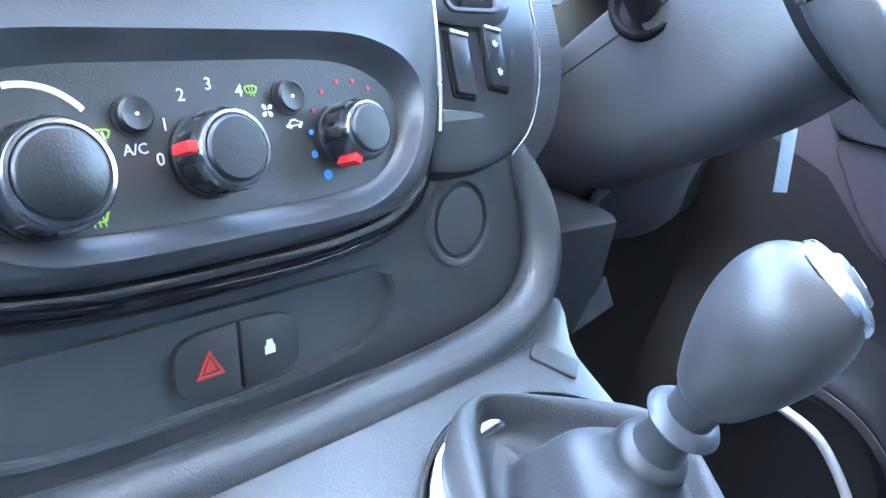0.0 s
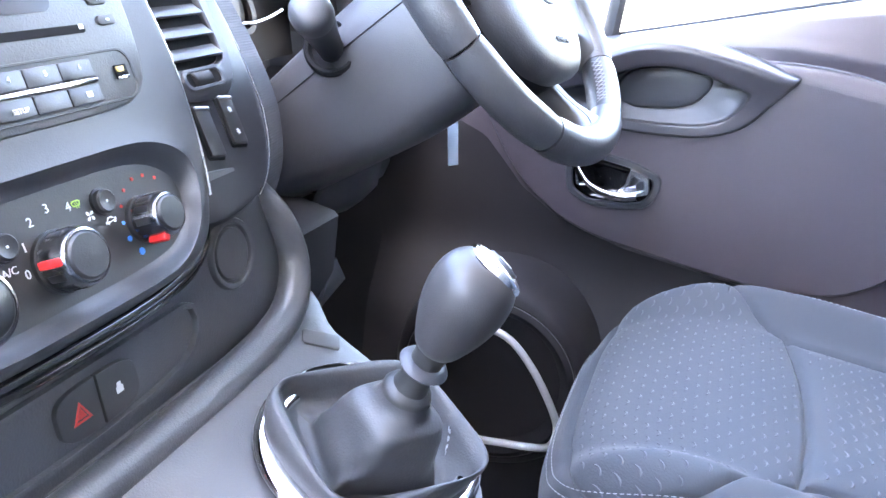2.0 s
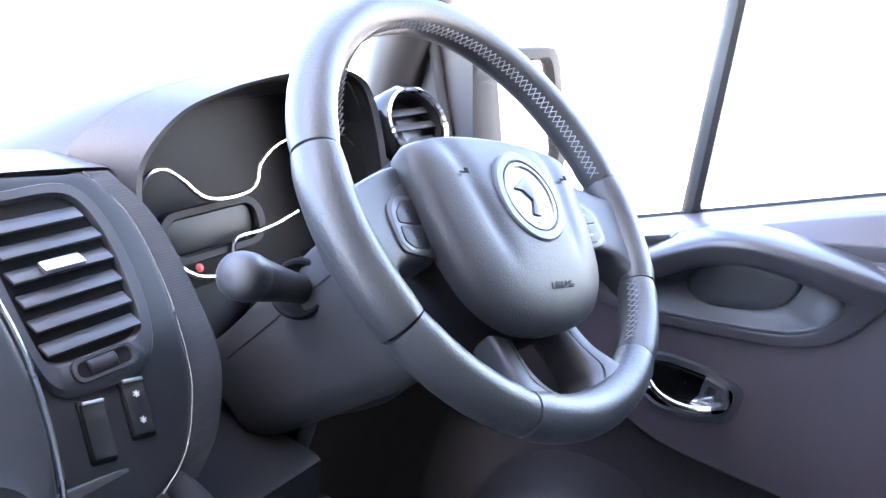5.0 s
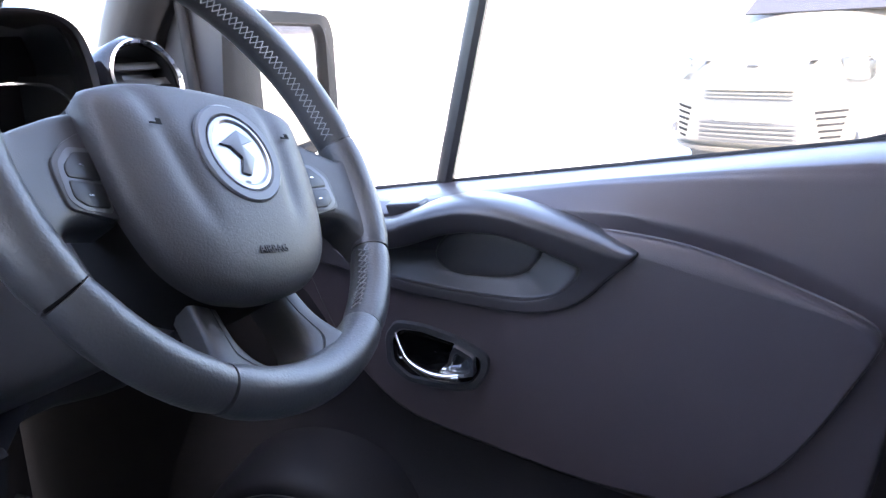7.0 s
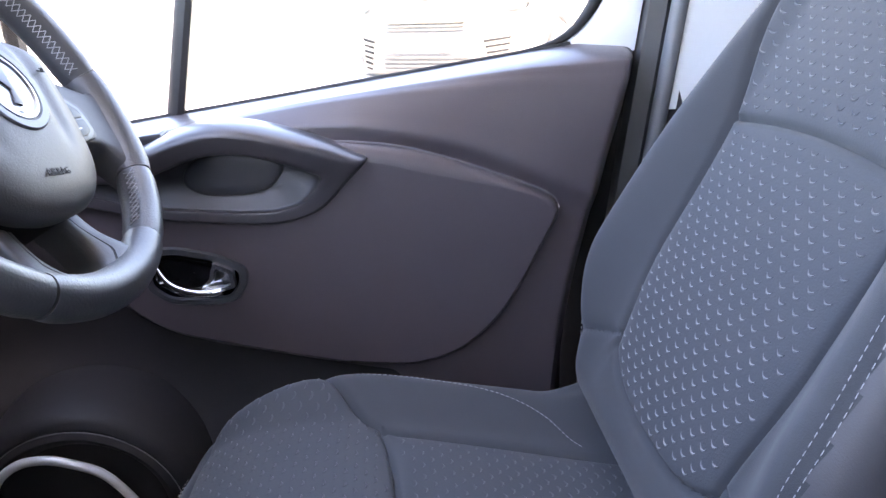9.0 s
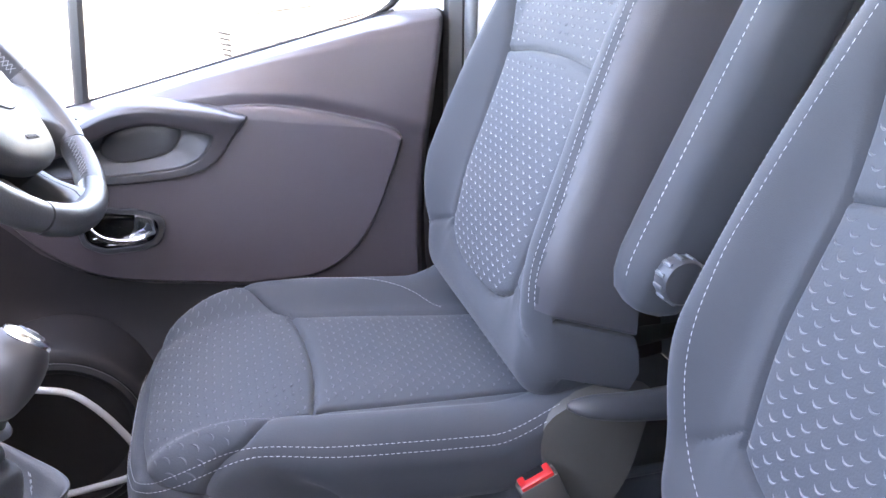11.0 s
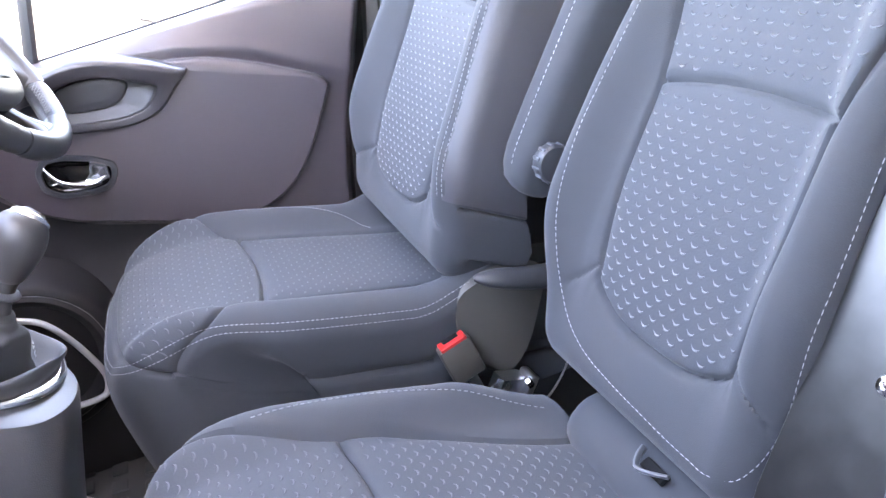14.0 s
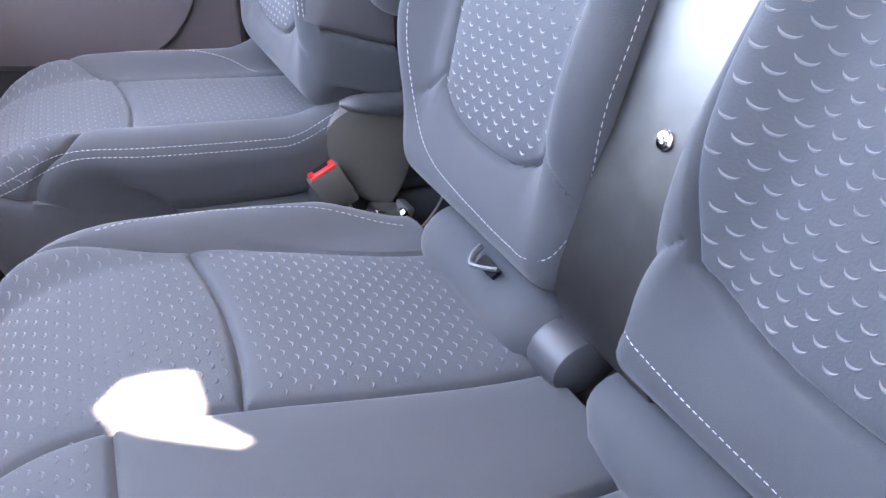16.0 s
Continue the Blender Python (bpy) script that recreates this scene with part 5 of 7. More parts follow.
    for x0, y0, z0 in ((0.185, 0.462, 0.633), (0.24, 0.466, 0.631), (0.33, 0.474, 0.623)):
        rows.append([Vector((x0, y0 + 0.10, z0 + 0.035)), Vector((x0, y0 + 0.004, z0 + 0.002)), Vector((x0, y0, z0 - 0.003)), Vector((x0 - 0.005, y0 + 0.01, z0 - 0.06)), Vector((x0 - 0.03, y0 + 0.05, z0 - 0.13)), Vector((x0 - 0.03, y0 + 0.2, z0 - 0.15))])
    mesh_object("knee_panel", *grid_mesh(rows), PLASTIC_LOW, dash, "dark knee panel")
    rows = []
    for x0, y0, z0 in ((0.335, 0.50, 0.64), (0.37, 0.50, 0.655), (0.45, 0.53, 0.69), (0.6, 0.56, 0.72), (0.86, 0.62, 0.74)):
        rows.append([Vector((x0, y0 + 0.12, z0 + 0.03)), Vector((x0, y0, z0)), Vector((x0, y0 + 0.006, z0 - 0.012)), Vector((x0, y0 + 0.05, z0 - 0.10)), Vector((x0, y0 + 0.16, z0 - 0.2)), Vector((x0, y0 + 0.4, z0 - 0.25))])
    mesh_object("knee_panel", *grid_mesh(rows), PLASTIC_LOW, dash, "dark knee panel")
    part("bracket", plate_bm([(0.315, 0.522), (0.379, 0.532), (0.363, 0.562), (0.343, 0.550)], 0.012, 0.001, frame_axes((0, 0.50, 0), (1, 0, 0), (0, 0, 1))), PLASTIC_GREY, dash, "small pale support under the column")
    return dash


build_dashboard()


def build_heater():
    h = thing("heater_control_panel", "dark heater control panel with three rotary dials", "heater controls")
    face = [(p.x, p.y) for p in loop_through([cz(*q) for q in mirrored(PANEL)], 5)]
    plate("face", face, 0.004, 0, CONSOLE, PANEL_DARK, h, "matt dark panel face")
    d0 = 0.0
    for x, z0, ang in ((-0.117, 0.7148, 205), (-0.055, 0.7168, 172), (0.0095, 0.7190, 238)):
        m = con(x, z0, d0)
        k = 1.16 if x < -0.1 else 0.96 if x < 0 else 0.80
        knob = lathe("dial", [(0.0172 * k, 0), (0.0172 * k, 0.003), (0.0160 * k, 0.0035), (0.0152 * k, 0.019), (0.0138 * k, 0.0205), (0.0128 * k, 0.0202), (0.0124 * k, 0.0212), (0.0115 * k, 0.0220), (0.0, 0.0223)], m, DIAL, h, "black rotary dial with bright rim", 48)
        lathe("dial_rim", [(0.0163 * k, 0.003), (0.0156 * k, 0.0185), (0.0146 * k, 0.0202), (0.0134 * k, 0.0206), (0.0131 * k, 0.0198)], m, SMOKE, knob, "bright smoked metal dial rim", 48, False)
        for q in range(10):
            a = ang + 30 + 30 * q
            part("grip", box_bm((0.0012, 0.0042, 0.010), m @ pose(0, 0, 0, 0, 0, a) @ Matrix.Translation((0.0159 * k, 0, 0.011)), 0.0004), DIAL, knob)
        if x > -0.1:
            part("pointer", box_bm((0.0075, 0.0045, 0.0125), m @ pose(0, 0, 0, 0, 0, ang) @ Matrix.Translation((0.0152 * k, 0, 0.0125)), 0.001), RED, knob, "red pointer")
    for x, z in ((-0.082, 0.733), (-0.015, 0.736)):
        b = lathe("push_button", [(0.0078, 0), (0.0078, 0.0008), (0.0068, 0.001), (0.0066, 0.004), (0.0056, 0.005), (0.004, 0.0046), (0.0, 0.0043)], con(x, z, d0), DIAL, h, "round black push button", 28)
        part("mark", box_bm((0.0013, 0.0012, 0.0003), con(x, z, d0 + 0.0045), 0), WHITE_MARK, b)
    d = d0 + 0.0002
    for s, x, z in (("0", -0.0745, 0.717), ("1", -0.0705, 0.729), ("2", -0.062, 0.739), ("3", -0.05, 0.7425), ("4", -0.037, 0.7395), ("A/C", -0.083, 0.7213)):
        lettering("numeral", s, 0.0068 if len(s) == 1 else 0.0056, con(x, z, d), WHITE_MARK, h)
    for k, (x, z) in enumerate(((0.0295, 0.738), (0.021, 0.7415), (0.012, 0.7415), (0.003, 0.7375), (-0.003, 0.730), (-0.006, 0.7215), (-0.006, 0.7125), (-0.001, 0.7035))):
        r = (0.0011, 0.0011, 0.0011, 0.0011, 0.001, 0.0011, 0.0016, 0.0022)[k]
        lathe("temperature_dot", [(r, 0), (r, 0.0004), (0, 0.0005)], con(x, z, d), RED_MARK if k < 5 else BLUE_MARK, h, "", 10)
    screen = [(-0.0026, -0.0016), (0.0026, -0.0016), (0.0038, 0.0012), (0.0020, 0.0022), (-0.0020, 0.0022), (-0.0038, 0.0012)]
    for x, z, k, waves in ((-0.0315, 0.7398, 0.85, 2), (-0.094, 0.7275, 0.9, 2), (-0.101, 0.7005, 1.2, 3)):
        ring = frame_ring("symbol", [(a * k, b * k) for a, b in screen], [(a * k * 0.72, b * k * 0.66) for a, b in screen], 0.0002, con(x, z, d + 0.0001), GREEN_MARK, h, "green windscreen symbol", 0.0001)
        part("wave", join_bm([box_bm((0.0005 * k, 0.0046 * k, 0.0002), con(x + 0.0016 * k * (q - (waves - 1) / 2), z - 0.0006 * k, d + 0.0002) @ pose(0, 0, 0, 0, 0, 12), 0) for q in range(waves)]), GREEN_MARK, ring)
    blades = [plate_bm([(0.0003, 0.0003), (0.0022, 0.0006), (0.0027, 0.0018), (0.0018, 0.0024), (0.0006, 0.0018)], 0.0002, 0, con(-0.0255, 0.7315, d + 0.0001) @ pose(0, 0, 0, 0, 0, 90 * q)) for q in range(4)]
    part("symbol", join_bm(blades), WHITE_MARK, h, "white fan symbol")
    car = [(-0.0042, -0.0010), (-0.0042, 0.0002), (-0.0028, 0.0006), (-0.0016, 0.0020), (0.0010, 0.0020), (0.0024, 0.0006), (0.0042, 0.0002), (0.0042, -0.0010)]
    ring = frame_ring("symbol", car, [(a * 0.72, 0.0003 + (b - 0.0003) * 0.55) for a, b in car], 0.0002, con(-0.0135, 0.7255, d + 0.0001) @ pose(0, 0, 0, 0, 0, 8), WHITE_MARK, h, "white car symbol", 0.0001)
    for q in (-0.0024, 0.0024):
        lathe("wheel_mark", [(0.0009, 0), (0.0009, 0.0003), (0, 0.0003)], con(-0.0135 + q, 0.7245, d + 0.0001), WHITE_MARK, ring, "", 10)
    arc = [con(-0.118 + 0.0255 * math.cos(a), 0.7195 + 0.0255 * math.sin(a), d).translation for a in [radians(-35 + 55 * q / 12) for q in range(13)]]
    tube("scale_arc", arc, 0.0005, WHITE_MARK, h, "", False, 6)
    arc = [con(-0.118 + 0.0255 * math.cos(a), 0.7195 + 0.0255 * math.sin(a), d).translation for a in [radians(40 + 60 * q / 12) for q in range(13)]]
    tube("scale_arc", arc, 0.0011, WHITE_MARK, h, "", False, 6, 0.3, up=CONSOLE.to_3x3() @ Vector((0, 0, 1)))
    return h


build_heater()


def build_radio():
    r = thing("car_radio", "dark grey car radio with round volume knob and grey display", "radio")
    d0 = 0.0098
    o = smooth2([cz(*q) for q in mirrored([(-0.02, 0.893), (0.012, 0.891), (0.032, 0.885), (0.043, 0.866), (0.047, 0.835), (0.044, 0.80), (0.036, 0.786), (0.02, 0.780), (-0.02, 0.7785)])], 60)
    plate("face", o, 0.004, 0.0015, con(0, 0.74, d0), PLASTIC, r, "dark grey radio face")
    km = con(0.0195, 0.8695, d0)
    lathe("volume_knob", [(0.0165, 0), (0.0165, 0.008), (0.0155, 0.011), (0.013, 0.0115), (0.0118, 0.0095), (0.0, 0.0105)], km, PLASTIC_BEZEL, r, "round satin volume knob", 40)
    lathe("knob_ring", [(0.0135, 0.0108), (0.0132, 0.0124), (0.012, 0.0122), (0.0117, 0.010)], km, SATIN, r, "thin silver knob ring", 40, False)
    plate("display", rounded(0.096, 0.042, 0.006, 4), 0.002, 0, con(-0.054, 0.853, d0 + 0.0006), SCREEN_DARK, r, "dark display surround")
    plate("screen", rounded(0.085, 0.028, 0.001, 2), 0.002, 0, con(-0.052, 0.8555, d0 + 0.001), SCREEN, r, "dull olive-grey display")
    for x, z in ((0.0245, 0.8475), (0.027, 0.8365), (0.0285, 0.8255)):
        b = plate("button", rounded(0.0135, 0.0055, 0.0026, 4), 0.002, 0.0006, con(x, z, d0 + 0.0014), PLASTIC_BEZEL, r)
        part("mark", box_bm((0.0022, 0.0011, 0.0003), con(x, z, d0 + 0.0016), 0), WHITE_MARK, b)
    plate("disc_slot", rounded(0.12, 0.0045, 0.0015, 3), 0.001, 0, con(-0.049, 0.8225, d0 + 0.0004), SHADE_BLACK, r, "narrow black disc slot")
    part("slot_light", box_bm((0.003, 0.0025, 0.0004), con(0.0085, 0.8235, d0 + 0.0006), 0), WHITE_MARK, r)
    oo = rounded(0.17, 0.029, 0.009, 6)
    ii = rounded(0.167, 0.026, 0.008, 6)
    frame_ring("key_frame", oo, ii, 0.002, con(-0.05, 0.7965, d0 + 0.0006), PANEL_DARK, r, "", 0.0004)
    for row, z in enumerate((0.8025, 0.7895)):
        for k in range(6):
            x = -0.1205 + 0.0228 * k
            b = plate("button", rounded(0.0222, 0.0095, 0.001, 2), 0.002, 0.0005, con(x, z, d0 + 0.0012), PLASTIC_BEZEL, r)
            if row == 0:
                lettering("numeral", str(k + 1), 0.0042, con(x + 0.002, z + 0.0008, d0 + 0.0014), WHITE_MARK, b)
            if row == 1 and k == 3:
                lettering("writing", "SETUP", 0.0036, con(x + 0.002, z - 0.001, d0 + 0.0014), WHITE_MARK, b)
            if row == 1 and k == 5:
                part("mark", box_bm((0.004, 0.003, 0.0003), con(x + 0.002, z, d0 + 0.0014), 0), WHITE_MARK, b)
    part("bright_strip", box_bm((0.137, 0.0024, 0.0024), con(-0.0635, 0.796, d0 + 0.0008), 0.0006), CHROME, r, "thin chrome strip")
    part("socket", box_bm((0.0095, 0.008, 0.001), con(0.0245, 0.7975, d0 + 0.0008), 0.0004), SHADE_BLACK, r, "small open socket")
    part("socket_lip", box_bm((0.0085, 0.0016, 0.0012), con(0.0245, 0.7945, d0 + 0.0012), 0.0003), CHROME, r)
    part("socket_tongue", box_bm((0.006, 0.003, 0.0012), con(0.0235, 0.799, d0 + 0.0012), 0.0003), BRASS, r)
    return r


build_radio()


def build_vent():
    v = thing("air_vent", "dark centre air vent with angled slats", "air vent")
    o = smooth2([vz(*q) for q in [(0.100, 0.886), (0.13, 0.8895), (0.168, 0.888), (0.184, 0.872), (0.190, 0.84), (0.186, 0.80), (0.176, 0.776), (0.158, 0.766), (0.125, 0.766), (0.104, 0.772), (0.097, 0.80), (0.096, 0.85)]], 70)
    i = smooth2([vz(*q) for q in [(0.108, 0.879), (0.13, 0.8815), (0.161, 0.880), (0.173, 0.868), (0.178, 0.84), (0.175, 0.805), (0.171, 0.791), (0.157, 0.787), (0.125, 0.787), (0.109, 0.790), (0.105, 0.80), (0.104, 0.85)]], 70)
    frame_ring("frame", o, i, 0.02, VENT_M @ Matrix.Translation((0, 0, 0.005)), PLASTIC_BEZEL, v, "satin dark vent frame", 0.003)
    # flat plate, the depth behind the slats is only its shade colour
    plate("duct", i, 0.002, 0, VENT_M @ Matrix.Translation((0, 0, 0.0008)), SHADE_BLACK, v, "flat dark plate for the shade behind the slats")
    for k in range(6):
        z = 0.796 + 0.0144 * k
        x0, x1 = 0.107, 0.1765 - (0.007 if k == 5 else 0.002 * abs(k - 3) * 0.5)
        bm = box_bm((x1 - x0, 0.0115, 0.0026), vent_at((x0 + x1) / 2, z, 0.0035) @ pose(0, 0, 0, -30, 0, 0), 0.0011)
        part("slat", bm, PLASTIC_BEZEL, v)
    part("slider", box_bm((0.028, 0.010, 0.004), vent_at(0.14, 0.8395, 0.008) @ pose(0, 0, 0, -30, 0, 0), 0.0014), SATIN, v, "bright slider tab")
    plate("wheel_slot", rounded(0.042, 0.012, 0.005, 5), 0.002, 0, vent_at(0.139, 0.7785, 0.0054), SHADE_BLACK, v, "")
    frame_ring("wheel_frame", rounded(0.046, 0.016, 0.007, 5), rounded(0.038, 0.010, 0.0045, 5), 0.004, vent_at(0.139, 0.7785, 0.0068), PLASTIC_BEZEL, v, "dark surround of the thumb wheel", 0.001)
    lathe("thumb_wheel", [(0.006, -0.010), (0.0068, -0.009), (0.0068, 0.009), (0.006, 0.010)], vent_at(0.137, 0.7785, 0.0018) @ pose(0, 0, 0, 0, 90, 0), RUBBER, v, "ribbed thumb wheel", 24)
    return v


build_vent()


def build_switches():
    for x, z, on in ((0.118, 0.7455, False), (0.148, 0.748, True)):
        s = thing("switch", "black rocker switch with white symbols" if on else "plain black rocker switch with silver edge", "switch", "dash switches")
        tilt = pose(0, 0, 0, 0, 0, -11)
        plate("body", rounded(0.0175, 0.040, 0.002, 3), 0.006, 0.001, vent_at(x, z, 0.0012) @ tilt, SHADE_BLACK, s)
        plate("rocker", rounded(0.0150, 0.036, 0.0015, 3), 0.004, 0.0012, vent_at(x, z, 0.004) @ tilt, DIAL, s)
        part("bright_edge", box_bm((0.014, 0.0024, 0.0022), vent_at(x, z, 0.004) @ tilt @ Matrix.Translation((0, 0.0172, 0)), 0.0006), SATIN, s, "silver edge")
        if on:
            for dz in (0.008, -0.009):
                bars = [box_bm((0.0045, 0.0008, 0.0003), vent_at(x, z, 0.0044) @ tilt @ Matrix.Translation((0, dz, 0)) @ pose(0, 0, 0, 0, 0, a), 0) for a in (20, 80, 140)]
                part("symbol", join_bm(bars), WHITE_MARK, s)


build_switches()


def build_hazard():
    h = thing("hazard_switch", "dark rounded hazard and door lock switch pair", "switch")
    m = low_at(-0.0405, 0.6285, -0.0065)
    for sgn, name, label in ((-1, "left_rocker", "hazard switch"), (1, "right_rocker", "door lock switch")):
        arc = [(math.sin(radians(t)), math.cos(radians(t))) for t in range(0, 181, 9)]
        o = [(sgn * (0.0006 + 0.0302 * abs(x) ** 0.55), 0.0005 + math.copysign(0.0150 * abs(y) ** 0.55, y)) for x, y in arc]
        plate(name, o if sgn < 0 else o[::-1], 0.006, 0.0012, m, PANEL_DARK, h, label)
    outer = [(0, 0.0065), (-0.0068, -0.0055), (0.0068, -0.0055)]
    inner = [(0, 0.0042), (-0.0046, -0.0042), (0.0046, -0.0042)]
    frame_ring("triangle", outer, inner, 0.0006, low_at(-0.0555, 0.6295, -0.0059), RED_MARK, h, "red warning triangle", 0.0001)
    plate("inner_triangle", [(0, 0.0028), (-0.0032, -0.0032), (0.0032, -0.0032)], 0.0005, 0, low_at(-0.0555, 0.6295, -0.0060), RED_MARK, h)
    lk = join_bm([plate_bm([(-0.0026, -0.003), (0.0026, -0.003), (0.0026, 0.0008), (-0.0026, 0.0008)], 0.0005, 0, low_at(-0.026, 0.629, -0.0060)),
                  plate_bm([(-0.0018, 0.0008), (0.0018, 0.0008), (0.0014, 0.0034), (-0.0014, 0.0034)], 0.0005, 0, low_at(-0.026, 0.629, -0.0060))])
    part("lock_symbol", lk, WHITE_MARK, h, "small white padlock symbol", False)


build_hazard()


# ---------------------------------------------------------------- gear console and lever
def slope(x, y, d=0.0):
    return Vector((x, y, 0.561 + 0.55 * (y - 0.367))) + Vector((0, -0.482, 0.876)) * d


def build_gear():
    c = thing("gear_console", "dark grey gear lever console running down from the dashboard", "gear console")
    top = smooth2([(0.185, 0.45), (0.17, 0.40), (0.159, 0.35), (0.146, 0.305), (0.118, 0.268), (0.08, 0.250), (0.03, 0.252), (-0.015, 0.275), (-0.035, 0.315), (-0.05, 0.36), (-0.075, 0.405), (-0.10, 0.45)], 70)
    rows = []
    cxy = (0.06, 0.35)
    for f, d in ((0.0, 0), (0.5, 0), (0.9, 0), (0.97, -0.0015), (1.0, -0.008)):
        rows.append([slope(cxy[0] + (x - cxy[0]) * f, cxy[1] + (y - cxy[1]) * f, d) for x, y in top])
    for z, g in ((0.44, 0.93), (0.25, 0.73), (0.0, 0.52)):
        rows.append([Vector((cxy[0] + (x - cxy[0]) * g - 0.10 * (1 - g), cxy[1] + (y - cxy[1]) * g + 0.15 * (1 - g), z if slope(x, y).z - 0.03 > z else slope(x, y).z - 0.03)) for x, y in top])
    mesh_object("body", *grid_mesh(rows, True), PLASTIC_GREY, c, "grained dark plastic console")
    m = frame_axes(slope(0.146, 0.401, 0.0), (1, 0, 0), (0, 0.876, 0.482))
    plate("blank_switch", rounded(0.030, 0.017, 0.003, 3), 0.004, 0.001, m @ pose(0, 0, 0.002, 0, 0, -58), PANEL_DARK, c, "small blank switch cover")
    g = thing("gear_lever", "gear lever with satin grey knob, leather boot and chrome ring", "gear lever")
    gm = frame_axes(slope(0.0755, 0.3295), (1, 0, 0), (0, 0.876, 0.482)) @ pose(0, 0, 0, 0, 0, -18)
    ell = [(0.0785 * math.cos(t), 0.0665 * math.sin(t)) for t in [2 * math.pi * k / 64 for k in range(64)]]
    tube("chrome_ring", [gm @ Vector((x, y, 0.004)) for x, y in ell], 0.0092, CHROME, g, "polished chrome boot ring", True, 14, 0.6, up=gm.to_3x3() @ Vector((0, 0, 1)))
    # boot: a leather wall inside the ring, a valley, then a boxy block that rises to the collar
    top_c = Vector((0.060, 0.292, 0.598))
    foot = gm.inverted() @ top_c
    rows = []
    levels = [(0.0745, 0.0625, 0.002, 0.0, 0.0), (0.0735, 0.0615, 0.014, 0.0, 0.0), (0.069, 0.0575, 0.0225, 0.0, 0.0), (0.0645, 0.0535, 0.0235, 0.0, 0.05), (0.0605, 0.050, 0.019, 0.0, 0.15), (0.056, 0.046, 0.009, 0.05, 0.4),
              (0.048, 0.040, 0.001, 0.14, 0.8), (0.039, 0.034, 0.001, 0.28, 1.0), (0.0345, 0.030, 0.007, 0.40, 1.0), (0.0325, 0.0285, 0.018, 0.50, 1.0), (0.031, 0.0275, 0.029, 0.62, 1.0), (0.0295, 0.0265, 0.039, 0.72, 1.0),
              (0.0275, 0.0255, 0.0455, 0.80, 1.0), (0.0245, 0.0235, 0.0485, 0.88, 0.7), (0.0205, 0.020, 0.051, 0.96, 0.25), (0.0178, 0.0178, 0.0545, 1.0, 0.0), (0.0168, 0.0168, 0.060, 1.0, 0.0)]
    dense = [spline([(q[0], q[1], q[2]) for q in levels], 60), spline([(q[3], q[4], 0) for q in levels], 60)]
    tall = (foot.z - 0.002) / 0.060
    for k60 in range(60):
        (ra, rb, h), (c, box_, _) = dense[0][k60], dense[1][k60]
        row = []
        for k in range(80):
            t = 2 * math.pi * k / 80
            ct, st = math.cos(t + 0.5 * box_), math.sin(t + 0.5 * box_)
            e = 2 / (2 + 6.0 * max(0.0, box_))
            x, y = ra * math.copysign(abs(ct) ** e, ct), rb * math.copysign(abs(st) ** e, st)
            x, y = x * math.cos(-0.5 * box_) - y * math.sin(-0.5 * box_), x * math.sin(-0.5 * box_) + y * math.cos(-0.5 * box_)
            sag = math.sin(math.pi * min(1.0, max(0.0, (k60 - 14) / 34)))
            crease = 0.0045 * sag * (abs(math.sin(1.5 * t + 60 * h)) ** 0.8 - 0.5) + 0.0016 * sag * math.sin(4 * t - 150 * h + 1.0)
            r2 = math.hypot(x, y)
            x, y = x * (1 + crease / r2), y * (1 + crease / r2)
            row.append(gm @ (Vector((x + foot.x * c, y + foot.y * c, h * (tall if c > 0.3 else 1.0) + 0.6 * crease))))
        rows.append(row)
    boot = mesh_object("boot", *grid_mesh(rows, True), material("boot_leather", (0.050, 0.050, 0.053), 0.5, grain=0.5, grain_size=0.0015), g, "creased black leather boot")
    for a0 in (-0.9, -0.82):
        stitches("stitching", [gm @ Vector((0.056 * math.cos(a0 + q * 0.11), 0.046 * math.sin(a0 + q * 0.11), 0.010 + 0.004 * q)) for q in range(4)], boot, 0.0035, 0.0016, 0.0004)
    bq = Vector((0.056, 0.247, 0.668))
    ax = (bq - top_c).normalized()
    sm = frame_axes(top_c, ax.orthogonal(), ax.cross(ax.orthogonal()))
    lathe("shaft", [(0.0165, -0.006), (0.0165, 0.0), (0.0150, 0.003), (0.0118, 0.005), (0.0102, 0.012), (0.0102, 0.034), (0.015, 0.046), (0.016, 0.05)], sm, PANEL_DARK, g, "dark lever shaft")
    lathe("collar", [(0.0104, 0.021), (0.0148, 0.0215), (0.0162, 0.0235), (0.0148, 0.0255), (0.0108, 0.028)], sm, PLASTIC_BEZEL, g, "satin reverse-lock collar")
    prof = [(0.010, 0.037), (0.0145, 0.042), (0.0172, 0.048), (0.0208, 0.058), (0.0240, 0.070), (0.0254, 0.082), (0.0243, 0.093), (0.0203, 0.102), (0.0130, 0.1075), (0.006, 0.1092), (0.0, 0.1095)]
    smoothp = [(p.x, p.y) for p in spline([(a, b, 0) for a, b in prof], 28)]
    knob = lathe("knob", smoothp, sm, material("satin_knob", (0.045, 0.042, 0.042), 0.38, grain=0.2, grain_size=0.001), g, "satin dark grey gear knob", 40)
    # cap set into the top of the knob, tilted towards the seats
    tilt = Vector((0.46, -0.68, 0.57)).normalized()
    across = Vector((1, 0, 0)).cross(tilt).normalized()
    fm = frame_axes(sm @ Vector((0, 0, 0.0855)) + tilt * 0.0203, across.cross(tilt), across)
    if (fm.to_3x3() @ Vector((0, 0, 1))).dot(tilt) < 0:
        fm = fm @ pose(0, 0, 0, 180, 0, 0)
    cap = lathe("cap", [(0.0188, -0.008), (0.0190, -0.0012), (0.0182, 0.0008), (0.0160, 0.0022), (0.012, 0.0036), (0.0, 0.0050)], fm, BRIGHT, knob, "domed chrome gear pattern cap", 40)
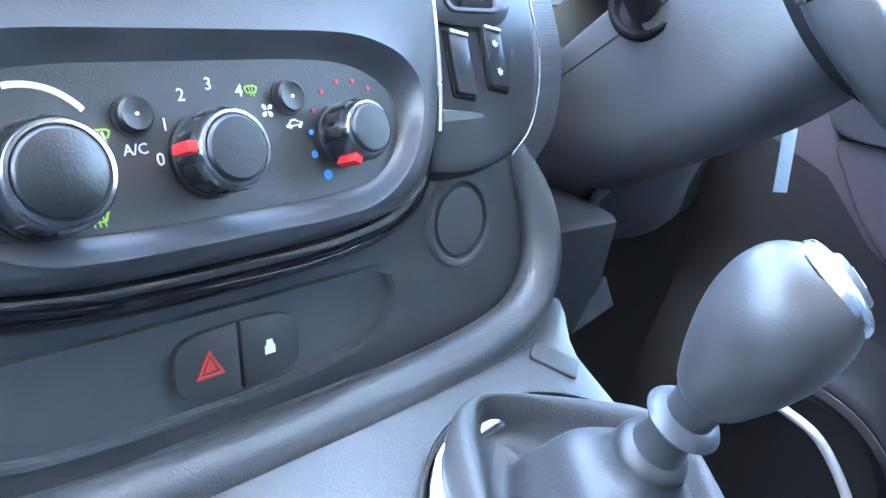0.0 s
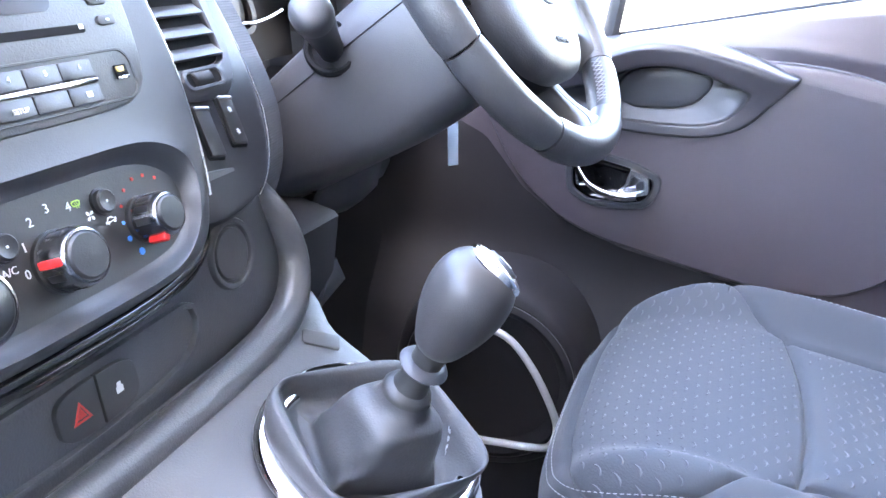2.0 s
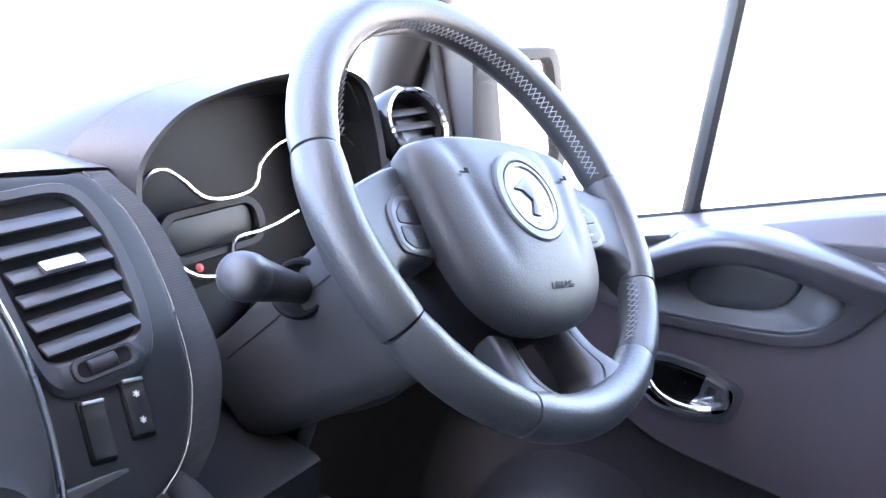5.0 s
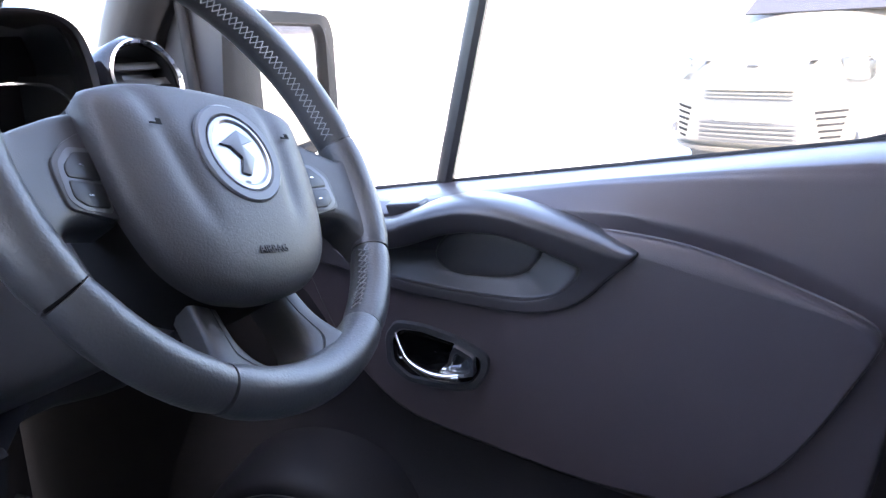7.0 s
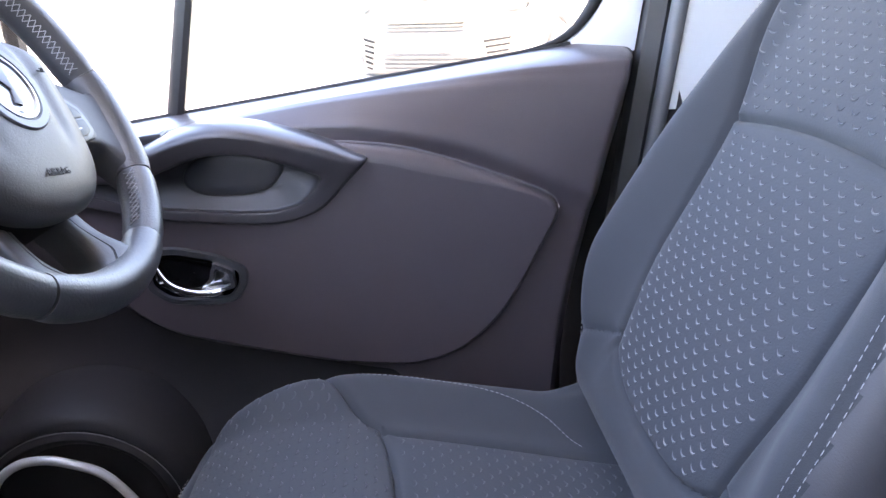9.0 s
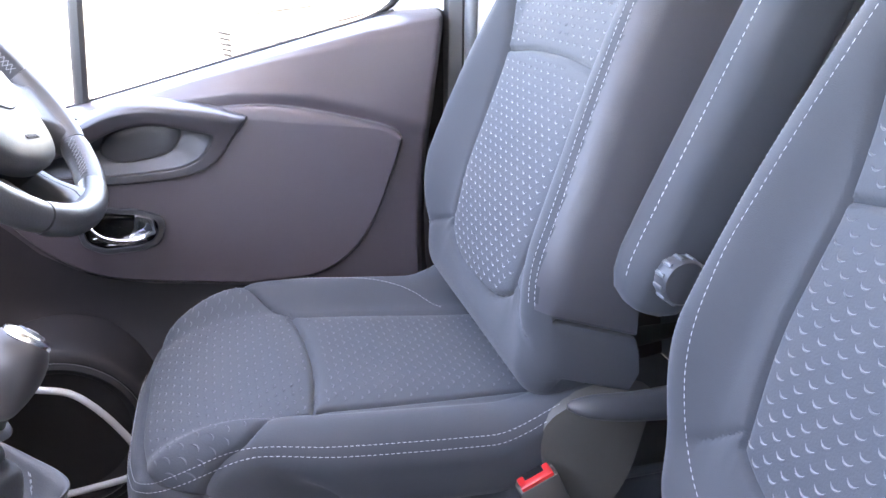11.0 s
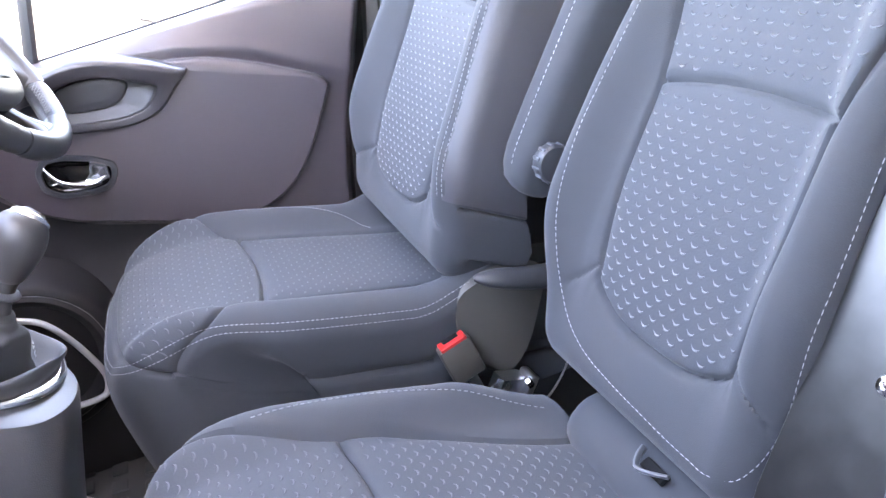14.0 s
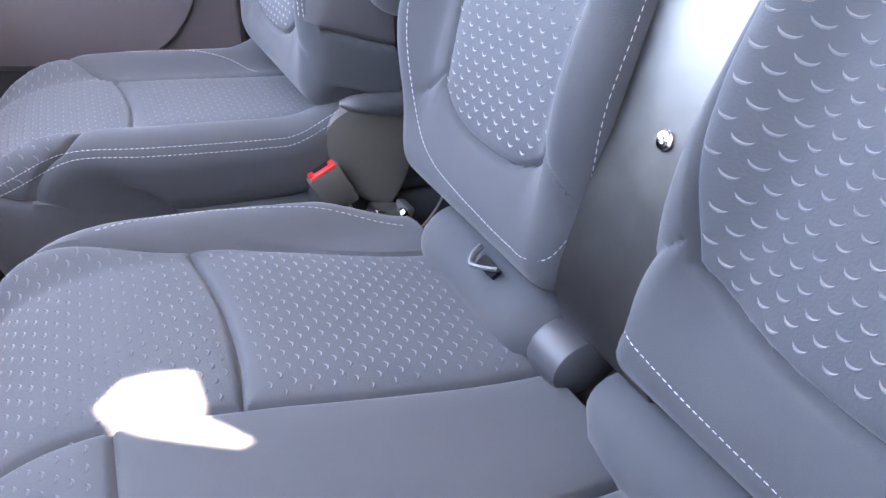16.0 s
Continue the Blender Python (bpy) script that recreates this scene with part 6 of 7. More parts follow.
    lathe("pattern_disc", [(0.0105, 0.0), (0.0105, 0.0040), (0.0098, 0.0050), (0.0, 0.0056)], fm @ Matrix.Translation((0.004, 0.0, 0)), SATIN_GREY, cap, "grey gear pattern disc", 28)
    for x, y, w_, h_ in ((0.0, 0.0, 0.010, 0.0009), (-0.0045, 0.0, 0.0009, 0.008), (0.0, 0.0, 0.0009, 0.008), (0.0045, 0.0, 0.0009, 0.008)):
        part("mark", box_bm((w_, h_, 0.0004), fm @ Matrix.Translation((0.004 + x, y, 0.0056)), 0), WHITE_MARK, cap)
    lathe("knob_seam", [(0.0192, -0.0065), (0.0200, -0.0055), (0.0192, -0.0045)], fm, SHADE_BLACK, knob, "dark seam under the cap", 40, False)
    return c


build_gear()


# ---------------------------------------------------------------- steering column and wheel
WHEEL_C, WHEEL_Z = Vector((0.403, 0.320, 0.8355)), Vector((-0.056, -0.868, 0.493)).normalized()
WHEEL_X = Vector((0, 0, 1)).cross(WHEEL_Z).normalized()
WHEEL_M = frame_axes(WHEEL_C, WHEEL_X, WHEEL_Z.cross(WHEEL_X)) @ pose(0, 0, 0, 0, 0, -13)
COLUMN_Z = Vector((0, -0.85, 0.53)).normalized()
COLUMN_M = frame_axes((0.394, 0.307, 0.848), (1, 0, 0), COLUMN_Z.cross(Vector((1, 0, 0))))


def build_column():
    c = thing("steering_column", "dark grey steering column shroud with indicator stalk", "steering column")
    rows = []
    for z, w, t, b in ((-0.035, 0.055, 0.035, 0.05), (-0.05, 0.075, 0.05, 0.075), (-0.075, 0.085, 0.052, 0.088), (-0.14, 0.09, 0.05, 0.092), (-0.2, 0.092, 0.045, 0.085), (-0.27, 0.092, 0.04, 0.075), (-0.3, 0.09, 0.04, 0.07)):
        out = smooth2([(-w, -b * 0.35), (-w * 0.98, t * 0.2), (-w * 0.78, t * 0.86), (0, t), (w * 0.78, t * 0.86), (w * 0.97, t * 0.35), (w, -b * 0.35), (w * 0.93, -b * 0.78), (w * 0.6, -b * 0.97), (0, -b), (-w * 0.6, -b * 0.97), (-w * 0.93, -b * 0.78)], 64)
        rows.append([COLUMN_M @ Vector((x, y, z)) for x, y in out])
    rows = [list(r) for r in zip(*[spline(q, 28) for q in zip(*rows)])]
    loft("shroud", rows, PLASTIC, c, "two-piece dark grey plastic shroud")
    for s_ in (-1, 1):
        seam = [COLUMN_M @ Vector((s_ * (w * 0.972 + 0.0004), t * 0.28, z)) for z, w, t in ((-0.05, 0.075, 0.05), (-0.075, 0.085, 0.052), (-0.14, 0.09, 0.05), (-0.2, 0.092, 0.045), (-0.27, 0.092, 0.04))]
        tube("shroud_seam", spline(seam, 20), 0.0006, PLASTIC_LOW, c, "thin parting line of the shroud", False, 6)
    base, tip = Vector((0.31, 0.452, 0.781)), Vector((0.218, 0.418, 0.818))
    d = (tip - base).normalized()
    tube("stalk", [base + d * f for f in (-0.02, 0.02, 0.04, 0.06, 0.08, 0.092)], [0.0112, 0.0118, 0.0128, 0.0142, 0.0155, 0.0158], DIAL, c, "black indicator stalk with a fat rounded end", False, 24)
    lathe("stalk_end", [(0.0158, 0.0), (0.0168, 0.0008), (0.0172, 0.004), (0.0170, 0.014), (0.0158, 0.0195), (0.0130, 0.0232), (0.0085, 0.0252), (0.0, 0.0258)], frame_axes(base + d * 0.0925, d.orthogonal(), d.cross(d.orthogonal())), PLASTIC, c, "turning end of the stalk", 32)
    # shallow disc, the hole round the stalk is shade put in its colour
    lathe("stalk_socket", [(0.0245, -0.004), (0.0245, 0.003), (0.0225, 0.005), (0.020, 0.004), (0.017, -0.002), (0.012, -0.003)], frame_axes(base + d * 0.004, d.orthogonal(), d.cross(d.orthogonal())), SHADE_BLACK, c, "dark stalk socket", 28)
    return c


build_column()


def build_wheel():
    w = thing("steering_wheel", "black leather steering wheel with airbag hub and round silver emblem", "steering wheel")
    R, r = 0.176, 0.0166

    def rim_point(a, rr=R, z=0.0):
        return WHEEL_M @ Vector((rr * math.cos(a), rr * math.sin(a), z))

    def rim_piece(a0, a1, mat, label, fat):
        n = max(8, int(abs(a1 - a0) / 4))
        pts, rad = [], []
        for k in range(n + 1):
            a = radians(a0 + (a1 - a0) * k / n)
            pts.append(rim_point(a))
            rad.append((r + fat) * (0.93 if k in (0, n) else 1))
        tube("rim", pts, rad, mat, w, label, False, 24, 1.08, up=WHEEL_M.to_3x3() @ Vector((0, 0, 1)))

    seams = (8, 170, 211, 247, 304, 332, 368)
    for k, (a0, a1) in enumerate(zip(seams, seams[1:])):
        rim_piece(a0 + 0.25, a1 - 0.25, LEATHER, ("smooth black leather rim section", "grained black leather grip")[k % 2], 0.0006 if k % 2 else 0.0)
    tube("rim_core", [rim_point(2 * math.pi * k / 72) for k in range(72)], r - 0.0035, SHADE_BLACK, w, "", True, 16)
    # hub pad
    half = [(0.0, 0.050), (0.055, 0.047), (0.091, 0.038), (0.099, 0.028), (0.098, 0.0), (0.092, -0.04), (0.077, -0.080), (0.05, -0.104), (0.02, -0.112)]
    loop = smooth2(half + [(0.0, -0.1135)] + [(-x, y) for x, y in reversed(half[1:])], 96)
    rows = []
    for q in spline([(0.985, -0.006, 0), (1.003, -0.002, 0), (1.01, 0.004, 0), (0.995, 0.0105, 0), (0.96, 0.0155, 0), (0.88, 0.020, 0), (0.7, 0.0245, 0), (0.4, 0.0275, 0), (0.0, 0.029, 0)], 34):
        f = max(0.0, q.x)
        rows.append([WHEEL_M @ Vector((x * f - 0.004, -0.035 + (y + 0.035) * f, q.y - 0.0028 * math.exp(-((abs(x * f) - 0.052 - 0.2 * (y * f)) / 0.009) ** 2) * step(0.99, 0.9, f) * step(-0.075, -0.03, -0.035 + (y + 0.035) * f))) for x, y in loop])
    mesh_object("hub", *grid_mesh(rows, True), HUB_GRAIN, w, "grained black airbag hub cover")
    # near-black skirt, puts the hub's shadow on the spokes side into colour
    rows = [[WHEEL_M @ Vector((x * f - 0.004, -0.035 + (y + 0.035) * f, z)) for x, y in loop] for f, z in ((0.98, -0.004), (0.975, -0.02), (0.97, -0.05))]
    mesh_object("hub_shade", *grid_mesh(rows, True), SHADE_BLACK, w, "dark gap under the edge of the hub")
    em = WHEEL_M @ Matrix.Translation((-0.001, -0.011, 0.0285))
    lathe("emblem", [(0.0385, -0.004), (0.0385, 0.0005), (0.037, 0.0018), (0.031, 0.0018), (0.0295, 0.0)], em, SATIN_GREY, w, "satin grey emblem ring", 48, False)
    lathe("emblem_disc", [(0.0295, -0.001), (0.0285, 0.0016), (0.026, 0.002), (0.024, 0.0004), (0.0, 0.0004)], em, material("emblem_metal", (0.33, 0.33, 0.34), 0.32, 1.0, vary=0.05), w, "satin silver emblem disc", 48)
    mark = join_bm([plate_bm([(-0.018, 0.006), (0.004, 0.018), (0.016, 0.010), (0.004, 0.006), (0.012, -0.004), (0.002, -0.018), (-0.006, -0.016), (0.0, -0.004), (-0.008, 0.004)], 0.0015, 0.0004, em @ Matrix.Translation((0, 0, 0.0022)))])
    part("emblem_mark", mark, SATIN_GREY, w, "plain raised emblem shape")
    for x in (-0.066, 0.062):
        part("mark", join_bm([box_bm((0.010, 0.0012, 0.0004), WHEEL_M @ Matrix.Translation((x, 0.008, 0.0262)), 0), box_bm((0.004, 0.004, 0.0004), WHEEL_M @ Matrix.Translation((x + 0.003, 0.0095, 0.0262)), 0)]), SHADE_BLACK, w)
    lettering("writing", "AIRBAG", 0.0085, WHEEL_M @ Matrix.Translation((-0.002, -0.0835, 0.0262)) @ pose(0, 0, 0, -7, 0, 0), PLASTIC_LOW, w, 0.0004)
    for s in (-1, 1):
        # side spoke: a broad face that swells into the rim
        stations = ((0.080, 0.0335, 0.080, -0.0455, 0.0, -0.004), (0.097, 0.0297, 0.098, -0.047, 0.0, -0.002), (0.1145, 0.0245, 0.113, -0.0475, 0.0, 0.0), (0.133, 0.0165, 0.126, -0.049, 0.002, 0.0025),
                    (0.148, 0.0095, 0.134, -0.0525, 0.004, 0.0048), (0.1555, 0.006, 0.139, -0.0585, 0.006, 0.0068), (0.161, 0.0085, 0.142, -0.068, 0.009, 0.009), (0.165, 0.018, 0.144, -0.080, 0.0115, 0.0115),
                    (0.1685, 0.028, 0.1455, -0.092, 0.013, 0.0142), (0.1717, 0.0365, 0.146, -0.098, 0.014, 0.0158))
        tops = spline([(q[0], q[1], q[5]) for q in stations], 40)
        feet = spline([(q[2], q[3], q[4]) for q in stations], 40)
        rows = []
        for p, q in zip(tops, feet):
            long = math.hypot(p.x - q.x, p.y - q.y)
            row = []
            for e, d in [(0.0, -0.03), (0.0, -0.008), (0.0008, -0.0036), (0.003, -0.0012), (0.007, 0.0)] + [(long * f, 0.0003) for f in (0.3, 0.4, 0.5, 0.6)] + [(long - 0.010, 0.0), (long - 0.006, -0.0007), (long - 0.003, -0.0022), (long - 0.001, -0.005), (long, -0.010), (long, -0.03)]:
                f = e / long
                row.append(WHEEL_M @ Vector((s * (p.x + (q.x - p.x) * f + q.z * 4 * f * (1 - f)), p.y + (q.y - p.y) * f, p.z + d)))
            rows.append(row)
        mesh_object("spoke", *grid_mesh(rows), SPOKE, w, "satin dark spoke swelling into the rim")
        face = WHEEL_M @ pose(0, 0, -0.0182, 0, -s * 9.2, 0)
        bt = [(s * x, y) for x, y in corners([(0.094, 0.0145), (0.104, 0.0125), (0.121, 0.003), (0.1345, -0.010), (0.1358, -0.020), (0.1325, -0.0415), (0.094, -0.0468)], 0.005)]
        plate("button_frame", bt if s > 0 else bt[::-1], 0.006, 0.0008, face @ Matrix.Translation((0, 0, 0.0012)), SPOKE, w, "satin dark button surround")
        rim_ = [(s * x, y) for x, y in corners([(0.098, 0.002), (0.119, 0.0005), (0.1318, -0.0125), (0.1322, -0.036), (0.122, -0.0425), (0.098, -0.0425)], 0.005)]
        plate("button_edge", rim_ if s > 0 else rim_[::-1], 0.004, 0.0008, face @ Matrix.Translation((0, 0, 0.0017)), SATIN_GREY, w, "lighter grey edge of the buttons")
        for pts in ([(0.100, -0.0012), (0.1165, -0.0028), (0.1275, -0.0138), (0.1275, -0.0213), (0.100, -0.0213)], [(0.100, -0.0228), (0.1275, -0.0228), (0.1278, -0.0345), (0.1195, -0.0395), (0.100, -0.0395)]):
            q = [(s * x, y) for x, y in corners(pts, 0.003)]
            plate("button", q if s > 0 else q[::-1], 0.004, 0.0012, face @ Matrix.Translation((0, 0, 0.0027)), DIAL, w, "small black wheel button")
            cy = sum(p[1] for p in pts) / 5
            part("mark", box_bm((0.004, 0.001, 0.0004), face @ Matrix.Translation((s * 0.114, cy, 0.0028)), 0), SATIN, w)
    # lower spoke: a yoke with an opening in it, one with the foot of the rim
    inner = [(-0.029, -0.086, -0.020), (-0.0305, -0.108, -0.013), (-0.0315, -0.130, -0.007), (-0.0265, -0.149, -0.001), (-0.014, -0.1585, 0.003), (0.0, -0.160, 0.004)]
    outer = [(-0.052, -0.080, -0.018), (-0.054, -0.104, -0.011), (-0.058, -0.127, -0.004), (-0.065, -0.1440, 0.005), (-0.070, -0.1600, 0.0145), (-0.036, -0.1715, 0.0160), (0.0, -0.1755, 0.0165)]
    inner = spline(inner + [(-x, y, z) for x, y, z in inner[-2::-1]], 71)
    outer = spline(outer + [(-x, y, z) for x, y, z in outer[-2::-1]], 71)
    rows = []
    for p, q in zip(inner, outer):
        row = []
        for f, d in ((0.0, -0.030), (0.0, -0.010), (0.03, -0.0045), (0.08, -0.0018), (0.16, -0.0006), (0.30, 0.0), (0.335, 0.0), (0.36, -0.003), (0.385, 0.0), (0.5, 0.0006), (0.65, 0.0004), (0.8, 0.0), (0.9, -0.001), (0.96, -0.0022), (0.99, -0.004), (1.0, -0.006), (0.85, -0.02), (0.6, -0.03)):
            r_ = p.lerp(q, f)
            row.append(WHEEL_M @ Vector((r_.x, r_.y, r_.z + d)))
        rows.append(row)
    tube("spoke_seam", [WHEEL_M @ (p.lerp(q, 0.36) + Vector((0, 0, -0.0012))) for p, q in zip(inner, outer)], 0.0008, SHADE_BLACK, w, "dark seam round the opening", False, 6)
    mesh_object("lower_spoke", *grid_mesh(rows), SPOKE, w, "satin dark lower spoke yoke with a seam round its opening")
    # cross stitching inside the rim
    for a0, a1 in ((10, 166), (306, 330)):
        n = int(abs(a1 - a0) / 2.1)
        bms, verts, faces = [], [], []
        for k in range(n):
            for sgn in (-1, 1):
                p0, p1 = radians(a0 + (a1 - a0) * k / n), radians(a0 + (a1 - a0) * (k + 1) / n)
                q0, q1 = rim_point(p0, R - r * 1.0, 0.0065 + sgn * 0.0052), rim_point(p1, R - r * 1.0, 0.0065 - sgn * 0.0052)
                d = (q1 - q0).normalized()
                s_ = d.orthogonal().normalized() * 0.0005
                t_ = d.cross(s_)
                b = len(verts)
                verts += [q0 + s_, q0 + t_, q0 - s_, q0 - t_, q1 + s_, q1 + t_, q1 - s_, q1 - t_]
                faces += [(b + i, b + (i + 1) % 4, b + 4 + (i + 1) % 4, b + 4 + i) for i in range(4)]
        tagged(mesh_object("stitching", verts, faces, THREAD, w, "pale cross stitching inside the rim"), kind="stuff")
    return w


build_wheel()


# ---------------------------------------------------------------- instruments
def build_instruments():
    c = thing("instrument_cluster", "instrument cluster with chrome dial outlines under a dark hood", "instrument cluster")
    # hood: an arched shell
    lip = spline([(0.247, 0, 0.80), (0.250, 0, 0.86), (0.260, 0, 0.890), (0.301, 0, 0.922), (0.35, 0, 0.937), (0.41, 0, 0.946), (0.495, 0, 0.950), (0.538, 0, 0.940), (0.556, 0, 0.917), (0.565, 0, 0.87), (0.567, 0, 0.80)], 60)
    seam = spline([(0.205, 0, 0.79), (0.206, 0, 0.865), (0.216, 0, 0.903), (0.251, 0, 0.927), (0.305, 0, 0.945), (0.412, 0, 0.959), (0.50, 0, 0.960), (0.553, 0, 0.948), (0.578, 0, 0.92), (0.588, 0, 0.87), (0.59, 0, 0.80)], 60)
    rows = [[Vector((p.x, 0.548, p.z)) for p in lip], [Vector((p.x * 0.8 + q.x * 0.2, 0.543, p.z * 0.8 + q.z * 0.2)) for p, q in zip(lip, seam)], [Vector((q.x, 0.580, q.z)) for q in seam],
            [Vector((q.x, 0.582, q.z - 0.002)) for q in seam], [Vector((0.41 + (q.x - 0.41) * 1.005, 0.585, q.z + 0.0005)) for q in seam], [Vector((0.40 + (q.x - 0.40) * 1.08, 0.66, q.z + 0.004)) for q in seam],
            [Vector((0.40 + (q.x - 0.40) * 1.2, 0.85, q.z - 0.03)) for q in seam]]
    mesh_object("hood", *grid_mesh(rows), PLASTIC_SOFT, c, "soft dark arched hood")
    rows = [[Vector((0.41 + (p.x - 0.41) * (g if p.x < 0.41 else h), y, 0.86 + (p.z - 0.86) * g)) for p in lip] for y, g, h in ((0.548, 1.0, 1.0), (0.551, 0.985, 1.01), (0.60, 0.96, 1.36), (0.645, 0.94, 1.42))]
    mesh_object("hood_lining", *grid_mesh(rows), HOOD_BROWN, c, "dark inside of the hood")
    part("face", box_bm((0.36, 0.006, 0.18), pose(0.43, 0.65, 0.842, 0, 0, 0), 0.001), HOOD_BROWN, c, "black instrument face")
    # added plate over the lit dash body, so the recess side stays dark
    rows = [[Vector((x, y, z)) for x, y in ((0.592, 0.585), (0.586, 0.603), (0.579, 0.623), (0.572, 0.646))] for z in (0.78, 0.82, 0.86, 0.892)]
    mesh_object("side_blind", *grid_mesh(rows), HOOD_BROWN, c, "dark side of the instrument recess")
    line = spline([(0.286, 0.618, 0.79), (0.284, 0.61, 0.84), (0.297, 0.60, 0.873), (0.317, 0.60, 0.8775), (0.335, 0.60, 0.866), (0.356, 0.60, 0.847), (0.382, 0.60, 0.841), (0.412, 0.60, 0.842), (0.427, 0.60, 0.850), (0.434, 0.60, 0.866), (0.461, 0.60, 0.882),
                   (0.50, 0.60, 0.888), (0.535, 0.60, 0.886), (0.572, 0.60, 0.879), (0.60, 0.60, 0.855), (0.611, 0.60, 0.835)], 90)
    tube("dial_outline", line, 0.0024, BRIGHT, c, "chrome outline of the dials", False, 8)
    line2 = spline([(0.382, 0.60, 0.775), (0.383, 0.60, 0.79), (0.391, 0.60, 0.801), (0.42, 0.60, 0.801), (0.45, 0.60, 0.804), (0.48, 0.60, 0.81)], 30)
    tube("lower_outline", spline([(0.2893, 0.60, 0.8486), (0.2987, 0.60, 0.822), (0.3098, 0.60, 0.8006), (0.3227, 0.60, 0.7854), (0.3374, 0.60, 0.7758), (0.355, 0.60, 0.771)], 24), 0.0024, BRIGHT, c, "chrome lower outline", False, 8)
    tube("lower_outline", line2, 0.0022, BRIGHT, c, "chrome lower outline", False, 8)
    frame_ring("display_bezel", rounded(0.135, 0.052, 0.025, 6), rounded(0.106, 0.033, 0.0125, 6), 0.01, frame_axes((0.372, 0.606, 0.813), (1, 0, 0), (0, 0.15, 1)), HOOD_BROWN, c, "brown-black display bezel", 0.003)
    plate("display", rounded(0.105, 0.032, 0.012, 5), 0.004, 0.001, frame_axes((0.372, 0.612, 0.814), (1, 0, 0), (0, 0.05, 1)), PANEL_DARK, c, "dark trip display")
    lathe("warning_lamp", [(0.0042, 0), (0.0042, 0.001), (0.0, 0.0018)], frame_axes((0.341, 0.602, 0.783), (1, 0, 0), (0, 0.3, 1)), RED, c, "small red warning lamp", 12)
    # side vent
    v = thing("side_vent", "round side air vent with gloss surround and chrome ring", "air vent")
    m = frame_axes((0.645, 0.55, 0.882), (0.97, -0.25, 0), (0, 0.35, 1))
    lathe("pod", [(0.045, -0.12), (0.052, -0.04), (0.050, 0.0), (0.045, 0.006), (0.040, 0.004), (0.0385, 0.0)], m, GLOSS, v, "gloss black vent pod", 44, False)
    # throat's inner shade is put into its colour
    lathe("throat", [(0.0386, 0.001), (0.036, -0.025), (0.0, -0.025)], m, SHADE_BLACK, v, "dark vent throat", 44, False)
    lathe("chrome_ring", [(0.044, 0.002), (0.0445, 0.008), (0.042, 0.010), (0.0395, 0.007), (0.0395, 0.0)], m, CHROME, v, "chrome vent ring", 44, False)
    for k in range(3):
        part("slat", box_bm((0.07 - 0.012 * abs(k - 1), 0.011, 0.002), m @ Matrix.Translation((0, -0.018 + 0.018 * k, -0.006)) @ pose(0, 0, 0, -30, 0, 0), 0.0008), PANEL_DARK, v)
    return c


build_instruments()


# ---------------------------------------------------------------- front pillar, windscreen, mirror
def build_front():
    p = [(0.86, 0.74, 0.88), (0.86, 0.70, 0.98), (0.85, 0.58, 1.13), (0.83, 0.36, 1.40), (0.81, 0.16, 1.66)]
    tagged(tube("pillar", spline(p, 30), 0.045, PILLAR_TRIM, None, "", False, 14), "dark plastic windscreen pillar", "pillar", kind="structure")
    q = [(-x, y, z) for x, y, z in p]
    tagged(tube("pillar", spline(q, 30), 0.045, PILLAR_TRIM, None, "", False, 14), "dark plastic windscreen pillar", "pillar", kind="structure")
    rows = [[(x, 1.05 - 0.12 * (x / 0.85) ** 2 * (1 - k / 8) - 0.90 * k / 8, 0.88 + 0.80 * k / 8) for x in [-0.84 + 1.68 * i / 16 for i in range(17)]] for k in range(9)]
    w = mesh_object("windscreen", *grid_mesh(rows), GLASS)
    w.visible_shadow = False
    tagged(w, "clear raked windscreen", "windscreen", kind="structure")
    mir = thing("door_mirror", "black door mirror on the driver's side", "door mirror")
    m = frame_axes((1.225, 0.68, 0.84), (1, 0.12, 0), (0, 0, 1))
    o = rounded(0.53, 0.27, 0.06, 6)
    i = [(x + 0.035, y) for x, y in rounded(0.30, 0.215, 0.035, 6)]
    frame_ring("housing", o, i, 0.10, m, MIRROR_SHELL, mir, "black mirror housing", 0.02)
    plate("mirror_glass", i, 0.003, 0, m @ Matrix.Translation((0, 0, -0.012)), CHROME, mir, "silvered mirror glass")
    part("arm", box_bm((0.12, 0.06, 0.08), pose(0.93, 0.72, 0.79), 0.02), MIRROR_SHELL, mir, "black mirror arm")
    tagged(tube("trim", spline([(0.862, 0.634, 0.80), (0.862, 0.638, 0.863), (0.860, 0.648, 0.996), (0.855, 0.662, 1.03)], 16), 0.008, RUBBER, None, "", False, 10), "dark front post of the door window", "trim", kind="structure")
    # corner panel between pillar and mirror
    rows = [[(0.872, 0.74, 0.74), (0.872, 0.72, 0.86), (0.868, 0.66, 0.99)], [(0.872, 0.60, 0.725), (0.872, 0.60, 0.86), (0.868, 0.585, 1.0)]]
    tagged(mesh_object("trim", *grid_mesh(rows), PLASTIC, None), "dark corner panel behind the mirror", "trim", kind="structure")


build_front()


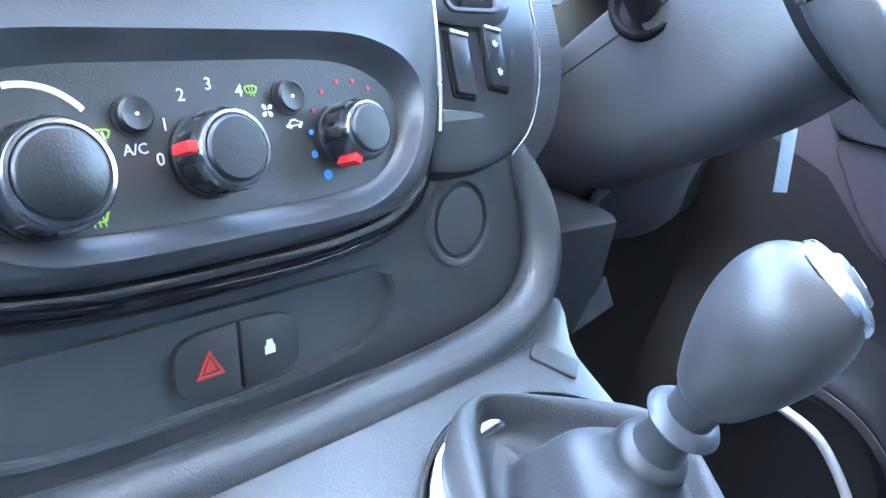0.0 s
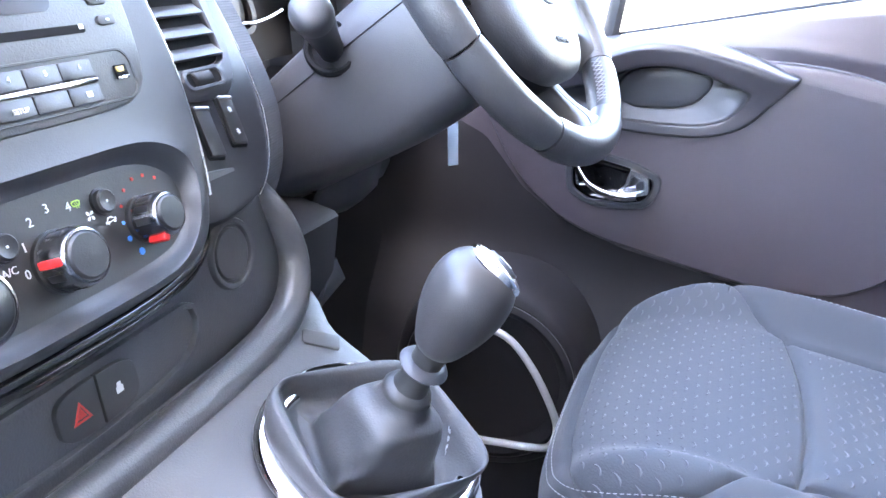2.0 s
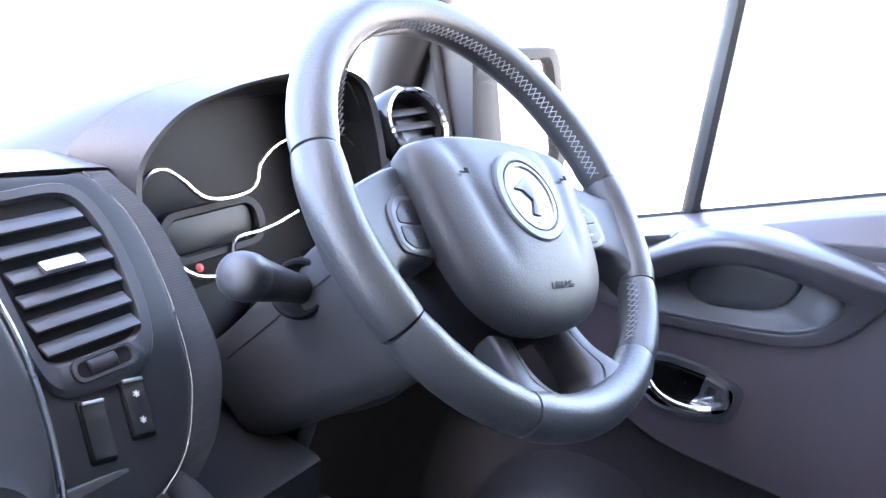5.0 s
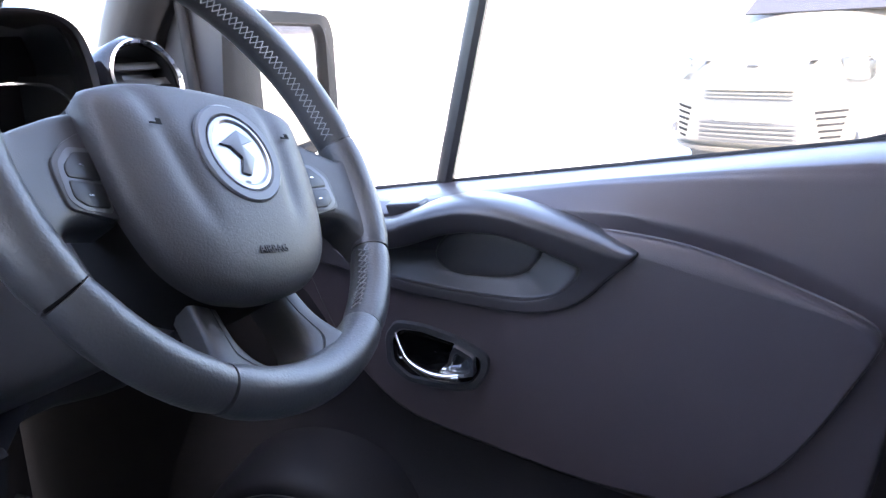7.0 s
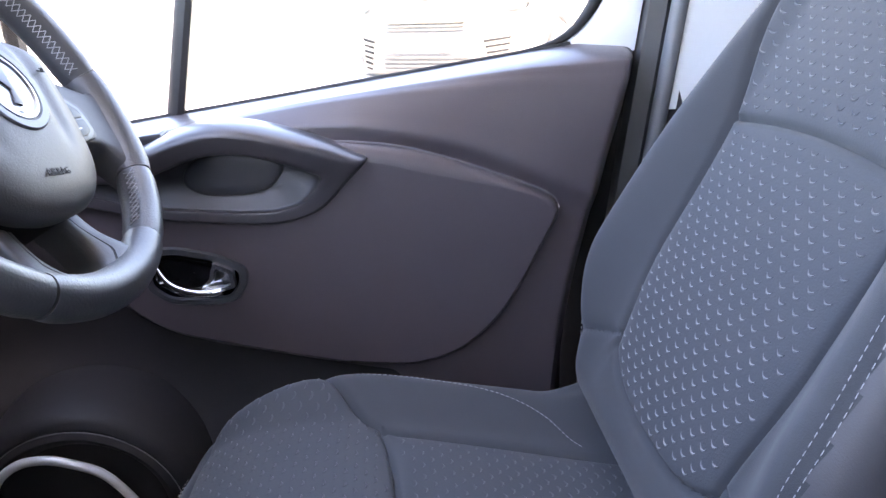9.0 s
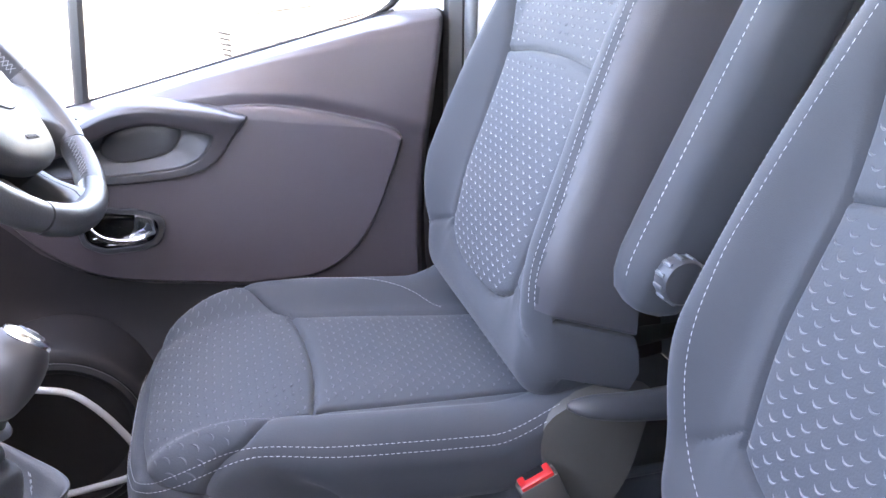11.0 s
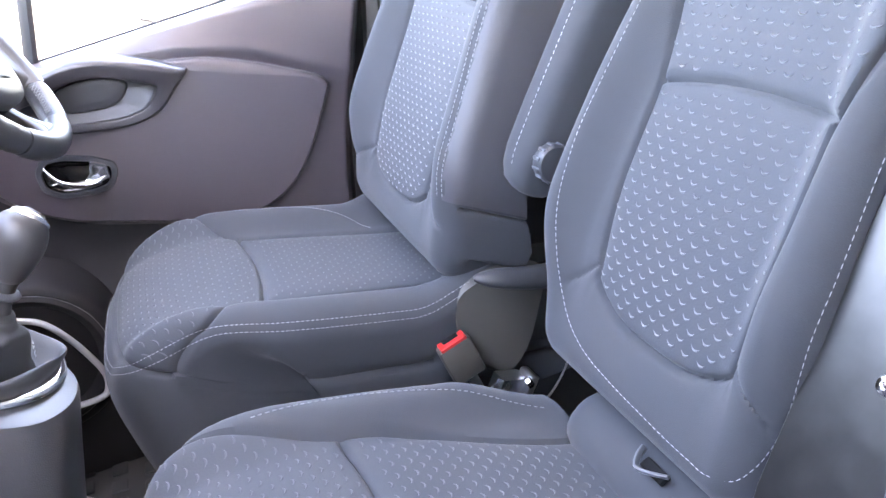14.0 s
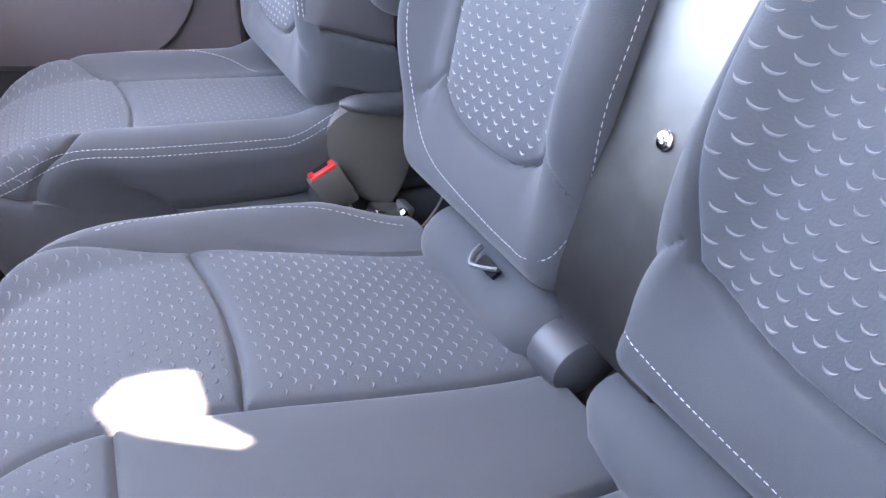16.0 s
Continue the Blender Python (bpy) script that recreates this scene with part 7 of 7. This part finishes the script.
# ---------------------------------------------------------------- footwell and small things
def build_footwell():
    mat = thing("floor_mat", "dark rubber floor mat with raised pads", "floor mat")
    o = rounded(0.56, 0.42, 0.04, 5)
    plate("sheet", o, 0.008, 0.003, pose(0.52, 0.46, 0.008), MAT, mat, "dark rubber sheet")
    frame_ring("edge", o, rounded(0.53, 0.39, 0.03, 5), 0.006, pose(0.52, 0.46, 0.013), MAT, mat, "", 0.002)
    for i in range(9):
        for j in range(6):
            part("pad", box_bm((0.036, 0.030, 0.006), pose(0.30 + 0.055 * i + 0.0275 * (j % 2), 0.31 + 0.06 * j, 0.0095), 0.003), MAT, mat)
    tag = thing("key_tag", "pale blue-white plastic key tag hanging under the column", "key tag")
    bm = box_bm((0.0135, 0.0022, 0.058), pose(0.511, 0.415, 0.657, 0, 3, -40), 0.001)
    part("card", bm, PAPER_BLUE, tag, "pale plastic tag")
    tube("string", [(0.511, 0.415, 0.686), (0.505, 0.416, 0.70), (0.495, 0.42, 0.73)], 0.0008, RUBBER, tag, "thin black cord")
    for x, y, z, w, name in ((0.33, 0.80, 0.18, 0.07, "clutch_pedal"), (0.45, 0.80, 0.18, 0.07, "brake_pedal"), (0.57, 0.82, 0.14, 0.05, "throttle_pedal")):
        ped = thing(name, "black rubber foot pedal on its arm in the footwell", "pedal", "foot pedals")
        part("pad", box_bm((w, 0.015, 0.06), pose(x, y, z, 30, 0, 0), 0.004), RUBBER, ped)
        tube("arm", [(x, y + 0.01, z), (x, y + 0.06, z + 0.12), (x, y + 0.05, z + 0.35)], 0.008, PLASTIC_LOW, ped)
    for k, (x, y, r) in enumerate(((0.558, 0.533, 44), (0.462, 0.510, 62))):
        sheet = thing("paper_sheet", "white dealer paper mat with dark printed band on the floor", "paper", "paper mats on the floor")
        m = pose(x, y, 0.016 + 0.004 * k, 0, 0, r)
        part("page", box_bm((0.30, 0.21, 0.0012), m, 0), PAPER, sheet, "white paper", False)
        part("printed_band", box_bm((0.28, 0.05, 0.0004), m @ Matrix.Translation((0, -0.045, 0.001)), 0), PRINT, sheet, "dark printed band", False)
        part("printed_line", box_bm((0.28, 0.008, 0.0004), m @ Matrix.Translation((0, -0.012, 0.001)), 0), MAROON, sheet, "dark red printed line", False)
        o = [(0.015 * math.cos(t), 0.015 * math.sin(t)) for t in [2 * math.pi * q / 24 for q in range(24)]]
        i = [(0.009 * math.cos(t), 0.009 * math.sin(t)) for t in [2 * math.pi * q / 24 for q in range(24)]]
        frame_ring("printed_ring", o, i, 0.0003, m @ Matrix.Translation((0.10, -0.055, 0.0016)), WHITE_MARK, sheet, "plain white printed ring", 0.0001)
        part("printed_bar", box_bm((0.13, 0.016, 0.0004), m @ Matrix.Translation((0.005, -0.055, 0.0014)), 0), WHITE_MARK, sheet, "white printed bar", False)


build_footwell()


# ---------------------------------------------------------------- parked van outside
def build_car():
    c = thing("parked_van", "pale beige parked van with black grilles seen through the driver's window", "van")
    m = pose(8.62, -0.50, -0.58, 0, 0, -31) @ Matrix.Diagonal((1.15, 1.15, 1.15, 1))
    prof = [(0.25, 0.20), (0.02, 0.21), (-0.035, 0.27), (-0.055, 0.42), (-0.045, 0.60), (-0.01, 0.80), (0.045, 0.95), (0.15, 1.06), (0.45, 1.15), (0.95, 1.28), (1.2, 1.42), (1.75, 1.93), (2.3, 2.04), (4.9, 2.04), (5.0, 1.9), (5.0, 0.4), (2.4, 0.28)]
    line = spline([(a, b, 0) for a, b in prof], 96, True)

    def nose(s):
        return 0.40 * abs(s) ** 3.2

    def front(y, z, out=0.0):
        """A place on the van's face, out metres ahead of it."""
        near = [p for p in line if p.x < 0.6 and abs(p.y - z) < 0.08]
        x = min(near, key=lambda p: abs(p.y - z)).x if near else 0.0
        return Vector((x + nose(y / 0.95) - out, y, z))

    rows = []
    for k in range(25):
        s = k / 12 - 1
        rows.append([m @ Vector((p.x + nose(s) * (1 if p.x < 1.3 else max(0.0, 1 - (p.x - 1.3))), 0.95 * s * (1 - 0.12 * step(1.3, 2.0, p.y)), p.y)) for p in line])
    loft("body", rows, CAR_PAINT, c, "pale beige painted body")

    def strip(y0, y1, z, h, out, tilt=0.0, n=10):
        """A thin bar that follows the curve of the face."""
        bm = bmesh.new()
        rings = []
        for k in range(n + 1):
            y = y0 + (y1 - y0) * k / n
            zz = z + tilt * (y - y0)
            rings.append([bm.verts.new(m @ (front(y, zz + d, o))) for d, o in ((-h / 2, -0.01), (-h / 2, out), (h / 2, out), (h / 2, -0.01))])
        for a, b in zip(rings, rings[1:]):
            for i in range(4):
                bm.faces.new((a[i], a[(i + 1) % 4], b[(i + 1) % 4], b[i]))
        bm.faces.new(rings[0])
        bm.faces.new(rings[-1])
        return bm

    for name, w, z0, z1, n, label in (("grille", 0.42, 0.69, 0.81, 3, "upper grille opening"), ("lower_grille", 0.46, 0.32, 0.50, 4, "lower grille opening")):
        g = part(name, strip(-w, w, (z0 + z1) / 2, z1 - z0, 0.006), GRILLE, c, label)
        for k in range(n):
            part("grille_bar", strip(-w * 0.97, w * 0.97, z0 + (z1 - z0) * (k + 0.75) / (n + 0.5), 0.014, 0.022), CAR_PAINT, g)
    part("plate", strip(-0.28, 0.28, 0.585, 0.14, 0.03), WHITE_MARK, c, "pale blank number plate")
    part("bumper_lip", strip(-0.82, 0.82, 0.245, 0.05, 0.05, 0, 16), CAR_PAINT, c, "pale lower bumper lip")
    part("underside", box_bm((0.5, 1.2, 0.14), m @ pose(0.35, 0, 0.15), 0.02), RUBBER, c, "black underside")
    for s in (-1, 1):
        for k in range(6):
            part("side_vent", strip(s * (0.58 + 0.012 * k), s * (0.79 - 0.008 * k), 0.60 - 0.052 * k, 0.02, 0.008, 0.1 * s), SHADE_BLACK, c)
        part("bonnet_line", strip(s * 0.10, s * 0.52, 1.035, 0.012, 0.006, -0.03 * s), SHADE_BLACK, c, "thin dark gap of the bonnet")
        lathe("fog_lamp", [(0.045, 0), (0.045, 0.02), (0.03, 0.024), (0.0, 0.02)], m @ Matrix.Translation(front(0.86 * s, 0.40, 0.0)) @ pose(0, 0, 0, 0, -90, 35 * s), SATIN_GREY, c, "small round fog lamp", 20)
        part("headlight", box_bm((0.22, 0.30, 0.2), m @ pose(0.30, 0.76 * s, 0.95, 0, 0, 30 * s), 0.05), GLASS, c, "clear headlight")
        wm = m @ pose(0.98, 0.92 * s, 0.34, 90, 0, 0)
        wh = lathe("wheel", [(0.2, -0.1), (0.31, -0.11), (0.345, -0.07), (0.345, 0.07), (0.31, 0.11), (0.2, 0.1)], wm, RUBBER, c, "black tyre", 28)
        lathe("rim", [(0.2, -0.10), (0.2, 0.10), (0.05, 0.11)], wm, SATIN, wh, "", 20)
        arch = [m @ Vector((0.98 + 0.41 * math.cos(a), 0.94 * s, 0.34 + 0.41 * math.sin(a))) for a in [math.pi * k / 18 for k in range(19)]]
        tube("arch", arch, 0.04, RUBBER, c, "dark wheel arch", False, 8)
    part("badge", plate_bm([(-0.055, 0), (0.055, 0), (0, 0.06)], 0.02, 0.004, m @ frame_axes(front(0, 0.985, 0.012), (0, -1, 0), (0.25, 0, 1))), SATIN_GREY, c, "plain grey front badge shape")
    bm = plate_bm([(-0.72, 0), (0.72, 0), (0.62, 0.62), (-0.62, 0.62)], 0.02, 0, m @ frame_axes((1.20, 0, 1.44), (0, -1, 0), (0.74, 0, 0.67)))
    part("windscreen", bm, SCREEN_DARK, c, "dark windscreen")
    return c


build_car()
